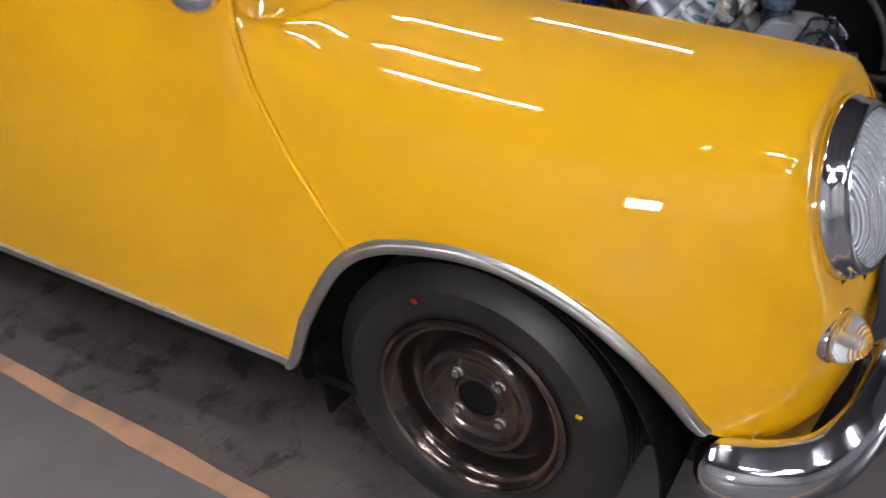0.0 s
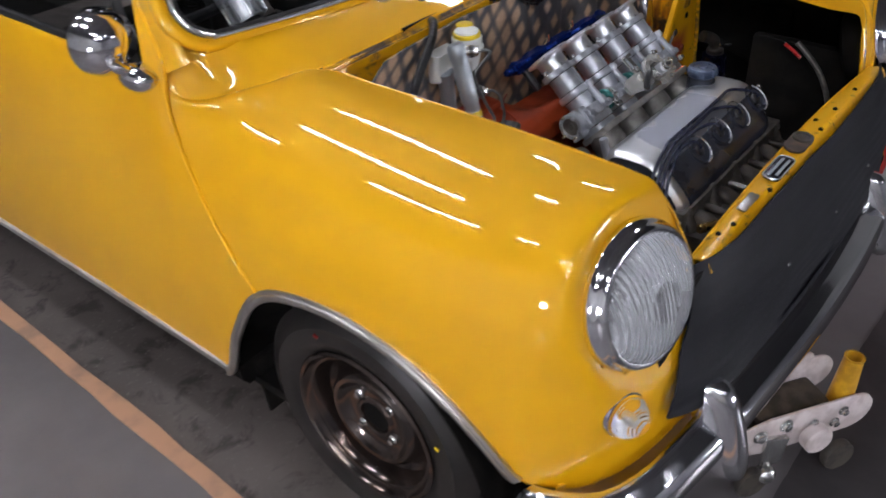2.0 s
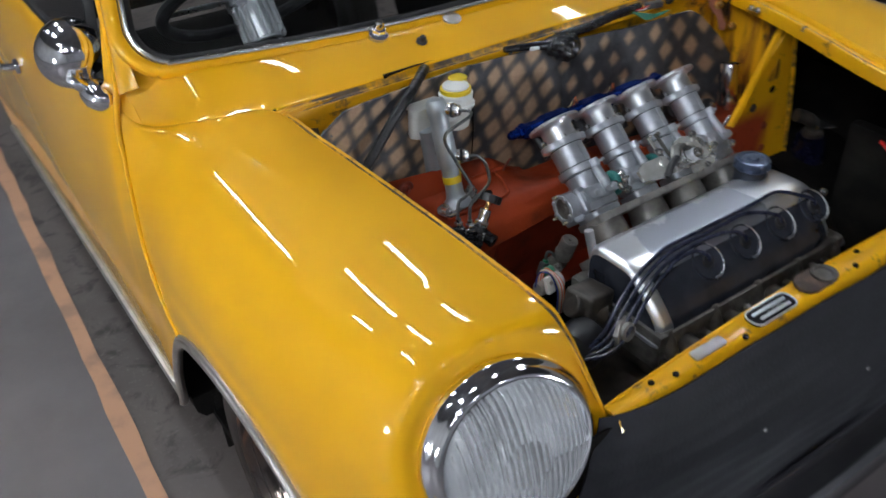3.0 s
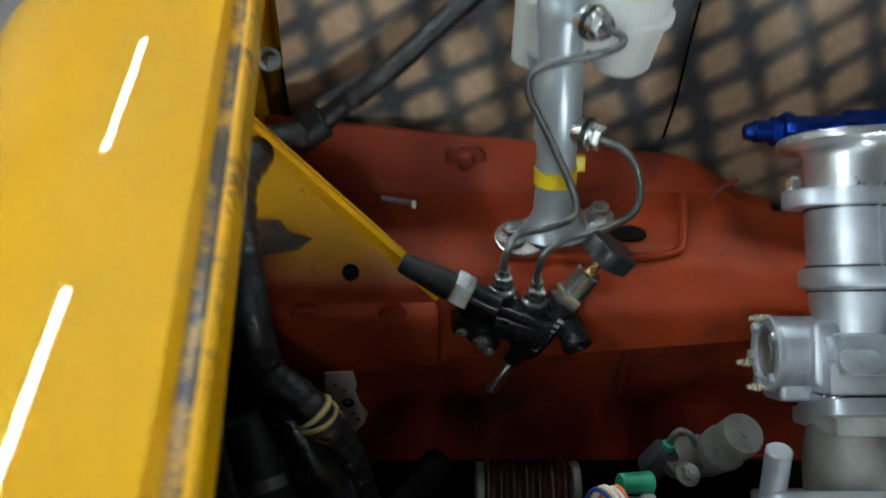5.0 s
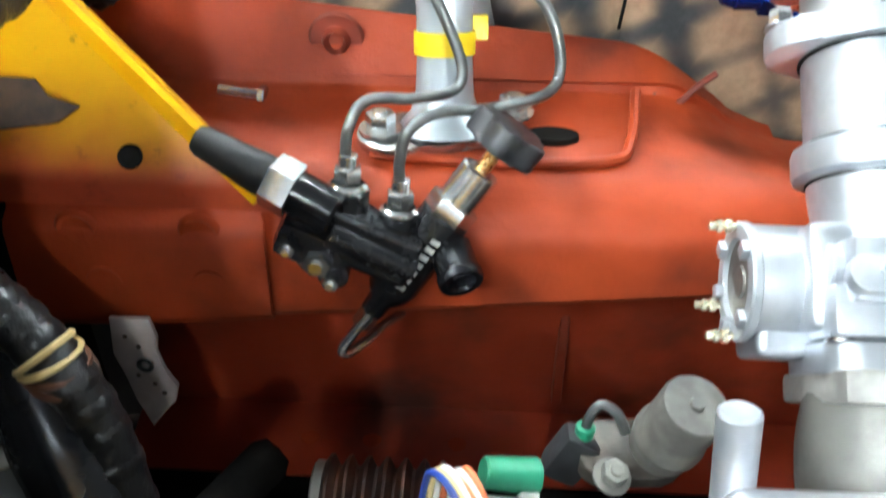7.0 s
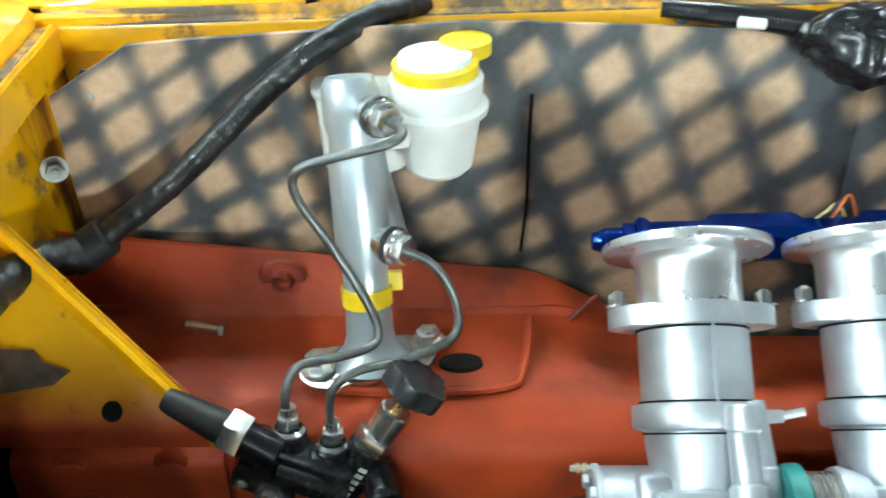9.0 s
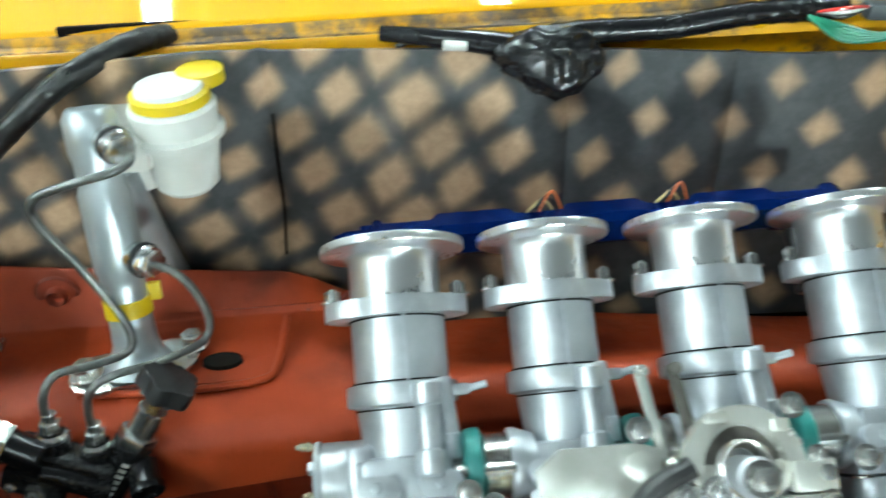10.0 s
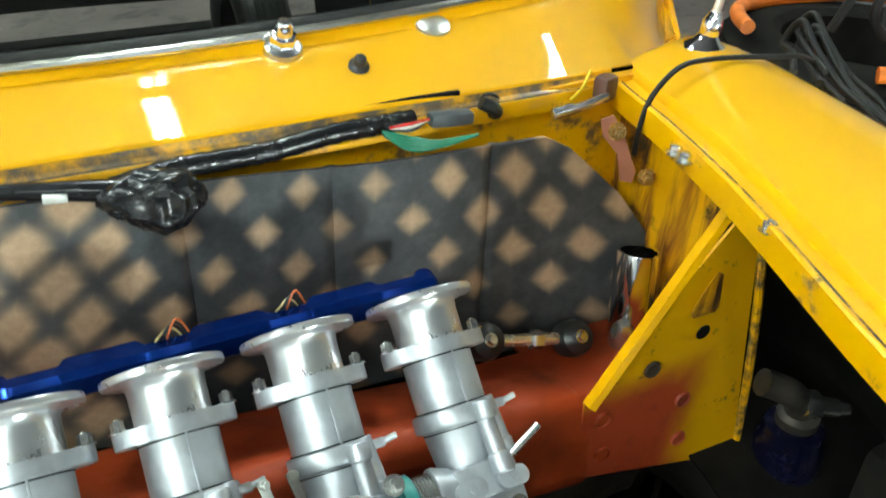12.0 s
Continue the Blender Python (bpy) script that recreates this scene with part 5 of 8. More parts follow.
    part("weld_seam", bm, PRIMER_DARK, t)
    for x, z in ((-0.434, 0.627), (-0.374, 0.627), (-0.425, 0.598), (-0.372, 0.598)):
        bm = B()
        lathe(bm, [(0, 0.0004), (0.007, 0.0008), (0.009, 0.0018), (0.0105, 0.0004), (0.011, -0.001)], along((x, 0.5075 if z > 0.61 else 0.5045, z), (x, -1, z)), 20)
        part("dimple", bm, PRIMER, t)
    bm = B()
    poly = [(-0.292, 0.542), (-0.18, 0.544), (-0.168, 0.556), (-0.163, 0.588), (-0.170, 0.598), (-0.29, 0.590)]
    prism(bm, poly, 0.004, Matrix.Translation((0, 0, 0.650)), 0.0015)
    part("mounting_plate", bm, PRIMER, t, "raised red mounting plate")
    part("plate_rim", tube(B(), [(-0.295, 0.541, 0.655), (-0.24, 0.539, 0.653), (-0.18, 0.542, 0.654), (-0.168, 0.556, 0.658), (-0.163, 0.590, 0.668)], 0.0028, 8, 6), PRIMER, t)
    bm = B()
    lathe(bm, [(0, 0.0), (1, 0.0), (1.03, 0.0006), (1.08, -0.003)], pose(-0.206, 0.562, 0.6566) @ Matrix.Diagonal((0.0125, 0.0070, 1, 1)), 28)
    part("oval_hole", bm, DARK, t, "dark oval hole")
    bm = B()
    m = along((-0.322, 0.6195, 0.680), (-0.322, -1, 0.700))
    lathe(bm, [(0, 0.003), (0.004, 0.003), (0.006, 0.008), (0.008, 0.003), (0.014, 0.003), (0.0155, 0.001), (0.014, 0.0)], m, 24)
    part("grommet", bm, PRIMER_DARK, t, "round red-painted blanking grommet")
    # studs and scars on the flange
    rng = random.Random(12)
    for k in range(34):
        x = rng.uniform(-0.33, -0.105)
        p = Vector(flange(x, rng.uniform(0.2, 0.85)))
        bm = B()
        bmesh.ops.create_icosphere(bm, subdivisions=1, radius=rng.uniform(0.0010, 0.0030), matrix=Matrix.Translation(p) @ Matrix.Diagonal((1.3, 0.4, 0.8, 1)))
        part("paint_scar", bm, PRIMER_DARK if k % 3 else DARK, t)
    bm = B()
    tube(bm, [(-0.142, 0.612, 0.664), (-0.150, 0.607, 0.659), (-0.145, 0.603, 0.653), (-0.136, 0.604, 0.656), (-0.128, 0.606, 0.664), (-0.119, 0.606, 0.672)], 0.0018, 6, 6)
    part("wire_tail", bm, PRIMER_DARK, t)
    bm = B()
    rod(bm, (-0.385, 0.600, 0.657), (-0.362, 0.596, 0.656), 0.004, seg=10)
    rod(bm, (-0.362, 0.596, 0.656), (-0.358, 0.5955, 0.656), 0.006, seg=6)
    part("loose_screw", bm, STEEL, t, "small loose screw")


cross_panel()


def side_bracket_right():
    """Yellow side panel, primed red below, with its diagonal brace."""
    t = thing("side_bracket", (-0.40, 0.52, 0.60), "yellow side bracket, red primed below, with diagonal brace", "bracket", "side brackets")
    bm = sheet(B(), lambda u, v: (-0.472 + (0.134 - 1.43 * max(0, 0.109 * v - 0.015)) * u, 0.509 + 0.806 * max(0, 0.109 * v - 0.015), 0.640 + 0.109 * v), steps(0, 1, 12), steps(0, 1, 22))
    part("gusset", bm, SPRAY_R, t, "yellow gusset, red primed below", 40, 0.003)
    bm = sheet(B(), lambda u, v: (-0.470 - 0.006 * v, 0.5055 + 0.15 * u, 0.675 + 0.140 * v), steps(0, 1, 10), steps(0, 1, 10))
    part("return_panel", bm, WORN, t, "", 40, 0.003)
    a, b = Vector((-0.487, 0.588, 0.758)), Vector((-0.338, 0.505, 0.655))
    bm = B()
    m = frame_of(a, b - a, (0.45, 0.2, 0.75))
    prism(bm, [(-0.010, -0.002), (0.001, -0.002), (0.002, 0.004), (-0.0005, 0.006), (-0.001, 0.001), (-0.010, 0.001)], (b - a).length, m, 0)
    part("brace", bm, PAINT, t, "narrow yellow diagonal brace")
    for x, z in ((-0.401, 0.664),):
        bm = B()
        lathe(bm, [(0, 0.0008), (0.0046, 0.0008), (0.0056, 0.0013), (0.006, 0.0)], along((x, 0.5120, z + 0.0015), (x, 0.5120 - 0.78, z + 0.0015 + 0.62)), 20)
        part("bolt_hole", bm, DARK, t, "round dark hole")
    bm = B()
    prism(bm, [(-0.022, -0.012), (0.016, -0.006), (0.026, 0.002), (0.010, 0.006), (0.004, 0.014), (-0.020, 0.015)], 0.0012, frame_of((-0.452, 0.5265, 0.6805), (0, -1, 0.80), (1, 0, 0)), 0.0004)
    part("bare_patch", bm, RUST, t, "dark brown scraped patch")


side_bracket_right()


def side_bracket_left():
    t = thing("side_bracket", (0.42, 0.51, 0.55), "yellow side bracket with holes, half oversprayed red, and brace", "bracket", "side brackets")
    # upright panel whose outer edge rises to the wing rail
    bm = sheet(B(), lambda u, v: (0.325 + (0.195 - 0.047 * v) * u, 0.508 + 0.004 * v, (0.540 - 0.050 * u) + ((0.628 + 0.172 * u) - (0.540 - 0.050 * u)) * v), steps(0, 1, 24), steps(0, 1, 24))
    part("gusset", bm, SPRAY_L, t, "yellow gusset with red overspray", 40, 0.003)
    a, b = Vector((0.323, 0.505, 0.630)), Vector((0.470, 0.528, 0.800))
    m = frame_of(a, b - a, (-0.30, -0.95, 0.05))
    bm = B()
    prism(bm, [(-0.0065, -0.002), (0.005, -0.002), (0.0065, 0.004), (0.0045, 0.005), (0.0038, 0.001), (-0.0065, 0.001)], (b - a).length, m, 0)
    part("brace", bm, SCUFFED, t, "narrow yellow diagonal brace")
    bm = B()
    prism(bm, [(0, 0), (0.030, 0.010), (0.034, 0.055), (0.016, 0.045)], 0.002, frame_of((0.448, 0.522, 0.765), (0.1, -1, 0.1), (1, 0, 0.2)), 0.0005)
    part("brace_tab", bm, PAINT, t)
    part("panel_edge", tube(B(), [(0.521, 0.507, 0.490), (0.510, 0.508, 0.60), (0.494, 0.509, 0.70), (0.474, 0.511, 0.795)], 0.0042, 8, 6), GRUBBY, t, "dirty folded edge")
    for x, z, mt in ((0.387, 0.647, RUST), (0.431, 0.597, PRIMER_DARK), (0.437, 0.546, PRIMER_DARK), (0.342, 0.606, PRIMER), (0.348, 0.563, PRIMER)):
        bm = B()
        lathe(bm, [(0, 0.0014), (0.0062, 0.0014), (0.0075, 0.0026), (0.0086, 0.0)], along((x, 0.5070, z), (x, -1, z)), 18)
        part("plug", bm, mt, t, "round plugged hole" if mt is not PRIMER else "round red plugged hole")
    bm = B()
    lathe(bm, [(0, 0.001), (0.0062, 0.001), (0.0075, 0.0)], along((0.436, 0.5062, 0.672), (0.436, -1, 0.672)), 18)
    part("bolt_hole", bm, DARK, t, "dark bolt hole")
    bm = B()
    prism(bm, [(-0.014, -0.018), (-0.011, -0.021), (0.012, -0.021), (0.016, -0.017), (0.014, 0.016), (0.008, 0.020), (-0.012, -0.008)], 0.001, frame_of((0.432, 0.5082, 0.712), (0, -1, 0.05), (1, 0, 0)), 0.0003)
    part("slot", bm, STREAKED, t, "slot showing stained yellow metal behind")


side_bracket_left()


def cardboard():
    """A bent cardboard sheet leaning on the bulkhead."""
    cols = [(-0.452, 0.672, 0.800), (-0.40, 0.668, 0.829), (-0.20, 0.640, 0.836), (0.0, 0.582, 0.823), (0.2, 0.576, 0.807), (0.357, 0.570, 0.803), (0.384, 0.574, 0.788), (0.440, 0.566, 0.735), (0.478, 0.560, 0.685), (0.488, 0.562, 0.62)]

    def at(u, v):
        k = u * (len(cols) - 1)
        i = min(int(k), len(cols) - 2)
        f = k - i
        x, lo, hi = (cols[i][j] * (1 - f) + cols[i + 1][j] * f for j in range(3))
        y = 0.655 + 0.006 * math.sin(5.3 * x + 0.8) - 0.010 * max(0, abs(x) - 0.36) / 0.1
        for fx in (-0.162, 0.045, 0.16, 0.305):
            y += 0.0045 * math.exp(-((x - fx) / 0.0028) ** 2)
        y += 0.004 * noise.noise(Vector((x * 6, v * 2, 3.1)))
        return (x, y, lo + (hi - lo) * v)
    bm = sheet(B(), at, steps(0, 1, 260), steps(0, 1, 24))
    sheet_ob = part("cardboard_sheet", bm, CARD, None, "brown cardboard sheet sprayed dark in a diamond lattice", 40, 0.004, category="cardboard")
    bm = tube(B(), [(-0.1605, 0.6530, 0.790), (-0.1620, 0.6530, 0.755), (-0.1625, 0.6530, 0.715), (-0.1660, 0.6530, 0.676)], 0.0010, 6, 4)
    part("torn_crease", bm, DARK, sheet_ob, "dark torn crease in the cardboard")


cardboard()


# ---------- the engine ----------
AX = Vector((0, 0.72, 0.69)).normalized()      # line of the intake bores
FR = Vector((0, -0.69, 0.72)).normalized()     # from the bores towards the front


def engine_block():
    t = thing("engine", (0.04, 0.28, 0.25), "transverse four-cylinder engine with polished alloy valve cover", "engine")
    bm = B()
    box(bm, pose(0.04, 0.27, 0.40), 0.42, 0.22, 0.28, 0.012)
    for k in range(4):
        box(bm, pose(-0.11 + 0.10 * k, 0.155, 0.42), 0.05, 0.03, 0.20, 0.01)
    part("block", bm, OILY, t, "dark oily engine block", 40)
    bm = B()
    box(bm, pose(0.04, 0.295, 0.545), 0.425, 0.19, 0.065, 0.008)
    for k in range(5):
        rod(bm, (-0.15 + 0.095 * k, 0.19, 0.53), (-0.15 + 0.095 * k, 0.215, 0.575), 0.012)
    part("cylinder_head", bm, GRIMY, t, "stained cast alloy cylinder head", 40)

    # valve cover: a wedge of cast alloy, flat behind, sloping down over the plug wells in front
    sec = [(0.366, 0.562), (0.366, 0.630), (0.360, 0.643), (0.348, 0.650), (0.330, 0.6515), (0.290, 0.652), (0.274, 0.649), (0.262, 0.640), (0.240, 0.618), (0.222, 0.600), (0.210, 0.585), (0.206, 0.573), (0.206, 0.562)]
    cx0, cx1 = -0.166, 0.262

    def shell(u, v):
        k = v * (len(sec) - 1)
        i = min(int(k), len(sec) - 2)
        f = k - i
        y = sec[i][0] * (1 - f) + sec[i + 1][0] * f
        z = sec[i][1] * (1 - f) + sec[i + 1][1] * f
        e0 = max(0.0, 1 - (u - cx0) / 0.014)
        e1 = max(0.0, 1 - (cx1 - u) / 0.085)
        sh = 1 - 0.12 * e0 ** 2.2 - (1 - math.sqrt(max(0.0, 1 - e1 ** 2))) * 0.62
        zf = 1 - 0.10 * e0 ** 2.4 - 0.42 * e1 ** 4
        return (u, 0.292 + (y - 0.292) * sh, 0.562 + (z - 0.562) * zf)
    us = sorted(set(steps(cx0, cx0 + 0.014, 8) + steps(cx0 + 0.014, cx1 - 0.085, 30) + steps(cx1 - 0.085, cx1 - 0.0006, 24)))
    bm = sheet(B(), shell, us, steps(0, 1, 60))
    bmesh.ops.recalc_face_normals(bm, faces=bm.faces)
    vc = part("valve_cover", bm, COVER, t, "polished alloy valve cover with a dull grey patch", 40)
    # End face and slope carry their dark reflection as base colour.
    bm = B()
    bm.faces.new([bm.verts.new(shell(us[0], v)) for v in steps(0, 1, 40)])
    part("cover_end", bm, DARKENED_ALLOY, vc, "end face of the cover with a dark reflection in its colour", 40, 0.002, out=(-1, 0, 0))
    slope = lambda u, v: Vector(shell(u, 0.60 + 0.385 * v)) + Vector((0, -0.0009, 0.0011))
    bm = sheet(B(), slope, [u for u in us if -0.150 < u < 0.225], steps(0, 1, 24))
    part("plug_slope", bm, DARKENED_ALLOY, vc, "polished slope round the plugs with dark reflections in its colour", 40)
    bm = B()
    prism(bm, round_poly(0.440, 0.172, 0.012), 0.006, pose(0.045, 0.287, 0.556), 0.002)
    part("cover_flange", bm, ALLOY, vc)
    sl = Vector((0, -0.63, 0.78)).normalized()
    for k in range(4):
        c = Vector((-0.034 + 0.083 * k, 0.246, 0.626))
        m = along(c, c + sl)
        bm = B()
        lathe(bm, [(0.0290, -0.010), (0.0290, -0.001), (0.0280, 0.0022), (0.0262, 0.0018), (0.0225, -0.006), (0.0225, -0.014)], m, 32)
        well = part("plug_well", bm, DARKENED_ALLOY, vc, "polished ring round a spark plug well, darkened for its reflections")
        # Bright arc laid on as the glint along one side of the ring.
        rim = [m @ Vector((0.0272 * math.cos(radians(a)), 0.0272 * math.sin(radians(a)), 0.0016)) for a in range(-100, 61, 10)]
        part("rim_glint", tube(B(), rim, 0.0013, 6, 2), POLISH, well, "bright arc put on as the rim's glint")
        bm = B()
        lathe(bm, [(0.0226, -0.0085), (0.013, -0.0085), (0.0118, -0.002), (0.009, 0.003), (0, 0.004)], m, 24)
        part("plug_cap", bm, BLACK, well, "black rubber plug cap")
        bm = B()
        lathe(bm, [(0, 0.004), (0.004, 0.004), (0.0055, 0.002), (0.006, -0.002)], along(c + Vector((0.044, 0.012, 0.004)), c + Vector((0.044, 0.012, 0.004)) + sl), 12)
        part("cover_bolt", bm, STEEL, vc)
    # leads lie side by side along the crest of the slope, down to the distributor
    for k in range(4):
        c = Vector((-0.034 + 0.083 * k, 0.246, 0.626)) + sl * 0.004
        row = 3 - k
        pts = [c, c + Vector((-0.004, 0.002, 0.010)), c + Vector((-0.022, 0.012, 0.019))]
        x = c.x - 0.055
        while x > -0.09:
            pts.append(Vector((x, 0.281 - 0.0068 * row, 0.6555 - 0.0045 * row)))
            x -= 0.05
        pts += [Vector((-0.112, 0.276 - 0.007 * row, 0.655 - 0.006 * row)), Vector((-0.160, 0.266 - 0.008 * row, 0.648 - 0.008 * row)), Vector((-0.205, 0.254 - 0.009 * row, 0.628 - 0.009 * row)), Vector((-0.245, 0.246 - 0.006 * row, 0.590 - 0.006 * row)), Vector((-0.285, 0.268, 0.548))]
        part("ignition_lead", tube(B(), pts, 0.0030, 8, 6), IGN, vc, "dark blue ignition lead")
    bm = B()
    cap_at = Vector((0.181, 0.348, 0.652))
    lathe(bm, [(0.027, -0.040), (0.027, 0.002), (0.025, 0.006), (0.024, 0.012), (0, 0.012)], pose(*cap_at), 32)
    part("filler_boss", bm, DARKENED_ALLOY, vc)
    bm = B()
    prof = [(0, 0.030), (0.008, 0.030), (0.010, 0.027), (0.018, 0.027), (0.020, 0.029), (0.026, 0.028), (0.0285, 0.024), (0.0285, 0.014), (0.025, 0.010)]
    lathe(bm, prof, pose(*cap_at), 36)
    cap = part("oil_cap", bm, CAPM, vc, "round blue-grey oil filler cap")
    for k in range(10):
        a = radians(36 * k)
        bm = B()
        box(bm, pose(*(cap_at + Vector((0.0285 * math.cos(a), 0.0285 * math.sin(a), 0.018))), 0, 0, 36 * k), 0.003, 0.008, 0.009, 0.001)
        part("grip", bm, CAPM, cap)
    bm = B()
    rod(bm, (-0.154, 0.361, 0.622), (-0.1565, 0.373, 0.664), 0.0072, 0.0072, 24, 0.001)
    part("breather_pipe", bm, ALLOY, vc, "short bright breather pipe")

    # gearbox and clutter at the dark end of the engine
    bm = B()
    box(bm, pose(-0.27, 0.28, 0.40, 0, 8, 0), 0.20, 0.20, 0.22, 0.03, 3)
    lathe(bm, [(0, 0), (0.10, 0), (0.11, 0.02), (0.085, 0.06), (0.05, 0.08), (0, 0.08)], along((-0.30, 0.30, 0.42), (-0.42, 0.30, 0.41)), 28)
    part("gearbox", bm, OILY, t, "dark oily gearbox casing", 40)
    bm = B()
    lathe(bm, [(0, 0), (0.032, 0), (0.036, 0.01), (0.036, 0.04), (0.026, 0.052), (0, 0.055)], along((-0.225, 0.285, 0.560), (-0.290, 0.270, 0.545)), 28)
    for a in range(4):
        rod(bm, (-0.285, 0.27 + 0.018 * math.cos(a * 1.57), 0.548 + 0.018 * math.sin(a * 1.57)), (-0.305, 0.268 + 0.018 * math.cos(a * 1.57), 0.545 + 0.018 * math.sin(a * 1.57)), 0.007, seg=10)
    part("distributor", bm, BLACK, t, "black distributor cap")
    bm = B()
    box(bm, pose(-0.205, 0.315, 0.590, 0, 12, 10), 0.060, 0.050, 0.045, 0.008, 3)
    rod(bm, (-0.19, 0.30, 0.57), (-0.24, 0.315, 0.600), 0.018)
    part("coolant_housing", bm, OILY, t, "oily cast coolant housing", 40)
    bm = B()
    prism(bm, [(-0.02, 0), (0.02, 0), (0.022, 0.02), (0.010, 0.036), (-0.010, 0.036), (-0.022, 0.02)], 0.008, frame_of((-0.215, 0.235, 0.575), (0.3, -1, 0.2), (1, 0, 0)), 0.002)
    lathe(bm, [(0.010, 0), (0.014, 0.004), (0.014, 0.010), (0.010, 0.012)], along((-0.215, 0.233, 0.595), (-0.20, 0.1, 0.62)), 20)
    part("lifting_eye", bm, CAST, t, "dull lifting eye bracket")
    # exhaust manifold stubs and fittings in front of the head
    for k in range(4):
        bm = B()
        x = -0.12 + 0.095 * k
        tube(bm, [(x, 0.215, 0.545), (x, 0.180, 0.540), (x + 0.005, 0.155, 0.510), (x + 0.02, 0.150, 0.40)], 0.018, 14, 6)
        part("exhaust_runner", bm, OILY, t)
        bm = B()
        rod(bm, (x + 0.035, 0.205, 0.550), (x + 0.036, 0.150, 0.548), 0.007, seg=14)
        rod(bm, (x + 0.036, 0.150, 0.548), (x + 0.0365, 0.138, 0.548), 0.010, seg=6)
        part("manifold_stud", bm, STEEL if k == 1 else OILY, t)
    bm = B()
    rod(bm, (-0.165, 0.175, 0.555), (-0.115, 0.150, 0.552), 0.008)
    part("sensor", bm, BRASS, t, "small brass sensor")
    return t


engine = engine_block()


def vtec_solenoid():
    t = thing("solenoid_valve", (-0.172, 0.415, 0.600), "dull grey cylindrical solenoid on a bolted base", "solenoid")
    c0, c1 = Vector((-0.163, 0.421, 0.591)), Vector((-0.156, 0.409, 0.631))
    ax = (c1 - c0).normalized()
    bm = B()
    lathe(bm, [(0, 0), (0.0135, 0), (0.0135, 0.006), (0.0148, 0.008), (0.0148, 0.012), (0.0135, 0.014), (0.0135, 0.036), (0.0125, 0.038), (0.003, 0.038), (0.0025, 0.0395), (0, 0.0395)], along(c0, c1), 36)
    part("can", bm, GRIMY, t, "dull grey metal can")
    bm = B()
    prism(bm, round_poly(0.046, 0.026, 0.010), 0.010, frame_of(c0 - ax * 0.014 + Vector((-0.010, 0, 0)), ax, (1, 0.15, 0)), 0.002)
    part("base", bm, OILY, t)
    bolt("base_bolt", c0 + Vector((-0.021, -0.014, -0.004)), ax, 0.0055, 0.006, GRIMY, t)
    bm = B()
    box(bm, frame_of((-0.199, 0.422, 0.582), (0.45, 0.1, 0.9), (1, 0, 0)), 0.017, 0.014, 0.024, 0.004)
    part("connector", bm, BLACK, t, "black electrical connector")
    part("connector_seal", lathe(B(), [(0, 0), (0.004, 0), (0.0042, 0.005), (0, 0.005)], along((-0.1945, 0.4232, 0.5925), (-0.193, 0.424, 0.604)), 14), GREENP, t, "green rubber seal")
    part("lead", tube(B(), [(-0.1945, 0.4232, 0.592), (-0.1925, 0.425, 0.603), (-0.188, 0.426, 0.608), (-0.182, 0.423, 0.606), (-0.178, 0.421, 0.598)], 0.0022, 8, 6), PIPE, t)


vtec_solenoid()


def wiring_plug():
    t = thing("wiring_plug", (-0.25, 0.36, 0.59), "grey wiring connector with coloured wires and green plug", "connector")
    up = Matrix.Translation((0.0, 0.004, 0.014))
    bm = B()
    box(bm, up @ pose(-0.2475, 0.350, 0.602, -20, 0, 5), 0.014, 0.008, 0.026, 0.002)
    part("clip", bm, WHITEP, t, "white plastic clip")
    bm = B()
    box(bm, up @ pose(-0.2475, 0.3455, 0.608, -20, 0, 5), 0.0055, 0.0016, 0.0055, 0.0005)
    part("clip_window", bm, CAST, t)
    bm = B()
    lathe(bm, [(0, 0), (0.010, 0), (0.0115, 0.004), (0.0115, 0.034), (0.0135, 0.036), (0.0135, 0.042), (0, 0.044)], up @ along((-0.258, 0.364, 0.590), (-0.150, 0.364, 0.588)), 24)
    part("socket_body", bm, CAST, t, "grey connector body")
    bm = B()
    rod(bm, up @ Vector((-0.236, 0.378, 0.603)), up @ Vector((-0.216, 0.382, 0.597)), 0.0058, 0.0070, 20)
    part("green_plug", bm, GREENP, t, "green plastic plug")
    for k, mt in enumerate((WIRE_B, WIRE_Y, WIRE_W, WIRE_O, WIRE_W, WIRE_O)):
        d = 0.0024 * (k - 2.5)
        part("wire", tube(B(), [up @ Vector(q) for q in ((-0.252 + d, 0.368, 0.592), (-0.248 + d, 0.366, 0.616 + 0.0014 * (k % 3)), (-0.239 + d, 0.354, 0.619 - 0.0014 * k), (-0.233 + d, 0.344, 0.600), (-0.232 + d, 0.340, 0.580), (-0.235 + d, 0.338, 0.55))], 0.0014, 7, 6), mt, t, "thin coloured wire")


wiring_plug()


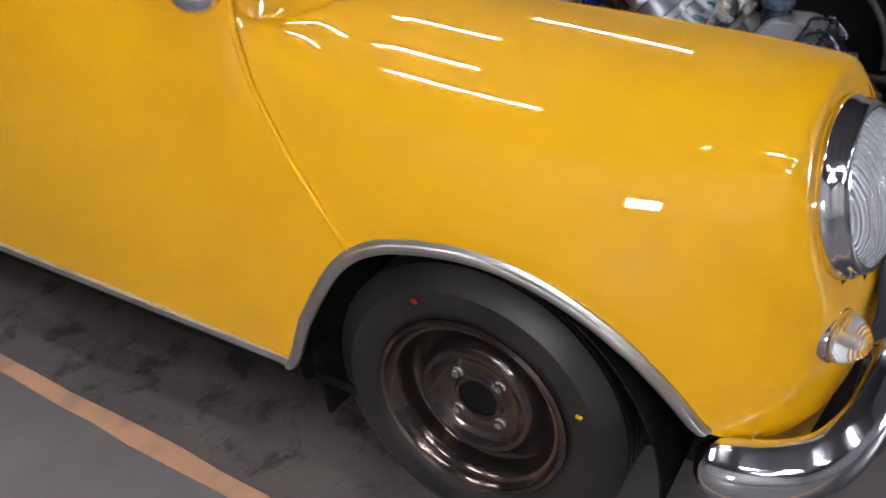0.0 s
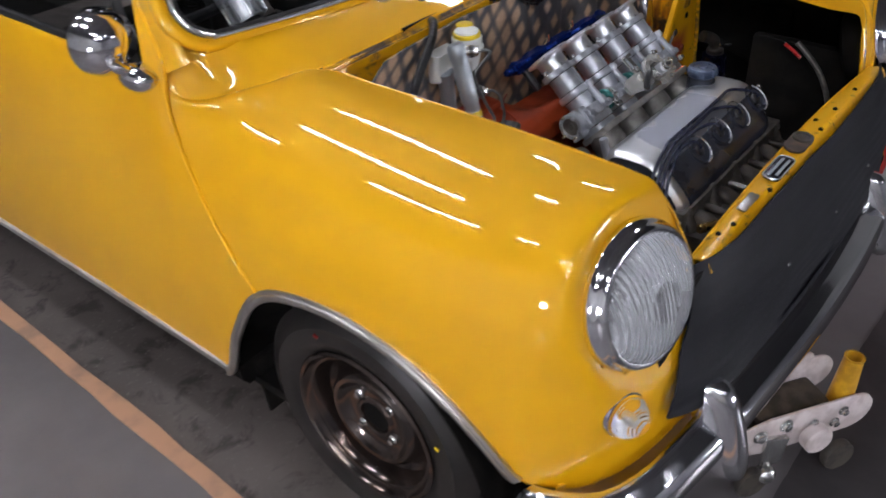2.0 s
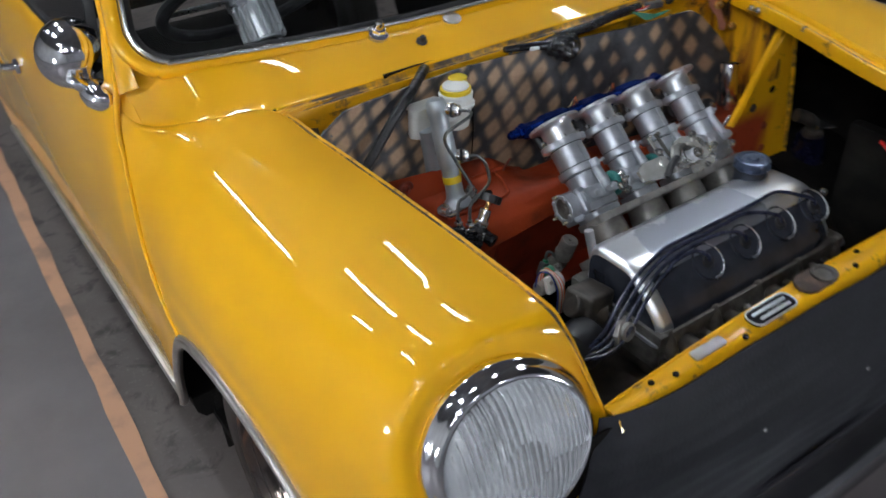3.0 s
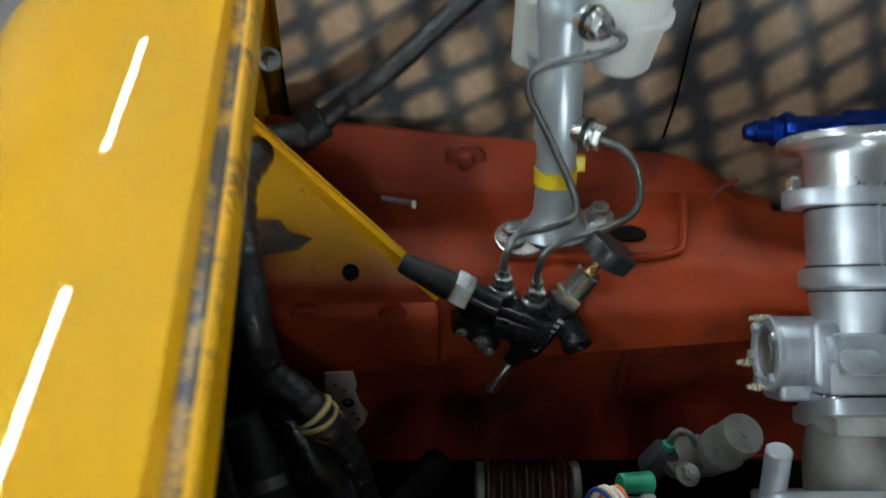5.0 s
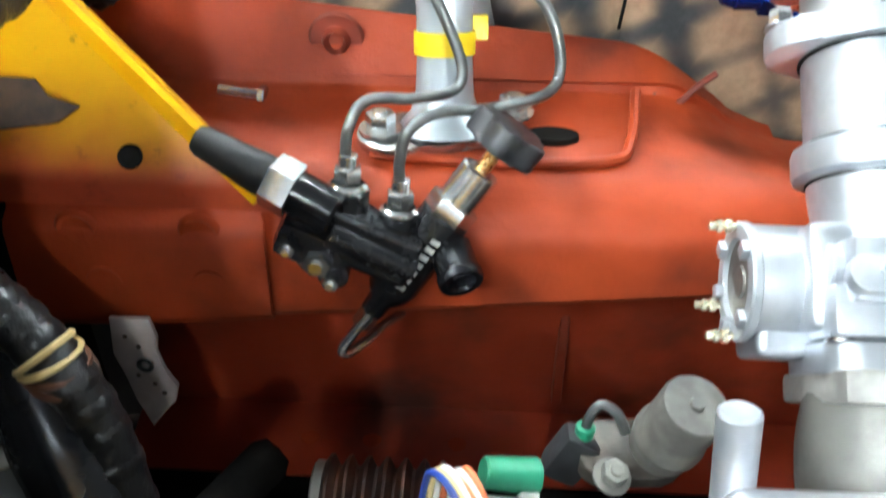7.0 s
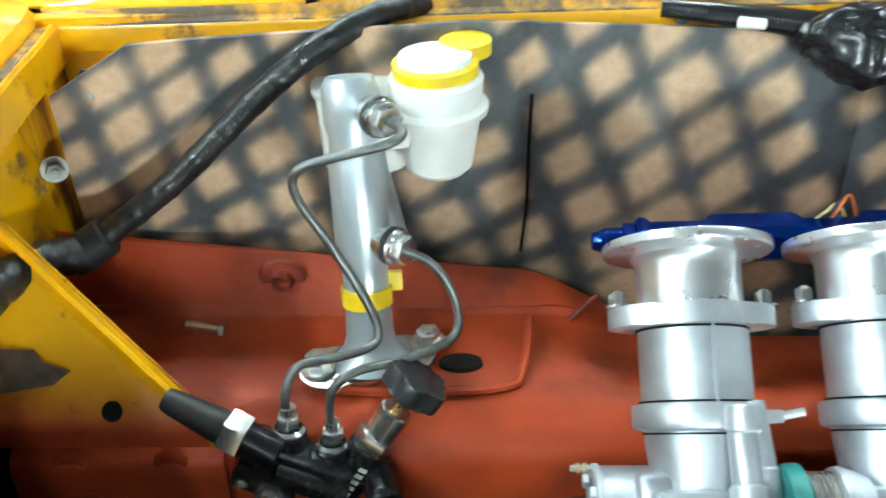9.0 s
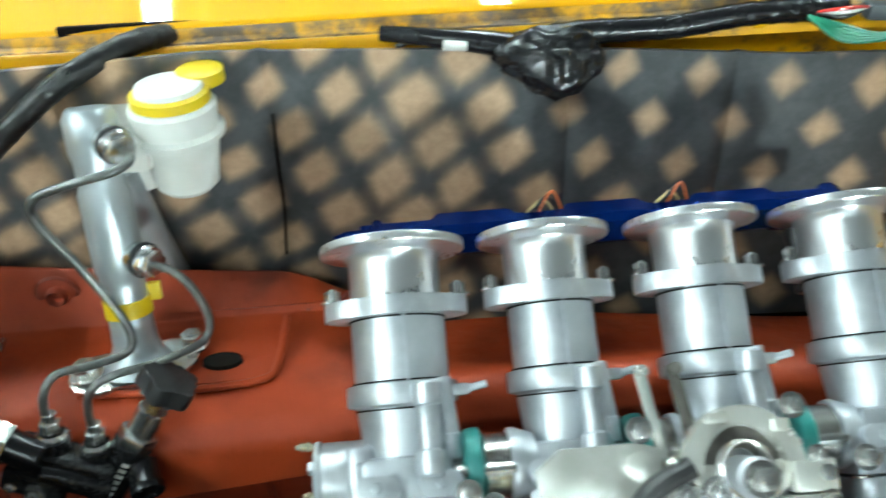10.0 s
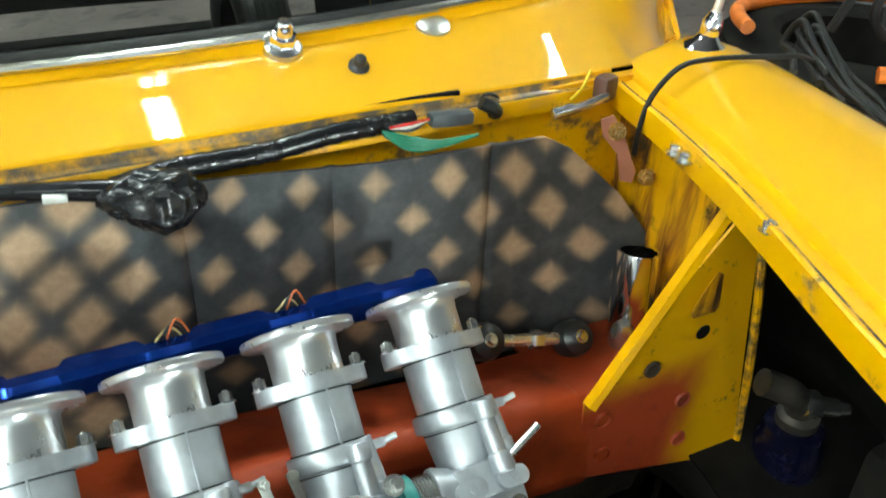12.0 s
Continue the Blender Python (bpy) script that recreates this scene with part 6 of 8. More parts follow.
# ---------- throttle bodies ----------
def throttle_body():
    """One intake: local z up the bore to the trumpet mouth at 0, local y to the rear-down side, x across."""
    bm = B()
    lathe(bm, [(0.026, -0.042), (0.0290, -0.042), (0.0290, -0.060), (0.0286, -0.086), (0, -0.086)], Matrix.Identity(4), 40)
    box(bm, pose(0.004, -0.0295, -0.062), 0.0018, 0.0016, 0.046, 0.0004)
    t = part("throttle_body", bm, ALLOY, None, "bright alloy throttle body with a polished intake trumpet")
    # one half of the barrel is a separate duller casting, proud by a hair
    bm = sheet(B(), lambda a, h: (0.0297 * math.cos(a), 0.0297 * math.sin(a), h), steps(-1.42, 1.0, 18), steps(-0.0805, -0.0425, 2))
    part("barrel_half", bm, MATT, t, "duller half of the barrel", 50, 0.0008, out=(1, -0.3, 0))
    bm = B()
    lathe(bm, [(0.0228, -0.10), (0.0228, -0.022), (0.0240, -0.011), (0.0280, -0.0046), (0.0336, -0.0014), (0.0434, 0.0), (0.0454, -0.0004), (0.0459, -0.0014), (0.0459, -0.0046), (0.0453, -0.0054), (0.0355, -0.0058), (0.0308, -0.0072), (0.0292, -0.0095), (0.0286, -0.0140), (0.0284, -0.0340)], Matrix.Identity(4), 56)
    part("trumpet", bm, POLISH, t, "polished flared trumpet", 30)
    for r, z in ((0.0302, -0.0446), (0.0302, -0.0798), (0.0288, -0.0948)):
        part("joint_line", lathe(B(), [(0.025, z - 0.0005), (r, z - 0.0005), (r, z + 0.0005), (0.025, z + 0.0005)], Matrix.Identity(4), 40), DARK, t, "dark joint between castings")
    bm = B()
    pts = []
    for k in range(40):
        a = 2 * math.pi * k / 40
        r = 0.0325 + 0.0125 * max(0, abs(math.cos(a)) - 0.72) / 0.28
        pts.append((r * math.cos(a) * 1.0, r * math.sin(a)))
    prism(bm, pts, 0.0105, pose(0, 0, -0.0435), 0.0012)
    part("clamp_ring", bm, ALLOY, t, "two-eared clamp ring")
    for s in (-1, 1):
        bolt("clamp_bolt", (0.0395 * s, -0.003, -0.0330), (0, 0, 1), 0.0050, 0.0065, STEEL, t)
    bm = B()
    lathe(bm, [(0.028, -0.080), (0.0335, -0.081), (0.0342, -0.083), (0.0342, -0.0905), (0.0335, -0.0925), (0.028, -0.094)], Matrix.Identity(4), 40)
    box(bm, pose(0.034, -0.012, -0.087), 0.014, 0.009, 0.0065, 0.002)
    rod(bm, (0.039, -0.014, -0.087), (0.051, -0.016, -0.085), 0.0022, seg=10)
    part("collar", bm, ALLOY, t, "stepped collar with a hose nipple")
    bm = B()
    lathe(bm, [(0.0285, -0.092), (0.0282, -0.098), (0.0240, -0.130), (0.0235, -0.150), (0, -0.150)], Matrix.Identity(4), 36)
    part("lower_barrel", bm, ALLOY, t)
    bm = B()
    rod(bm, (0.014, -0.0335, -0.082), (0.014, -0.0335, -0.0945), 0.0088, 0.0088, 16)
    rod(bm, (0.014, -0.030, -0.094), (0.014, -0.034, -0.120), 0.0075, 0.0075, 16)
    rod(bm, (0.014, -0.034, -0.118), (0.014, -0.036, -0.132), 0.0095, 0.0095, 16)
    part("injector_boss", bm, ALLOY, t, "cast injector boss")
    bm = B()
    rod(bm, (0.024, -0.022, -0.080), (0.026, -0.024, -0.112), 0.005, 0.006, 14)
    rod(bm, (0.026, -0.024, -0.110), (0.026, -0.0245, -0.124), 0.0072, 0.0072, 14)
    part("vacuum_boss", bm, ALLOY, t)
    bm = B()
    box(bm, pose(0.0, -0.020, -0.132), 0.052, 0.030, 0.024, 0.004)
    box(bm, pose(0.0, -0.004, -0.146), 0.062, 0.048, 0.020, 0.004)
    rod(bm, (-0.030, -0.018, -0.130), (0.030, -0.018, -0.130), 0.0085, seg=18)
    part("throttle_block", bm, ALLOY, t, "cast throttle shaft block")
    for s in (-1, 1):
        bm = B()
        prism(bm, round_poly(0.026, 0.013, 0.0062), 0.007, frame_of((0.018 * s, -0.036, -0.136), (0, -1, 0.2), (1, 0, 0)), 0.001)
        hexa(bm, frame_of((0.018 * s, -0.043, -0.1346), (0, -1, 0.2), (1, 0, 0)), 0.0032, 0.0025)
        part("stop_tab", bm, ALLOY, t)
    bm = B()
    prism(bm, round_poly(0.064, 0.058, 0.012), 0.011, pose(0, 0, -0.168), 0.0015)
    part("base_flange", bm, ALLOY, t, "flat base flange")
    for s in (-1, 1):
        bolt("flange_bolt", (0.026 * s, -0.022, -0.157), (0, 0, 1), 0.0045, 0.006, STEEL, t)
    return t


TX = (-0.088, 0.001, 0.090, 0.180)
mouth = [frame_of((x, 0.5385, 0.7545 + 0.002 * i), AX, (1, 0, 0)) @ Matrix.Diagonal((0.92, 0.92, 1, 1)) for i, x in enumerate(TX)]
first = throttle_body()
first.parent = engine
first.matrix_parent_inverse = world_of(engine).inverted()
first.matrix_basis = mouth[0]
for m in mouth[1:]:
    copy_thing(first, m)


def on_row(x, s, f):
    """A place beside the row of intakes: x across, s down the bores from the mouths, f towards the front."""
    return Vector((x, 0.5385, 0.7565)) - AX * s + FR * f


def intake_manifold():
    t = thing("intake_manifold", on_row(0.045, 0.20, 0), "cast alloy intake manifold between head and throttle bodies", "manifold")
    bm = B()
    box(bm, frame_of(on_row(0.046, 0.174, 0.0), AX, (1, 0, 0)), 0.325, 0.062, 0.012, 0.003)
    part("upper_plate", bm, CAST, t)
    # Pale castings given a darker alloy, a midway tone for their shade.
    for x in TX:
        bm = B()
        tube(bm, [on_row(x, 0.176, 0), on_row(x, 0.200, -0.002), on_row(x, 0.235, -0.006)], 0.029, 20, 4, taper=lambda k: 1 + 0.12 * math.sin(3.14 * k))
        part("runner", bm, GRIMY, t, "cast runner, toned down for the shade under the throttle bodies", 40)
    bm = B()
    box(bm, frame_of(on_row(0.046, 0.228, 0.0), AX, (1, 0, 0)), 0.38, 0.070, 0.014, 0.004)
    part("lower_plate", bm, CAST, t)


intake_manifold()


def position_sensor():
    """The throttle position sensor at the near end of the shaft."""
    t = thing("throttle_sensor", on_row(-0.13, 0.12, 0.02), "grey alloy throttle sensor housing with brass screws", "sensor")
    c = on_row(-0.124, 0.134, -0.012)
    m = frame_of(c, AX, (1, 0, 0))
    drum = frame_of(c, (-1, 0, 0), AX)
    bm = B()
    lathe(bm, [(0, -0.022), (0.0200, -0.022), (0.0226, -0.016), (0.0228, 0.010), (0.0220, 0.0135), (0, 0.0135)], drum, 44)
    box(bm, m @ Matrix.Translation((0.006, 0.004, -0.0215)), 0.034, 0.030, 0.016, 0.004, 3)
    box(bm, m @ Matrix.Translation((0.012, -0.004, 0.0)), 0.018, 0.046, 0.040, 0.005, 3)
    part("housing", bm, ALLOY, t, "smooth grey drum-shaped housing", 40)
    bm = B()
    lathe(bm, [(0.0130, 0.012), (0.0165, 0.0120), (0.0170, 0.0160), (0.0230, 0.0160), (0.0238, 0.0150), (0.0238, 0.0125), (0.0220, 0.0115)], drum, 44)
    part("end_ring", bm, MATT, t, "raised end ring")
    bm = B()
    lathe(bm, [(0, 0.0145), (0.0060, 0.0145), (0.0065, 0.0135), (0.0168, 0.0138)], drum, 32)
    part("end_cap", bm, GRIMY, t, "dark recessed end cap")
    for a in (40, 95, 150, 215, 300):
        bm = B()
        box(bm, drum @ Matrix.Rotation(radians(a), 4, "Z") @ Matrix.Translation((0.0192, 0, 0.0170)), 0.0060, 0.0055, 0.0036, 0.0008)
        part("ring_tooth", bm, ALLOY, t)
    for a in (-8, 172, 110):
        q = drum @ (Matrix.Rotation(radians(a), 4, "Z") @ Vector((0.0215, 0, 0.0160)))
        bm = B()
        rod(bm, q, q + Vector((-0.0105, 0, 0)), 0.0017, seg=12)
        rod(bm, q + Vector((-0.0018, 0, 0)), q + Vector((-0.0046, 0, 0)), 0.0030, seg=12)
        rod(bm, q + Vector((-0.0054, 0, 0)), q + Vector((-0.0078, 0, 0)), 0.0026, seg=8)
        part("screw", bm, PALEZINC, t, "pale brass screw")


position_sensor()


def linkage():
    t = thing("throttle_linkage", on_row(0.06, 0.13, 0.05), "bright throttle linkage with levers, quadrant and couplings", "linkage")
    for i in range(3):
        xm = (TX[i] + TX[i + 1]) / 2
        c = on_row(xm, 0.130, 0.018)
        x_on = along(c, c + Vector((1, 0, 0)))
        bm = lathe(B(), [(0, -0.015), (0.0165, -0.015), (0.0195, -0.0135), (0.0205, -0.010), (0.0205, -0.006), (0.0185, -0.0045), (0, -0.0045)], x_on, 32)
        part("coupling_ring", bm, TEAL, t, "teal coupling ring", 40)
        prof = []
        for k in range(6):
            h = -0.004 + 0.0024 * k
            prof += [(0.0145, h), (0.0168, h + 0.0006), (0.0168, h + 0.0014), (0.0145, h + 0.0020)]
        part("coupling_spring", lathe(B(), [(0, -0.004)] + prof + [(0, 0.011)], x_on, 28), STEEL, t, "fine ribbed steel spring", 20)
        part("coupling_boss", lathe(B(), [(0, 0.010), (0.0185, 0.010), (0.0190, 0.013), (0.0150, 0.024), (0, 0.024)], x_on, 28), ALLOY, t, "tapered alloy boss")
        bm = B()
        rod(bm, c + Vector((-0.024, 0, 0)), c + Vector((0.024, 0, 0)), 0.006, seg=14)
        rod(bm, c + Vector((-0.02, -0.012, 0.01)), c + Vector((0.012, -0.012, 0.01)), 0.0035, seg=10)
        part("shaft", bm, STEEL, t)
    # two upright levers between the second and third intakes
    for x, mt in ((0.042, PLATED), (0.060, GRIMY)):
        bm = B()
        up = AX + Vector((-0.16, 0, 0))
        box(bm, frame_of(on_row(x, 0.110, 0.036), up, (1, 0, 0)), 0.0065, 0.003, 0.050, 0.001)
        c = on_row(x - 0.0035, 0.088, 0.038)
        rod(bm, c, c + FR * 0.006, 0.0034, seg=12)
        part("lever", bm, mt, t, "flat throttle lever")
    # the cable quadrant in front of the third intake
    c = on_row(0.080, 0.141, 0.050)
    m = frame_of(c, FR, (1, 0, 0))
    bm = B()
    sector = lambda r0, r1, a0, a1: [(r1 * math.cos(radians(a)), r1 * math.sin(radians(a))) for a in range(a0, a1 + 1, 8)] + [(r0 * math.cos(radians(a)), r0 * math.sin(radians(a))) for a in range(a1, a0 - 1, -8)]
    prism(bm, sector(0.0215, 0.0315, -10, 182), 0.003, m, 0)
    prism(bm, sector(0.0220, 0.0295, -10, 182), 0.004, m @ Matrix.Translation((0, 0, 0.003)), 0)
    prism(bm, sector(0.0215, 0.0315, -10, 182), 0.002, m @ Matrix.Translation((0, 0, 0.007)), 0)
    prism(bm, [(-0.028, -0.004), (-0.010, -0.018), (0.012, -0.018), (0.029, -0.005), (0.020, 0.003), (-0.020, 0.003)], 0.006, m, 0.0006)
    quad = part("quadrant", bm, PLATED, t, "bright nickel-plated cable quadrant")
    bm = B()
    prism(bm, sector(0.0100, 0.0212, 4, 172), 0.002, m @ Matrix.Translation((0, 0, -0.001)), 0)
    part("quadrant_web", bm, GRIMY, quad, "dark recessed web")
    part("return_spring", tube(B(), [m @ Vector((0.0135 * math.cos(a), 0.0135 * math.sin(a), 0.002 + 0.0011 * a)) for a in steps(0, 12.5, 60)], 0.0011, 6, 1), STEEL, quad, "coiled return spring")
    bm = B()
    lathe(bm, [(0, 0), (0.0105, 0), (0.0105, 0.022), (0.0085, 0.024), (0.0085, 0.026), (0, 0.026)], m @ Matrix.Translation((0, -0.004, 0)), 24)
    part("spindle", bm, ALLOY, quad, "round alloy spindle")
    for x, y, z, sx, sy, sz in ((0.034, -0.006, 0.006, 0.022, 0.016, 0.012), (0.030, -0.022, 0.002, 0.030, 0.014, 0.010), (-0.032, -0.012, 0.005, 0.016, 0.012, 0.010), (0.006, -0.026, 0.004, 0.014, 0.012, 0.012), (0.020, 0.020, 0.010, 0.009, 0.007, 0.006), (-0.012, 0.026, 0.010, 0.012, 0.006, 0.005)):
        part("quadrant_block", box(B(), m @ Matrix.Translation((x, y, z)), sx, sy, sz, 0.002), PLATED, quad)
    bolt("quadrant_nut", m @ Vector((0, -0.004, 0.026)), FR, 0.0062, 0.006, STEEL, quad)
    for x, y in ((0.036, 0.004), (-0.033, -0.010), (0.022, -0.026), (0.040, -0.018)):
        bolt("quadrant_bolt", m @ Vector((x, y, 0.011)), FR, 0.0035, 0.004, STEEL, quad)
    # arm plate in front of the second intake
    c = on_row(0.005, 0.140, 0.046)
    m = frame_of(c, FR, (1, 0, 0))
    bm = B()
    prism(bm, [(-0.028, -0.012), (0.020, -0.020), (0.034, -0.004), (0.036, 0.012), (0.024, 0.016), (-0.016, 0.016), (-0.030, 0.006)], 0.007, m, 0.0015)
    lathe(bm, [(0, 0.006), (0.008, 0.006), (0.008, 0.011), (0.004, 0.012), (0, 0.012)], m @ Matrix.Translation((0.024, 0.004, 0)), 18)
    part("arm_plate", bm, PLATED, t, "bright arm plate")
    part("black_link", tube(B(), [on_row(0.020, 0.160, 0.055), on_row(0.034, 0.146, 0.060), on_row(0.052, 0.138, 0.060)], 0.006, 10, 5), BLACK, t)
    bm = B()
    rod(bm, on_row(0.194, 0.124, 0.026), on_row(0.226, 0.106, 0.033), 0.0028, seg=10)
    part("link_rod", bm, STEEL, t)
    for x, s, f in ((-0.058, 0.142, 0.040), (-0.045, 0.150, 0.034), (0.030, 0.118, 0.052), (0.064, 0.150, 0.058), (0.112, 0.112, 0.050), (0.120, 0.146, 0.056), (0.150, 0.142, 0.044), (0.192, 0.150, 0.040)):
        bolt("link_bolt", on_row(x, s, f), FR, 0.0048, 0.006, STEEL, t)


linkage()


def fuel_rail():
    """Blue rail behind the trumpets, scalloped along its edge."""
    t = thing("fuel_rail", (0.03, 0.605, 0.712), "blue anodised fuel rail behind the intake trumpets", "fuel rail")
    x0, x1 = -0.100, 0.224
    n = 120
    bm = B()
    rings = []
    for i in range(n + 1):
        x = x0 + (x1 - x0) * i / n
        sc = 0.0
        for tx in TX:
            d = abs(x - (tx + 0.012))
            if d < 0.020:
                sc = max(sc, 0.0045 * min(1, (0.020 - d) / 0.004))
        e = min(1.0, min(x - x0, x1 - x) / 0.004)
        w, h = (0.0125 - sc) * (0.82 + 0.18 * e), 0.0125 * (0.82 + 0.18 * e)
        c = Vector((x, 0.603, 0.716 + 0.010 * (x - x0)))
        ring = []
        for a, b in ((-1, -0.6), (-0.6, -1), (0.6, -1), (1, -0.6), (1, 0.6), (0.6, 1), (-0.6, 1), (-1, 0.6)):
            ring.append(bm.verts.new(c + Vector((0, a * w - sc, b * h))))
        rings.append(ring)
    for A, Z in zip(rings, rings[1:]):
        for k in range(8):
            bm.faces.new((A[k], A[(k + 1) % 8], Z[(k + 1) % 8], Z[k]))
    bm.faces.new(rings[0][::-1])
    bm.faces.new(rings[-1])
    part("rail", bm, BLUE, t, "scalloped blue rail", 25)
    bm = B()
    rod(bm, (x0 - 0.020, 0.603, 0.7155), (x0, 0.603, 0.716), 0.008, 0.008, 18)
    hexa(bm, along((x0 - 0.008, 0.603, 0.7158), (x0 + 1, 0.603, 0.7158)), 0.0105, 0.008)
    rod(bm, (x0 - 0.026, 0.603, 0.7155), (x0 - 0.020, 0.603, 0.7155), 0.0055, 0.007, 14)
    part("end_fitting", bm, BLUE, t, "blue hose end fitting")
    for tx in TX:
        bm = B()
        rod(bm, (tx + 0.012, 0.594, 0.706), (tx + 0.012, 0.560, 0.676), 0.008, 0.007, 14)
        part("injector", bm, BLACK, t, "black fuel injector")
    for bx in (0.030, 0.118):
        for k, mt in enumerate((WIRE_Y, BLACK, BLACK, WIRE_O)):
            d = 0.002 * k
            part("injector_wire", tube(B(), [(bx + d, 0.600, 0.700), (bx - 0.006 + d, 0.608, 0.725), (bx - 0.014 + d, 0.606, 0.737 + 0.002 * k), (bx - 0.022 + d, 0.600, 0.736), (bx - 0.026 + d * 1.5, 0.604, 0.728)], 0.0009, 6, 5), mt, t)


fuel_rail()


# ---------- brake cylinders, pipes and valve ----------
def master_cylinder():
    t = thing("brake_master_cylinder", (-0.26, 0.562, 0.656), "grey brake master cylinder with white reservoir and yellow caps", "master cylinder")
    a, b = Vector((-0.260, 0.564, 0.656)), Vector((-0.264, 0.611, 0.824))
    m = along(a, b)
    bm = B()
    lathe(bm, [(0.025, 0.0), (0.022, 0.005), (0.0172, 0.010), (0.0145, 0.018), (0.0136, 0.036), (0.0136, 0.060), (0.0144, 0.066), (0.0160, 0.070), (0.0160, 0.120), (0.0146, 0.124), (0.0146, 0.140), (0.0162, 0.146), (0.0162, 0.166), (0.013, 0.172), (0, 0.173)], m, 36)
    part("cylinder", bm, GREYT, t, "pale grey cast cylinder", 40)
    bm = B()
    lathe(bm, [(0.0134, 0.038), (0.0150, 0.038), (0.0150, 0.049), (0.0134, 0.049)], m, 32)
    box(bm, m @ Matrix.Translation((-0.0155, -0.004, 0.050)), 0.012, 0.005, 0.012, 0.001)
    part("band", bm, YELP, t, "yellow plastic band")
    bm = B()
    pts = []
    for k in range(36):
        q = 2 * math.pi * k / 36
        r = 0.020 + 0.022 * max(0, abs(math.cos(q)) - 0.5) / 0.5
        pts.append((r * math.cos(q), r * math.sin(q) * 0.9))
    prism(bm, pts, 0.005, frame_of(a + Vector((-0.002, -0.004, -0.0005)), (0, -0.05, 1), (1, 0.25, 0)), 0.001)
    part("foot", bm, STEEL, t, "bright two-bolt foot")
    bolt("foot_nut", (-0.291, 0.553, 0.661), (0, 0, 1), 0.0075, 0.008, STEEL, t)
    bolt("foot_nut", (-0.226, 0.575, 0.661), (0, 0, 1), 0.0075, 0.008, STEEL, t)
    # outlets for the two pipes
    for c, d in (((-0.248, 0.578, 0.733), (1, -0.75, 0.05)), ((-0.250, 0.594, 0.806), (0.7, -1.0, 0.1))):
        c = Vector(c)
        d = Vector(d).normalized()
        bm = B()
        rod(bm, c - d * 0.010, c + d * 0.010, 0.0105, seg=18)
        hexa(bm, along(c + d * 0.008, c + d), 0.0085, 0.010)
        rod(bm, c + d * 0.010, c + d * 0.013, 0.010, seg=18)
        part("outlet", bm, STEEL, t, "steel pipe union")
        bm = B()
        lathe(bm, [(0.009, 0), (0.0115, 0.001), (0.0115, 0.004), (0.009, 0.005)], along(c + d * 0.004, c + d), 18)
        part("washer", bm, BLACK, t)
    # reservoir beside it
    rb = Vector((-0.217, 0.622, 0.757))
    bm = B()
    lathe(bm, [(0, 0), (0.016, 0.0), (0.0200, 0.004), (0.0255, 0.036), (0.0296, 0.038), (0.0300, 0.042), (0.0262, 0.044), (0.0272, 0.058), (0.0256, 0.0605), (0.020, 0.062), (0, 0.062)], pose(*rb), 40)
    part("reservoir", bm, WHITEP, t, "white translucent plastic reservoir")
    bm = B()
    lathe(bm, [(0.0215, 0.060), (0.0245, 0.061), (0.0245, 0.067), (0.021, 0.0685)], pose(*rb), 32)
    cap = part("cap", bm, YELP, t, "yellow cap with a white top")
    bm = B()
    lathe(bm, [(0.0215, 0.067), (0.0205, 0.0715), (0.010, 0.073), (0, 0.073)], pose(*rb), 32)
    part("cap_top", bm, WHITEP, cap)
    bm = B()
    box(bm, pose(-0.246, 0.610, 0.792), 0.03, 0.026, 0.022, 0.006)
    part("reservoir_neck", bm, WHITEP, t)
    bm = B()
    lathe(bm, [(0.013, 0), (0.0150, 0.001), (0.0150, 0.009), (0.013, 0.010), (0, 0.010)], pose(-0.200, 0.640, 0.821), 28)
    part("rear_cap", bm, YELP, t, "second yellow cap")

    # the second cylinder close behind
    t2 = thing("clutch_master_cylinder", (-0.290, 0.615, 0.66), "grey clutch cylinder with a white plastic pot, behind the brake cylinder", "master cylinder")
    bm = B()
    lathe(bm, [(0.015, 0), (0.014, 0.03), (0.014, 0.07), (0.016, 0.095), (0, 0.096)], along((-0.250, 0.640, 0.672), (-0.266, 0.634, 0.766)), 28)
    part("cylinder", bm, GREYT, t2, "pale grey cylinder")
    bm = B()
    prism(bm, round_poly(0.058, 0.028, 0.012), 0.004, pose(-0.264, 0.646, 0.799) @ Matrix.Rotation(radians(14), 4, "X"), 0.001)
    prism(bm, round_poly(0.052, 0.026, 0.011), 0.052, pose(-0.264, 0.646, 0.749) @ Matrix.Rotation(radians(4), 4, "X"), 0.004)
    part("pot", bm, WHITEP, t2, "white plastic fluid pot")
    bm = B()
    tube(bm, [(-0.272, 0.600, 0.755), (-0.266, 0.592, 0.752), (-0.268, 0.590, 0.742), (-0.276, 0.596, 0.740)], 0.0028, 8, 5)
    part("clip", bm, BLACK, t2)


master_cylinder()


def pipe(name, pts, r, material, label):
    part(name, tube(B(), pts, r, 12, 8), material, None, label, category="pipe")


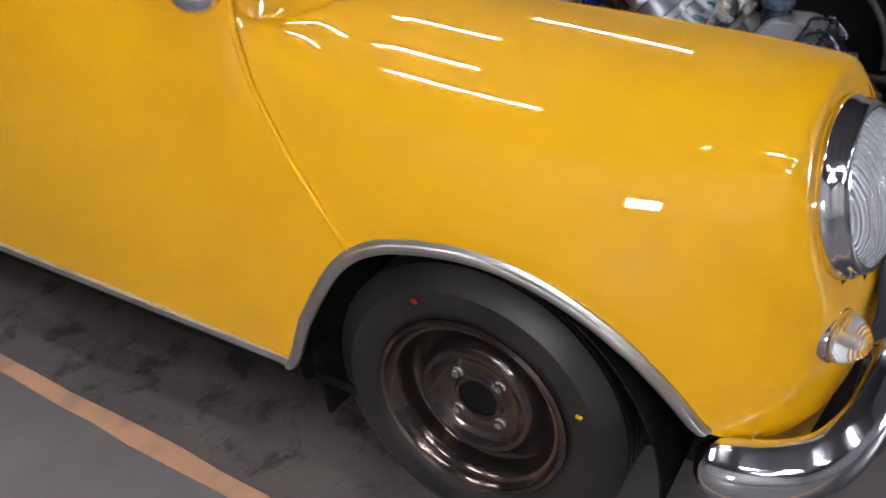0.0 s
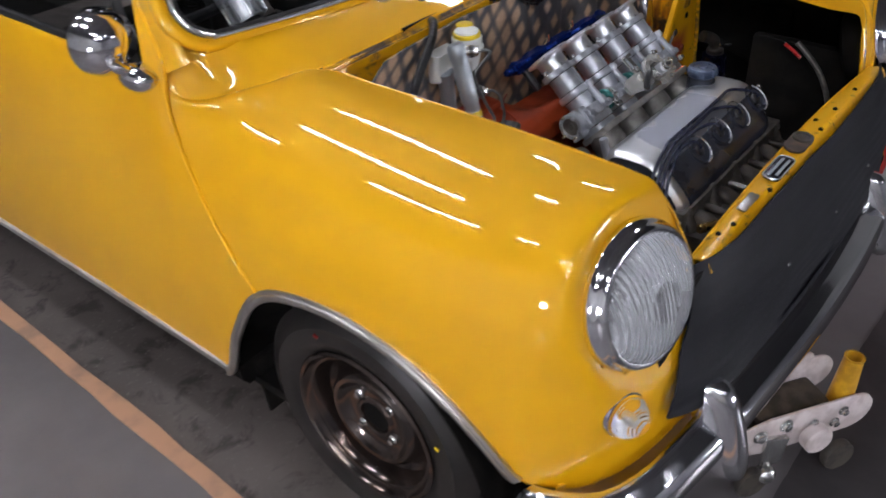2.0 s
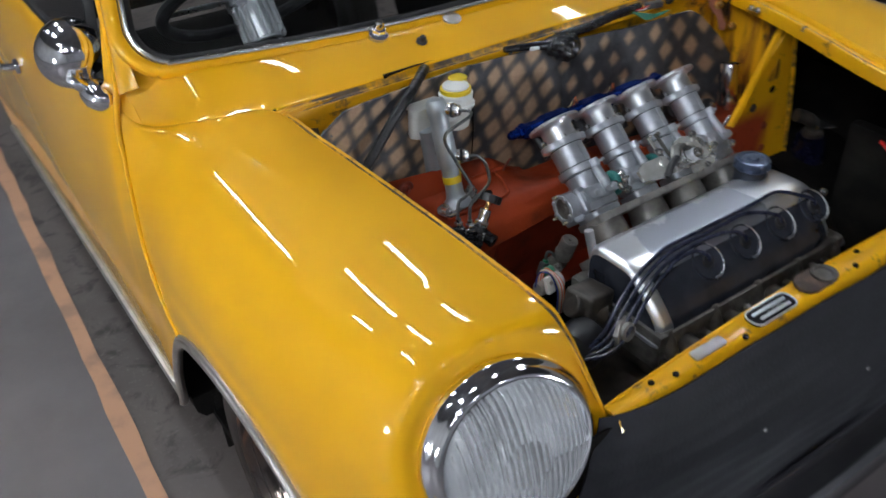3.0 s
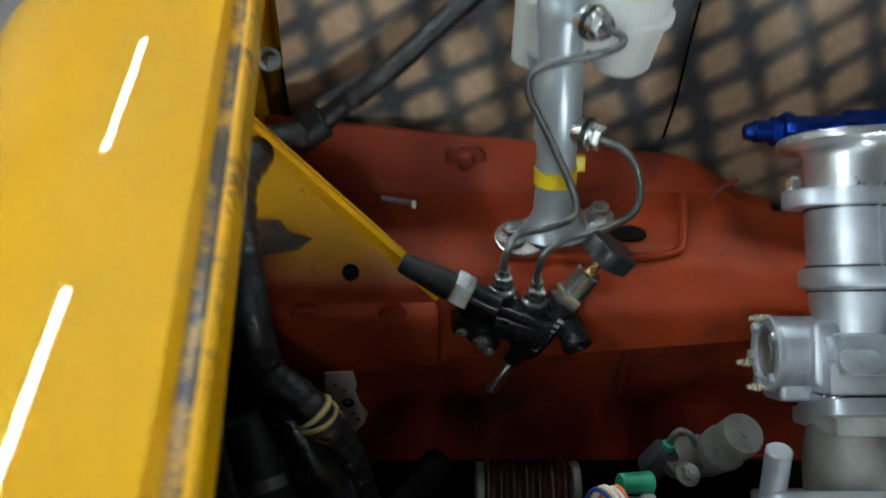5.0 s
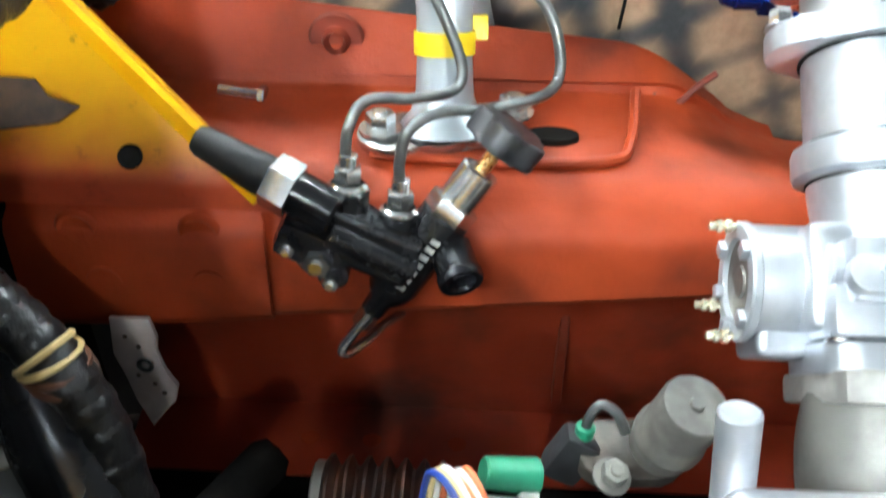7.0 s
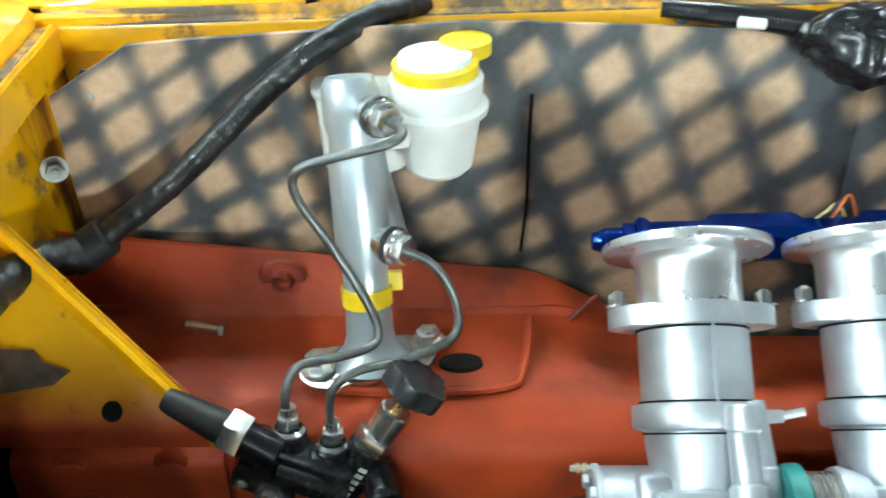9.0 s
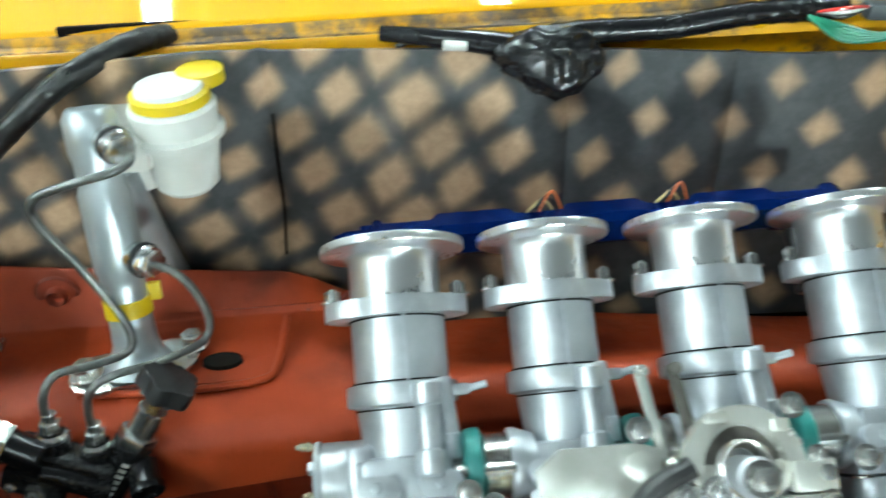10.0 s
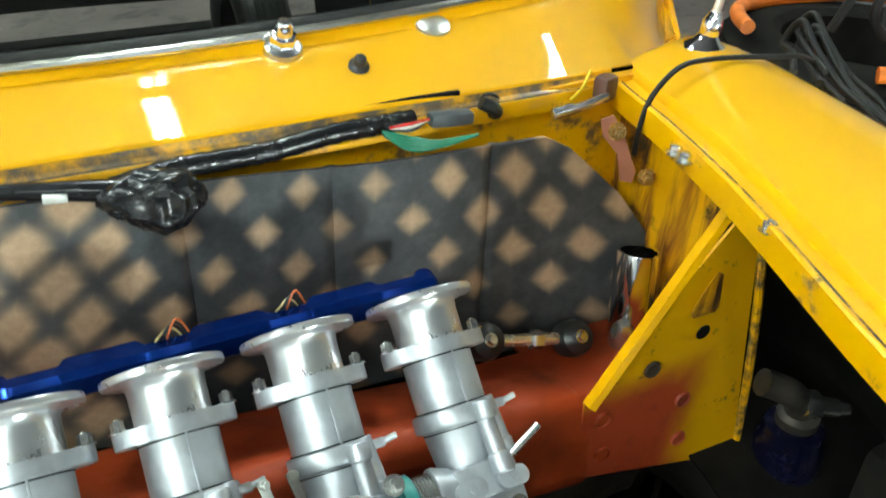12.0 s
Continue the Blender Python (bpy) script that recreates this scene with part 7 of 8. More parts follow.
pipe("brake_pipe", [(-0.241, 0.582, 0.807), (-0.232, 0.566, 0.809), (-0.239, 0.555, 0.807), (-0.268, 0.550, 0.802), (-0.286, 0.550, 0.795), (-0.288, 0.550, 0.780), (-0.273, 0.550, 0.749), (-0.257, 0.546, 0.716), (-0.251, 0.540, 0.700), (-0.255, 0.535, 0.692), (-0.272, 0.526, 0.692), (-0.291, 0.515, 0.696), (-0.299, 0.508, 0.686), (-0.301, 0.505, 0.668)], 0.0026, PIPE, "thin grey steel brake pipe bent round the cylinder")
pipe("brake_pipe", [(-0.238, 0.570, 0.733), (-0.222, 0.561, 0.731), (-0.211, 0.556, 0.718), (-0.206, 0.553, 0.697), (-0.212, 0.545, 0.687), (-0.236, 0.530, 0.6865), (-0.260, 0.517, 0.690), (-0.273, 0.511, 0.684), (-0.277, 0.508, 0.670), (-0.277, 0.507, 0.656)], 0.0026, PIPE, "thin grey steel brake pipe looping down to the valve")


def brake_valve():
    t = thing("brake_valve", (-0.28, 0.50, 0.62), "black brake bias valve block with a knob and pipe unions", "valve")
    # distribution block
    bm = B()
    m = frame_of((-0.297, 0.499, 0.636), (-0.05, -1, 0.10), (1, -0.05, -0.42))
    box(bm, m, 0.060, 0.026, 0.020, 0.004, 3)
    box(bm, m @ Matrix.Translation((-0.020, -0.010, 0.004)), 0.026, 0.018, 0.020, 0.004)
    part("block", bm, GLOSSB, t, "glossy black distribution block", 40)
    for c, tip in (((-0.302, 0.501, 0.640), (-0.3005, 0.5045, 0.660)), ((-0.279, 0.502, 0.628), (-0.2775, 0.506, 0.647))):
        c, tip = Vector(c), Vector(tip)
        d = (tip - c).normalized()
        bm = B()
        rod(bm, c - d * 0.006, tip - d * 0.002, 0.0105, seg=20)
        port = part("port", bm, GLOSSB, t, "round black port")
        bm = B()
        lathe(bm, [(0.004, 0), (0.0095, 0), (0.0095, 0.002), (0.0075, 0.0035)], along(tip - d * 0.003, tip), 20)
        hexa(bm, along(tip, tip + d), 0.0068, 0.008)
        rod(bm, tip + d * 0.006, tip + d * 0.014, 0.0045, seg=12)
        part("union_nut", bm, STEEL, port, "zinc union nut")
    # plain rod across the block and front bolts
    bm = B()
    rod(bm, (-0.308, 0.489, 0.643), (-0.270, 0.490, 0.624), 0.0062, seg=14)
    part("spool", bm, GLOSSB, t)
    for p, r in (((-0.313, 0.490, 0.629), 0.0085), ((-0.327, 0.494, 0.634), 0.0055), ((-0.308, 0.492, 0.617), 0.0055)):
        p = Vector(p)
        bm = B()
        rod(bm, p + Vector((0, 0.012, 0)), p + Vector((0, -0.002, 0)), r * 1.35, seg=18)
        part("boss", bm, GLOSSB, t)
        bolt("plug_bolt", p + Vector((0, -0.002, 0)), (-0.05, -1, 0.05), r * 0.8, 0.006, STEEL, t, False)
    # knurled bias adjuster
    p0, p1 = Vector((-0.2915, 0.497, 0.592)), Vector((-0.2565, 0.509, 0.641))
    d = (p1 - p0).normalized()
    bm = B()
    lathe(bm, [(0, 0), (0.006, 0.0), (0.0065, 0.008), (0.011, 0.014), (0.0125, 0.020), (0.0125, (p1 - p0).length), (0, (p1 - p0).length)], along(p0, p1), 28)
    body = part("adjuster_body", bm, GLOSSB, t, "round black adjuster body", 40)
    # plain light marking along the adjuster
    side = Vector((0, -1, 0))
    side = (side - d * side.dot(d)).normalized()
    bm = B()
    for k in range(7):
        c = p0 + d * (0.0245 + 0.0046 * k) + side * 0.0124
        box(bm, frame_of(c, side, d), 0.0026, 0.0046, 0.0007, 0)
    part("marking", bm, WIRE_W, body, "row of small plain light bars")
    bm = B()
    q0, q1 = Vector((-0.254, 0.503, 0.627)), Vector((-0.2475, 0.4850, 0.6205))
    lathe(bm, [(0, 0), (0.0100, 0), (0.0100, 0.014), (0.0108, 0.0155), (0.0108, 0.019), (0.0100, 0.0203), (0.0068, 0.0203), (0.0060, 0.0190), (0.0058, 0.008), (0, 0.008)], along(q0, q1), 28)
    part("side_port", bm, GLOSSB, t, "open black side port")
    bm = B()
    hexa(bm, along(p1, p1 + d), 0.0125, 0.009)
    lathe(bm, [(0.0095, 0.008), (0.0095, 0.027), (0.0085, 0.028), (0, 0.028)], along(p1, p1 + d), 24)
    part("adjuster_nut", bm, STEEL, t, "bright hex nut and sleeve")
    bm = B()
    rod(bm, p1 + d * 0.026, p1 + d * 0.045, 0.0035, seg=14)
    part("adjuster_rod", bm, BRASS, t, "brass adjuster rod")
    bm = B()
    lobes = [((0.0165 + 0.0022 * math.cos(5 * a)) * math.cos(a), (0.0165 + 0.0022 * math.cos(5 * a)) * math.sin(a)) for a in steps(0, 2 * math.pi * 39 / 40, 39)]
    prism(bm, lobes, 0.013, along(p1 + d * 0.040, p1 + d * 2), 0.002)
    part("knob", bm, BLACK, t, "black five-lobed knob")
    bm = B()
    rod(bm, p0 + d * 0.002, p0 - d * 0.010, 0.0055, seg=6)
    part("lower_union", bm, STEEL, t)
    part("stub_pipe", tube(B(), [(-0.2905, 0.4945, 0.5945), (-0.3000, 0.4885, 0.5840), (-0.3055, 0.4860, 0.5755), (-0.3030, 0.4880, 0.5715), (-0.2955, 0.4990, 0.5705), (-0.2890, 0.5120, 0.5690), (-0.2810, 0.5300, 0.5620)], 0.0026, 10, 8), STEEL, t, "bent bright stub pipe")
    # large hose end
    hx = Vector((-0.327, 0.498, 0.661))
    hd = Vector((-0.80, 0.22, 0.34)).normalized()
    bm = B()
    rod(bm, hx - hd * 0.026, hx - hd * 0.002, 0.0105, seg=20)
    part("hose_port", bm, GLOSSB, t)
    bm = B()
    hexa(bm, along(hx - hd * 0.005, hx + hd), 0.0132, 0.013, 0.0012)
    part("hose_nut", bm, STEEL, t, "large bright hex nut")
    bm = B()
    lathe(bm, [(0.0098, 0), (0.0098, 0.008), (0.0085, 0.020), (0.0072, 0.036), (0.0060, 0.039), (0, 0.039)], along(hx + hd * 0.006, hx + hd), 24)
    part("hose_sleeve", bm, RUBBER, t, "black rubber sleeve over the brace end")


brake_valve()

# ---------- looms, hoses and dark parts at the near side ----------
def loom(name, pts, r, label, material=None, rings=True):
    t = tube(B(), pts, r, 14, 8)
    ob = part(name, t, material or LOOM, None, label, 60, category="wiring loom")
    if rings:
        path = spline(pts, 8)
        for i in range(3, len(path) - 1, 3):
            bm = lathe(B(), [(r * 0.98, -0.004), (r * 1.05, -0.002), (r * 1.06, 0.003), (r * 0.98, 0.005)], along(path[i], path[i] + (path[i] - path[i - 1])), 12)
            part("tape_wrap", bm, material or LOOM, ob, "", 60)
    return ob


loom("wiring_loom", [(-0.222, 0.700, 0.832), (-0.246, 0.672, 0.8375), (-0.285, 0.645, 0.826), (-0.325, 0.634, 0.798), (-0.375, 0.620, 0.756), (-0.425, 0.605, 0.722), (-0.440, 0.598, 0.712)], 0.0078, "black taped wiring loom crossing in front of the cardboard")
bm = B()
rod(bm, (-0.422, 0.606, 0.724), (-0.446, 0.597, 0.711), 0.0125, seg=20)
part("loom_clamp", bm, RUBBER, None, "grey rubber clamp round the wiring loom", category="clamp")
loom("wiring_loom", [(-0.434, 0.602, 0.714), (-0.458, 0.576, 0.722), (-0.470, 0.540, 0.722), (-0.466, 0.500, 0.712), (-0.458, 0.466, 0.684), (-0.452, 0.450, 0.643), (-0.434, 0.444, 0.622), (-0.415, 0.435, 0.602), (-0.402, 0.428, 0.570), (-0.390, 0.412, 0.520)], 0.0118, "thick dark taped wiring loom hanging beside the gearbox")
loom("wiring_loom", [(-0.467, 0.506, 0.712), (-0.468, 0.464, 0.719), (-0.470, 0.442, 0.715), (-0.478, 0.420, 0.690), (-0.480, 0.405, 0.640), (-0.478, 0.395, 0.570)], 0.0088, "branch of the taped loom along the inner wing")
bm = B()
lathe(bm, [(0.0088, 0), (0.0100, 0.002), (0.0100, 0.020), (0.0088, 0.022)], along((-0.4795, 0.409, 0.655), (-0.481, 0.400, 0.62)), 16)
part("loom_tape", bm, TEAL, None, "band of teal tape round the loom", category="tape")
for k in range(4):
    c = Vector((-0.424, 0.439, 0.611))
    d = Vector((0.55, -0.25, -0.70)).normalized()
    m = along(c + d * 0.004 * k, c + d) @ Matrix.Rotation(0.3 * k, 4, "X")
    part("wire_tie", tube(B(), [m @ Vector((0.0135 * math.cos(a), 0.0135 * math.sin(a), 0)) for a in steps(0, 5.8, 12)], 0.0018, 6, 3, True), WIRE_Y if k < 2 else WIRE_N, None, "thin wire wound round the taped loom", category="wire")


part("tape_wrap", tube(B(), [(-0.449, 0.452, 0.610), (-0.434, 0.440, 0.590), (-0.423, 0.430, 0.566), (-0.412, 0.418, 0.540), (-0.405, 0.405, 0.500)], 0.0195, 14, 8, taper=lambda k: 0.75 + 0.5 * math.sin(2.4 * k) + 0.03 * math.sin(17 * k)), GLOSSB, None, "shiny black tape wound round a thick loom", category="wiring loom").name = "taped_loom"


def near_side_parts():
    t = thing("starter_motor", (-0.36, 0.36, 0.50), "black starter motor low beside the gearbox", "starter motor")
    bm = B()
    lathe(bm, [(0, 0), (0.034, 0), (0.038, 0.006), (0.038, 0.085), (0.030, 0.095), (0, 0.097)], along((-0.430, 0.40, 0.535), (-0.365, 0.37, 0.47)), 32)
    part("motor", bm, GLOSSB, t, "glossy black motor can")
    bm = B()
    lathe(bm, [(0, 0), (0.012, 0), (0.012, 0.046), (0.008, 0.052), (0, 0.053)], along((-0.372, 0.43, 0.505), (-0.338, 0.465, 0.525)), 24)
    part("solenoid_can", bm, DARK, t, "dull dark solenoid can")
    sp = thing("driveshaft_boot", (-0.28, 0.43, 0.545), "rust-coloured corrugated boot low in the bay", "boot")
    prof = []
    for k in range(7):
        h = 0.009 * k
        prof += [(0.0165, h), (0.0215, h + 0.003), (0.0215, h + 0.0045), (0.0165, h + 0.0075)]
    part("bellows", lathe(B(), [(0, 0)] + prof + [(0, 0.064)], along((-0.312, 0.440, 0.520), (-0.212, 0.440, 0.518)), 32), BOOT, sp, "rust-brown ribbed bellows", 25)
    for x in (-0.316, -0.249):
        part("clamp", lathe(B(), [(0.0172, 0), (0.0185, 0.001), (0.0185, 0.006), (0.0172, 0.007)], along((x, 0.440, 0.520), (x + 1, 0.440, 0.510)), 24), GRIMY, sp)
    hs = [(-0.47, 0.46, 0.58), (-0.455, 0.43, 0.545), (-0.43, 0.41, 0.50), (-0.42, 0.40, 0.44)]
    ch = part("coolant_hose", tube(B(), hs, 0.024, 16, 8), RUBBER, None, "fat black coolant hose", category="hose")
    for p0, p1 in ((hs[1], hs[0]), (hs[2], hs[1])):
        part("hose_clip", lathe(B(), [(0.0242, 0), (0.0255, 0.001), (0.0255, 0.009), (0.0242, 0.010)], along(p0, p1), 24), GRIMY, ch, "dull hose clip")
    bm = B()
    poly = [(-0.424, 0.582), (-0.404, 0.582), (-0.4015, 0.570), (-0.404, 0.562), (-0.401, 0.549), (-0.395, 0.540), (-0.398, 0.529), (-0.404, 0.524), (-0.412, 0.512), (-0.418, 0.530), (-0.421, 0.545), (-0.4255, 0.560)]
    prism(bm, [(x + 0.41, z - 0.55) for x, z in poly], 0.003, frame_of((-0.41, 0.494, 0.55), (0.05, -1, 0.12), (1, 0, 0)), 0.0008)
    ob = part("pale_plate", bm, JACKM, None, "pale pinkish jagged metal plate below the bracket", category="plate")
    bm = B()
    lathe(bm, [(0.0022, 0), (0.0046, 0), (0.0046, 0.0012), (0.0022, 0.0012)], along((-0.4085, 0.4895, 0.556), (-0.408, -1, 0.72)), 18)
    part("washer", bm, STEEL, ob)
    for x, z in ((-0.417, 0.572), (-0.411, 0.566), (-0.406, 0.543), (-0.402, 0.537), (-0.414, 0.548)):
        bm = B()
        lathe(bm, [(0, 0.0006), (0.0011, 0.0006), (0.0014, 0)], along((x, 0.4898 + 0.12 * (z - 0.55), z), (x, -1, z + 0.18)), 10)
        part("speck", bm, RUST, ob)
    bm = B()
    rod(bm, (-0.400, 0.540, 0.580), (-0.400, 0.540, 0.556), 0.0055, seg=14)
    part("bracket_stud", bm, STEEL, None, "threaded stud under the side bracket", category="stud")
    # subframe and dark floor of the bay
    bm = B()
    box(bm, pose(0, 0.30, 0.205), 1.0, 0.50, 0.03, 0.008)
    part("undertray", bm, DARK, None, "dark tray under the engine", category="tray")
    # Added black panels that stand in for the shade inside the wheel arches.
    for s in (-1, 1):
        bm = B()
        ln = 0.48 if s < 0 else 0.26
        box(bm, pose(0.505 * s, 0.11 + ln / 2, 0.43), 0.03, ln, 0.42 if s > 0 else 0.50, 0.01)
        part("inner_wing", bm, DARK, car, "black inner wing, added to keep the side of the bay dark")
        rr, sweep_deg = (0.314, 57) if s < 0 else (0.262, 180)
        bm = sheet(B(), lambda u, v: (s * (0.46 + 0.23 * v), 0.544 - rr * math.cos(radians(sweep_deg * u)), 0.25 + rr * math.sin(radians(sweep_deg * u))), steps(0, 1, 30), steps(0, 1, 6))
        part("arch_liner", bm, DARK, car, "black wheel arch liner, added to keep the arch dark", 60, 0.003)
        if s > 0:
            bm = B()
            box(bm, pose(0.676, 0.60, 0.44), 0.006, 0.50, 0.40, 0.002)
            part("arch_blocker", bm, DARK, car, "added black panel that keeps the far arch dark")
        bm = B()
        rod(bm, (0.475 * s, 0.544, 0.25), (0.60 * s, 0.544, 0.247), 0.045, seg=24)
        part("hub_carrier", bm, OILY, car)


near_side_parts()


# ---------- wiring and fittings under the scuttle ----------
loom("wiring_loom", [(0.0, 0.668, 0.822), (0.045, 0.674, 0.826), (0.085, 0.676, 0.8255), (0.120, 0.676, 0.826), (0.165, 0.677, 0.831), (0.205, 0.679, 0.831), (0.240, 0.682, 0.830)], 0.0082, "black taped wiring loom under the scuttle lip", GLOSSB)


def tape_bundle():
    bm = B()
    bmesh.ops.create_icosphere(bm, subdivisions=5, radius=1.0)
    for v in bm.verts:
        n = noise.noise(v.co * 1.3) * 0.24 - 0.26 * abs(noise.noise(v.co * 2.1)) + 0.02 * abs(noise.noise(v.co * 5.0)) + 0.05
        droop = 0.012 * (1 - min(abs(v.co.x - 0.05), 1.0)) if v.co.z < 0 else 0.0
        v.co = Vector((0.026 + v.co.x * 0.036 * (1 + n), 0.645 + v.co.y * 0.018 * (1 + n), 0.824 + v.co.z * 0.018 * (1 + n) - droop))
    part("taped_cable", bm, GLOSSB, None, "crumpled shiny black taped cable bundle", 50, category="cable bundle")
    part("black_tape", tube(B(), [(0.010, 0.650, 0.827), (-0.02, 0.655, 0.831), (-0.05, 0.660, 0.834), (-0.085, 0.668, 0.836)], 0.0075, 12, 6, taper=lambda k: 1.2 - 0.5 * k), GLOSSB, None, "shiny black tape round the cable under the scuttle", category="tape")
    part("cable_sleeve", rod(B(), (-0.045, 0.648, 0.833), (-0.030, 0.646, 0.832), 0.0034, 0.0030), WIRE_W, None, "short white cable sleeve under the scuttle", category="sleeve")
    pipe("cable", [(-0.075, 0.668, 0.826), (-0.055, 0.664, 0.834), (-0.03, 0.660, 0.834), (0.004, 0.650, 0.828)], 0.0018, PIPE, "pale grey cable under the scuttle")


tape_bundle()


def harness_plugs():
    t = thing("harness_plug", (0.245, 0.665, 0.832), "grey harness plug with green and red wires", "connector")
    bm = B()
    box(bm, pose(0.272, 0.676, 0.828, 0, 4, 0), 0.040, 0.014, 0.012, 0.004)
    part("shell", bm, PLUGM, t, "grey-blue plug shell")
    for k in range(5):
        part("wire", tube(B(), [(0.205, 0.664 - 0.002 * k, 0.832), (0.222, 0.655 - 0.002 * k, 0.829 - 0.002 * k), (0.245, 0.650 - 0.001 * k, 0.823 - 0.001 * k), (0.262 + 0.006 * k, 0.652, 0.821)], 0.0015, 7, 6), GREENP, t, "green wire")
    for k, mt in enumerate((REDC, WIRE_W, BLACK)):
        part("wire", tube(B(), [(0.210, 0.660, 0.836), (0.226, 0.654, 0.840 - 0.003 * k), (0.246, 0.664, 0.836)], 0.0014, 7, 6), mt, t)
    bm = B()
    box(bm, pose(0.178, 0.681, 0.829), 0.009, 0.014, 0.016, 0.002)
    part("loom_tab", bm, PAINT, None, "yellow metal tab holding the loom", category="tab")


harness_plugs()


def corner_fittings():
    bm = B()
    lathe(bm, [(0, 0.001), (0.010, 0.001), (0.0115, 0.003), (0.0135, 0.004), (0.0145, 0.001)], along((0.318, 0.6985, 0.822), (0.318, -1, 0.822)), 28)
    part("grommet_hole", bm, RUBBER, bulkhead, "dark round hole with a rubber grommet")
    part("hose_stub", tube(B(), [(0.300, 0.675, 0.838), (0.312, 0.672, 0.831), (0.318, 0.682, 0.823), (0.318, 0.697, 0.822)], 0.006, 10, 6), RUBBER, None, "short black hose entering the bulkhead", category="hose")
    # hinge arms, each with two bolts
    pink = surface("pink_primer", (0.50, 0.20, 0.12), (0.40, 0.15, 0.09), 0.55)
    for s in (-1, 1):
        t = thing("bonnet_hinge", (0.445 * s, 0.662, 0.77), "primer-red bonnet hinge arm with two bolts", "hinge", "bonnet hinges")
        bm = B()
        m = frame_of((0.446 * s, 0.664, 0.770), (-0.45 * s, -0.85, 0.2), (0.35 * s, -0.1, -0.9))
        prism(bm, [(-0.036, -0.008), (-0.020, -0.011), (0.0, -0.002), (0.026, -0.008), (0.032, 0.002), (0.022, 0.009), (0.0, 0.007), (-0.020, 0.009), (-0.036, 0.004)], 0.004, m, 0.001)
        part("arm", bm, pink if s > 0 else RUST, t, "pinkish primed arm" if s > 0 else "rusty brown arm")
        for x, y, z in ((0.432, 0.655, 0.797), (0.462, 0.640, 0.752)):
            bolt("hinge_bolt", (x * s, y, z), (-0.45 * s, -0.85, 0.2), 0.0058, 0.010, BRASS if s > 0 else GRIMY, t, True, "yellow zinc bolt" if s > 0 else "dull bolt")
    bm = B()
    tube(bm, [(0.380, 0.672, 0.818), (0.402, 0.668, 0.822), (0.425, 0.668, 0.828)], 0.0042, 12, 5)
    rod(bm, (0.372, 0.673, 0.816), (0.392, 0.670, 0.820), 0.0055, seg=12)
    part("pipe_end", bm, STEEL, None, "bright pipe end in the bulkhead corner", category="pipe")
    bm = B()
    box(bm, pose(0.428, 0.676, 0.832, 0, 0, 20), 0.020, 0.016, 0.024, 0.005)
    part("relay_box", bm, WIRE_N, None, "small brown relay in the bulkhead corner", category="relay")
    pipe("wire", [(0.392, 0.676, 0.826), (0.400, 0.672, 0.838), (0.408, 0.674, 0.852)], 0.0014, YELP, "thin yellow wire in the bulkhead corner")
    # bolts on the far wing rail
    for y, r in ((0.584, 0.0080), (0.569, 0.0080), (0.456, 0.0075)):
        x = 0.452 + 0.03 * (y - 0.41) - 0.014 - narrowing(y)
        bolt("rail_bolt", (x, y, 0.806), (0, 0, 1), r * 0.72, 0.006, STEEL, car, True, "zinc bolt on the flange")


corner_fittings()


def drop_link():
    t = thing("drop_link", (0.33, 0.61, 0.62), "steel link rod with two black rubber ball ends", "link rod")
    a, b = Vector((0.283, 0.614, 0.632)), Vector((0.372, 0.600, 0.618))
    d = (b - a).normalized()
    part("rod", rod(B(), a, b, 0.0058, seg=14), PALEZINC, t, "pale yellow zinc rod")
    bm = B()
    hexa(bm, along(a + d * 0.046, b), 0.0095, 0.012)
    part("lock_nut", bm, STEEL, t)
    for p in (a, b):
        bm = B()
        n = Vector((0.05, -0.75, 0.65)).normalized()
        lathe(bm, [(0, -0.016), (0.012, -0.016), (0.017, -0.012), (0.0185, 0.0), (0.016, 0.010), (0.010, 0.014), (0.0075, 0.0155), (0, 0.0155)], along(p, p + n), 28)
        ball = part("ball_end", bm, BLACK, t, "shiny black rubber ball end")
        bm = B()
        lathe(bm, [(0, 0.019), (0.0035, 0.019), (0.005, 0.016), (0.0062, 0.0160), (0.0072, 0.0150), (0.0076, 0.0135)], along(p, p + n), 22)
        part("stud", bm, STEEL, ball)


drop_link()


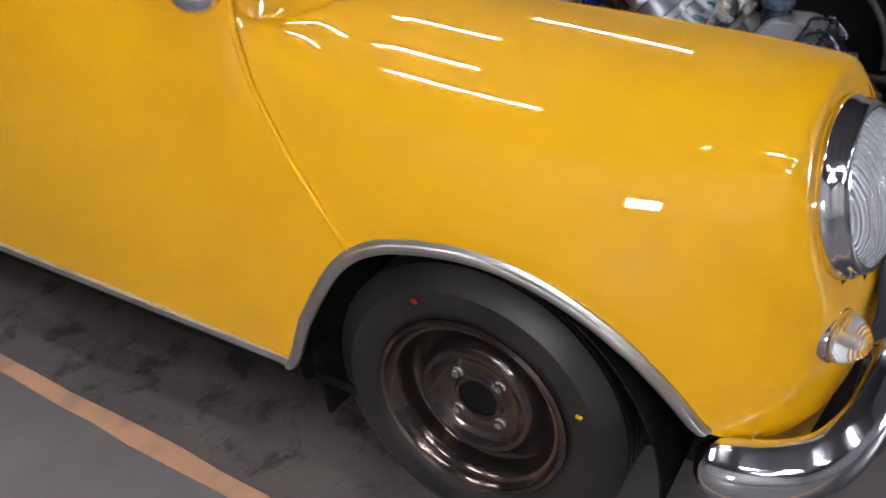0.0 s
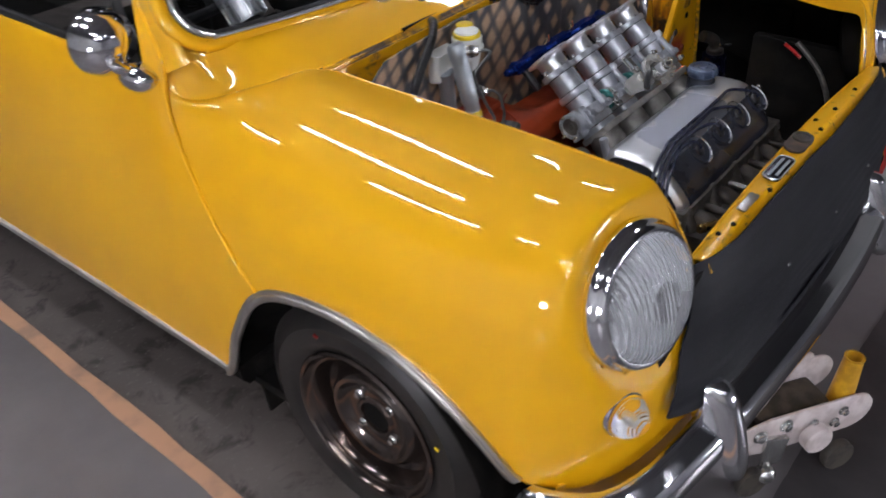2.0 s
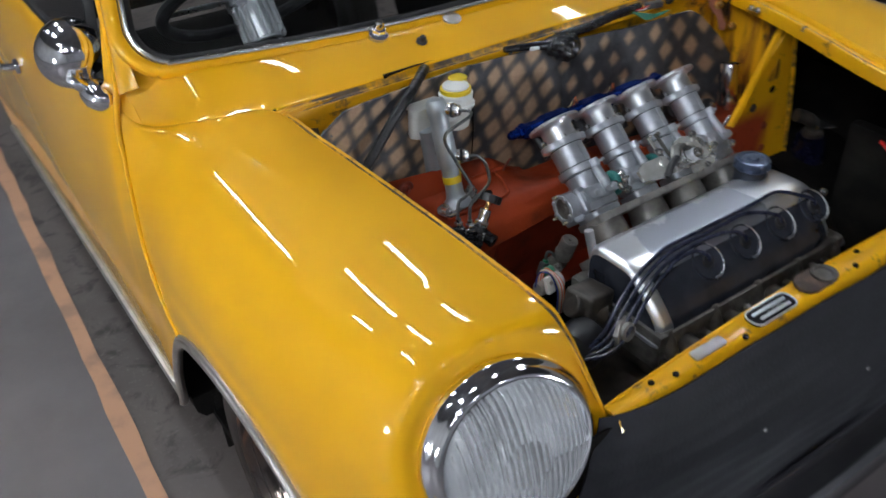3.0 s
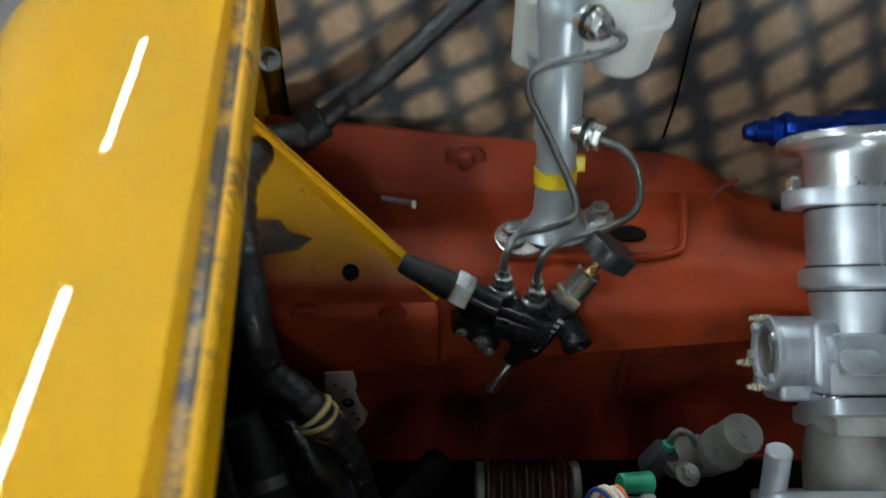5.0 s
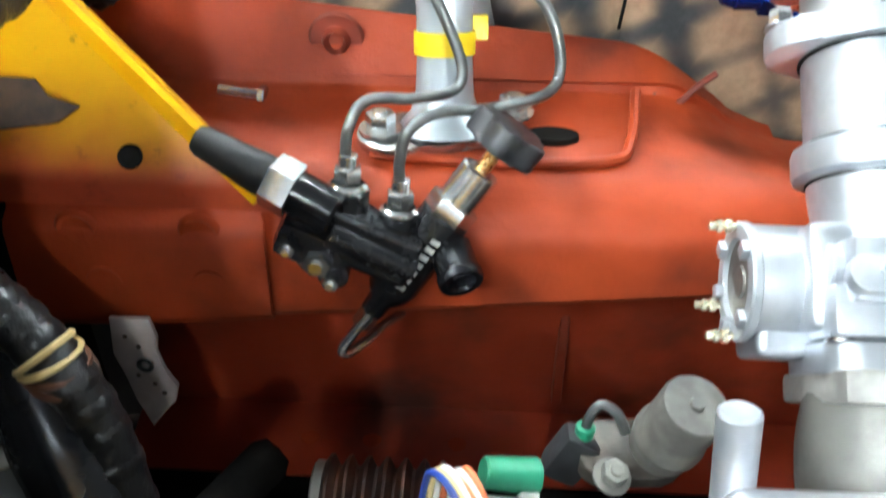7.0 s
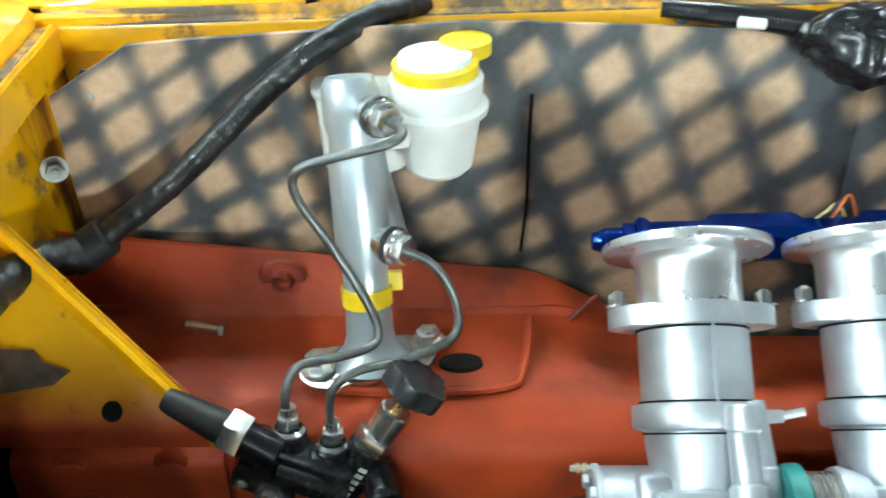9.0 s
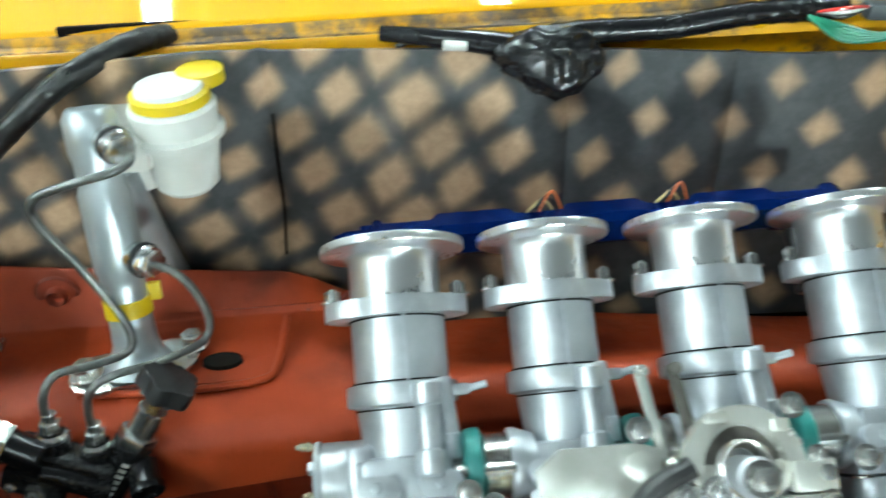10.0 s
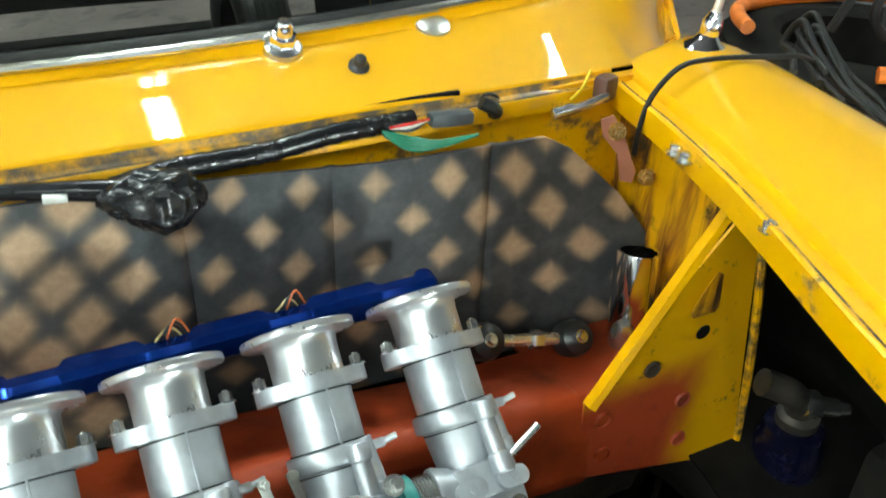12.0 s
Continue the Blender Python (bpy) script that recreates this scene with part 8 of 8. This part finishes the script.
def deep_socket():
    bm = B()
    base, tip = Vector((0.440, 0.604, 0.600)), Vector((0.452, 0.620, 0.684))
    L = (tip - base).length
    seg = 36
    m = along(base, tip)
    prof = [(0.0, 0.0), (0.018, 0.0), (0.0195, 0.002), (0.0195, 0.020), (0.0215, 0.026), (0.0215, L - 0.001), (0.0210, L)]
    lathe(bm, prof, m, seg)
    rim = [bm.verts.new(m @ Vector((0.0210 * math.cos(2 * math.pi * k / seg), 0.0210 * math.sin(2 * math.pi * k / seg), L))) for k in range(seg)]
    inn = [bm.verts.new(m @ Vector(((0.0165 if k % 3 == 0 else 0.0182) * math.cos(2 * math.pi * k / seg), (0.0165 if k % 3 == 0 else 0.0182) * math.sin(2 * math.pi * k / seg), L - 0.0008))) for k in range(seg)]
    low = [bm.verts.new(m @ Vector((0.0158 * math.cos(2 * math.pi * k / seg), 0.0158 * math.sin(2 * math.pi * k / seg), L - 0.045))) for k in range(seg)]
    for k in range(seg):
        j = (k + 1) % seg
        bm.faces.new((rim[k], rim[j], inn[j], inn[k]))
        bm.faces.new((inn[k], inn[j], low[j], low[k]))
    bm.faces.new(low)
    part("deep_socket", bm, CHROME, None, "chrome deep socket standing on the red panel", 30, category="socket")
    bm = B()
    lathe(bm, [(0, 0), (0.012, 0), (0.013, 0.006), (0.010, 0.020), (0.006, 0.026), (0, 0.026)], along((0.418, 0.585, 0.609), (0.412, 0.580, 0.66)), 20)
    part("dowel_end", bm, STEEL, None, "dull steel pin beside the socket", category="pin")


deep_socket()


def far_side_parts():
    o = Vector((0.554, 0.475, 0.0))
    t = thing("shock_absorber", (0.554, 0.475, 0.36), "dark blue shock absorber with a corroded pipe fitting", "shock absorber")
    bm = B()
    lathe(bm, [(0, 0), (0.031, 0), (0.033, 0.01), (0.033, 0.150), (0.030, 0.160), (0.028, 0.172), (0.020, 0.176), (0, 0.177)], pose(o.x, o.y, 0.372), 32)
    part("can", bm, BLUEB, t, "dark blue can")
    bm = B()
    lathe(bm, [(0.019, 0.0), (0.0205, 0.004), (0.0205, 0.012), (0.014, 0.016), (0.014, 0.024), (0, 0.026)], pose(o.x, o.y, 0.546), 24)
    tube(bm, [(0.554, 0.475, 0.560), (0.548, 0.477, 0.578), (0.534, 0.482, 0.590), (0.512, 0.492, 0.600)], 0.0135, 16, 6)
    part("elbow", bm, OILY, t, "dull corroded metal elbow", 40)
    bm = B()
    hexa(bm, along((0.550, 0.474, 0.574), (0.600, 0.458, 0.560)), 0.0150, 0.018, 0.002)
    rod(bm, (0.566, 0.469, 0.570), (0.588, 0.462, 0.564), 0.0095, seg=16)
    rod(bm, (0.588, 0.462, 0.564), (0.600, 0.458, 0.561), 0.0062, seg=14)
    part("fitting", bm, STEEL, t, "corroded steel fitting")
    pipe("pale_hose", [(0.455, 0.260, 0.655), (0.455, 0.241, 0.640), (0.455, 0.209, 0.609), (0.455, 0.187, 0.575), (0.455, 0.170, 0.532), (0.455, 0.165, 0.480)], 0.0060, GRIMY, "pale grey hose in the dark of the bay")
    # Red tool handle, drawn as a short tube.
    pipe("red_stick", [(0.440, 0.280, 0.653), (0.440, 0.262, 0.643), (0.440, 0.242, 0.630)], 0.0036, REDC, "short red tool handle in the dark of the bay")


far_side_parts()


def aerial():
    p = Vector((0.562, 0.703, 0.840))
    t = thing("aerial", p, "chrome wing aerial with a thin mast and black cable", "aerial")
    bm = B()
    lathe(bm, [(0, -0.004), (0.024, -0.004), (0.024, 0.002), (0.021, 0.007), (0.013, 0.012), (0.0095, 0.018), (0.010, 0.022), (0.0105, 0.030), (0.008, 0.035), (0.006, 0.040), (0, 0.040)], along(p, p + Vector((0.1, -0.1, 1))), 28)
    part("base", bm, CHROME, t, "chrome stepped base")
    part("mast", rod(B(), p + Vector((0.003, -0.003, 0.036)), p + Vector((0.04, -0.04, 0.36)), 0.0042, 0.003, 12), POLISH, t, "thin bright mast")
    pipe("cable", [(0.448, 0.646, 0.775), (0.448, 0.644, 0.805), (0.454, 0.644, 0.828), (0.470, 0.646, 0.845), (0.492, 0.651, 0.853), (0.520, 0.655, 0.853), (0.560, 0.656, 0.850), (0.600, 0.648, 0.848), (0.640, 0.650, 0.842), (0.690, 0.665, 0.815), (0.73, 0.68, 0.76), (0.75, 0.70, 0.68)], 0.0026, RUBBER, "thin black cable lying over the far wing")
    # a loose bundle hangs over the wing's outer edge
    for k, (dx, dy, dz) in enumerate(((0, 0, 0), (0.012, -0.010, -0.004), (0.022, 0.006, 0.004), (0.006, -0.022, -0.008))):
        pts = [(0.636, 0.664 - 0.012 * k, 0.842), (0.668, 0.700, 0.846), (0.700, 0.742, 0.840 + 0.004 * k), (0.706, 0.730, 0.866), (0.704, 0.702, 0.846), (0.702, 0.662, 0.822), (0.712, 0.618, 0.800), (0.735, 0.570, 0.740), (0.742, 0.560, 0.660)]
        pipe("cable", [(x + dx, y - 0.012 + dy, z - 0.016 + dz) for x, y, z in pts], 0.0038 - 0.0004 * k, RUBBER, "loose black cable hanging over the far wing")


aerial()


# ---------- things standing round the car ----------
def trolley_jack():
    t = thing("trolley_jack", (-0.05, -0.06, 0), "pinkish white trolley jack with a yellow handle socket, under the nose", "trolley jack")
    a, b = Vector((-0.175, 0.020, 0.135)), Vector((0.050, -0.125, 0.128))
    d = (b - a)
    L = d.length
    d.normalize()
    n = Vector((d.y, -d.x, 0)).normalized()
    for off in (0.0, 0.115):
        bm = B()
        m = frame_of(a - n * off, -n, d)
        edge = [(-0.01, -0.030), (0.05, -0.044), (L - 0.030, -0.046)]
        edge += [(L - 0.022 + 0.042 * math.cos(radians(a)), -0.004 + 0.042 * math.sin(radians(a))) for a in range(-80, 81, 16)]
        prism(bm, edge + [(L - 0.030, 0.040), (0.05, 0.044), (-0.01, 0.036)], 0.006, m, 0.002)
        part("side_plate", bm, JACKM, t, "scuffed pinkish white side plate")
    for s, z in ((0.030, 0.010), (0.085, 0.022), (0.150, 0.006), (0.200, -0.008), (0.215, 0.018)):
        bolt("plate_bolt", a + d * s + Vector((0, 0, z)) + n * 0.002, n, 0.010 if s < 0.1 else 0.0075, 0.008, STEEL, t)
    bm = B()
    prism(bm, [(-0.02, -0.045), (0.02, -0.045), (0.026, 0.02), (-0.026, 0.03)], 0.012, frame_of(a + d * 0.062 + Vector((0, 0, -0.020)) + n * 0.004, n, d), 0.002)
    part("caster_bracket", bm, STEEL, t, "bright caster bracket")
    bm = B()
    bmesh.ops.create_uvsphere(bm, u_segments=20, v_segments=14, radius=0.020, matrix=Matrix.Translation(a + d * 0.050 + n * 0.016 + Vector((0, 0, -0.085))))
    part("caster_ball", bm, STEEL, t)
    bm = B()
    rod(bm, a + d * 0.15 + n * 0.004 + Vector((0, 0, -0.020)), a + d * 0.15 + n * 0.030 + Vector((0, 0, -0.020)), 0.030, seg=28)
    part("wheel_boss", bm, JACKM, t)
    bm = B()
    m = along((0.040, -0.080, 0.135), (0.043, -0.084, 0.250))
    lathe(bm, [(0, 0), (0.024, 0), (0.0235, 0.020), (0.0185, 0.110), (0.0195, 0.115), (0.0150, 0.115), (0.0145, 0.03), (0, 0.03)], m, 24)
    part("handle_socket", bm, JACKY, t, "yellow handle socket tube")
    bm = B()
    box(bm, frame_of(a + d * 0.12 - n * 0.055 + Vector((0, 0, 0.005)), (0, 0, 1), d), 0.16, 0.075, 0.05, 0.010)
    rod(bm, a + d * 0.02 - n * 0.05, a + d * 0.20 - n * 0.05, 0.026)
    part("hydraulic_unit", bm, OILY, t, "dark hydraulic unit")
    for s in (0.02, 0.22):
        for off in (0.014, -0.13):
            bm = B()
            c = a + d * s + n * off
            lathe(bm, [(0, -0.010), (0.032, -0.010), (0.034, -0.006), (0.034, 0.006), (0.032, 0.010), (0, 0.010)], along(Vector((c.x, c.y, 0.034)), Vector((c.x, c.y, 0.034)) + n), 28)
            part("wheel", bm, OILY, t)
    bm = B()
    rod(bm, a + d * 0.05 - n * 0.12 + Vector((0, 0, 0.05)), a + d * 0.23 - n * 0.12 + Vector((0, 0, 0.05)), 0.008)
    part("tie_bar", bm, JACKM, t)


trolley_jack()


def tool_cabinet():
    x, y = 1.80, 0.42
    t = thing("tool_cabinet", (x, y, 0), "red metal roller tool cabinet behind the car", "cabinet")
    bm = B()
    box(bm, pose(x, y, 0.46), 0.62, 0.80, 0.78, 0.012)
    part("body", bm, REDC, t)
    for k in range(5):
        bm = B()
        box(bm, pose(x - 0.316, y, 0.16 + 0.14 * k), 0.02, 0.74, 0.128, 0.006)
        dr = part("drawer", bm, REDC, t)
        bm = B()
        tube(bm, [(x - 0.326, y - 0.3, 0.20 + 0.14 * k), (x - 0.350, y - 0.28, 0.20 + 0.14 * k), (x - 0.350, y + 0.28, 0.20 + 0.14 * k), (x - 0.326, y + 0.3, 0.20 + 0.14 * k)], 0.008, 8, 1, smooth=False)
        part("handle", bm, STEEL, dr)
    for dx in (-0.25, 0.25):
        for dy in (-0.32, 0.32):
            bm = B()
            rod(bm, (x + dx - 0.015, y + dy, 0.04), (x + dx + 0.015, y + dy, 0.04), 0.04, seg=20)
            part("caster", bm, RUBBER, t)


tool_cabinet()


def clutter_far_side():
    """Dark tyres with a loop of orange hose and black cable beyond the far wing."""
    for k in range(4):
        cx, cy = 1.48 + 0.02 * (k % 2), 1.22
        t = thing("spare_tyre", (cx, cy, 0.07 + 0.146 * k), "black worn tyre lying in a stack", "tyre", "stacked tyres")
        prof = [(0.17, -0.06), (0.19, -0.072), (0.25, -0.070), (0.285, -0.050), (0.29, 0.0), (0.285, 0.050), (0.25, 0.070), (0.19, 0.072), (0.17, 0.06), (0.165, 0.0), (0.17, -0.06)]
        part("casing", lathe(B(), prof, pose(cx, cy, 0.0725 + 0.146 * k), 48), DARK, t, "black tyre casing", 30)
        prof = []
        for h in (-0.040, -0.020, 0.0, 0.020, 0.040):
            prof += [(0.2885, h - 0.0085), (0.294, h - 0.0075), (0.294, h + 0.0075), (0.2885, h + 0.0085)]
        part("tread", lathe(B(), prof, pose(cx, cy, 0.0725 + 0.146 * k), 48), DARK, t, "worn grooved tread", 30)
    pts = [(1.48 + 0.25 * math.cos(a), 1.22 + 0.25 * math.sin(a), 0.675 + 0.01 * math.sin(3 * a)) for a in steps(3.95, 9.10, 26)]
    part("air_hose", tube(B(), [(x, y, z - 0.078) for x, y, z in pts], 0.015, 12, 4), ORANGE, None, "loop of thick orange air hose on the tyre stack", category="hose").name = "air_hose"
    pts = [(x + 0.12, y + 0.04, z) for x, y, z in ((1.06, 1.02, 0.68), (1.08, 1.00, 0.76), (1.13, 1.00, 0.80), (1.20, 1.02, 0.76), (1.22, 1.04, 0.69), (1.15, 0.98, 0.67), (1.09, 0.97, 0.72), (1.12, 0.97, 0.78), (1.19, 0.98, 0.77), (1.26, 1.00, 0.69))]
    part("cable_coil", tube(B(), pts, 0.008, 10, 6), RUBBER, None, "loops of black cable on the tyre stack", category="cable")


clutter_far_side()
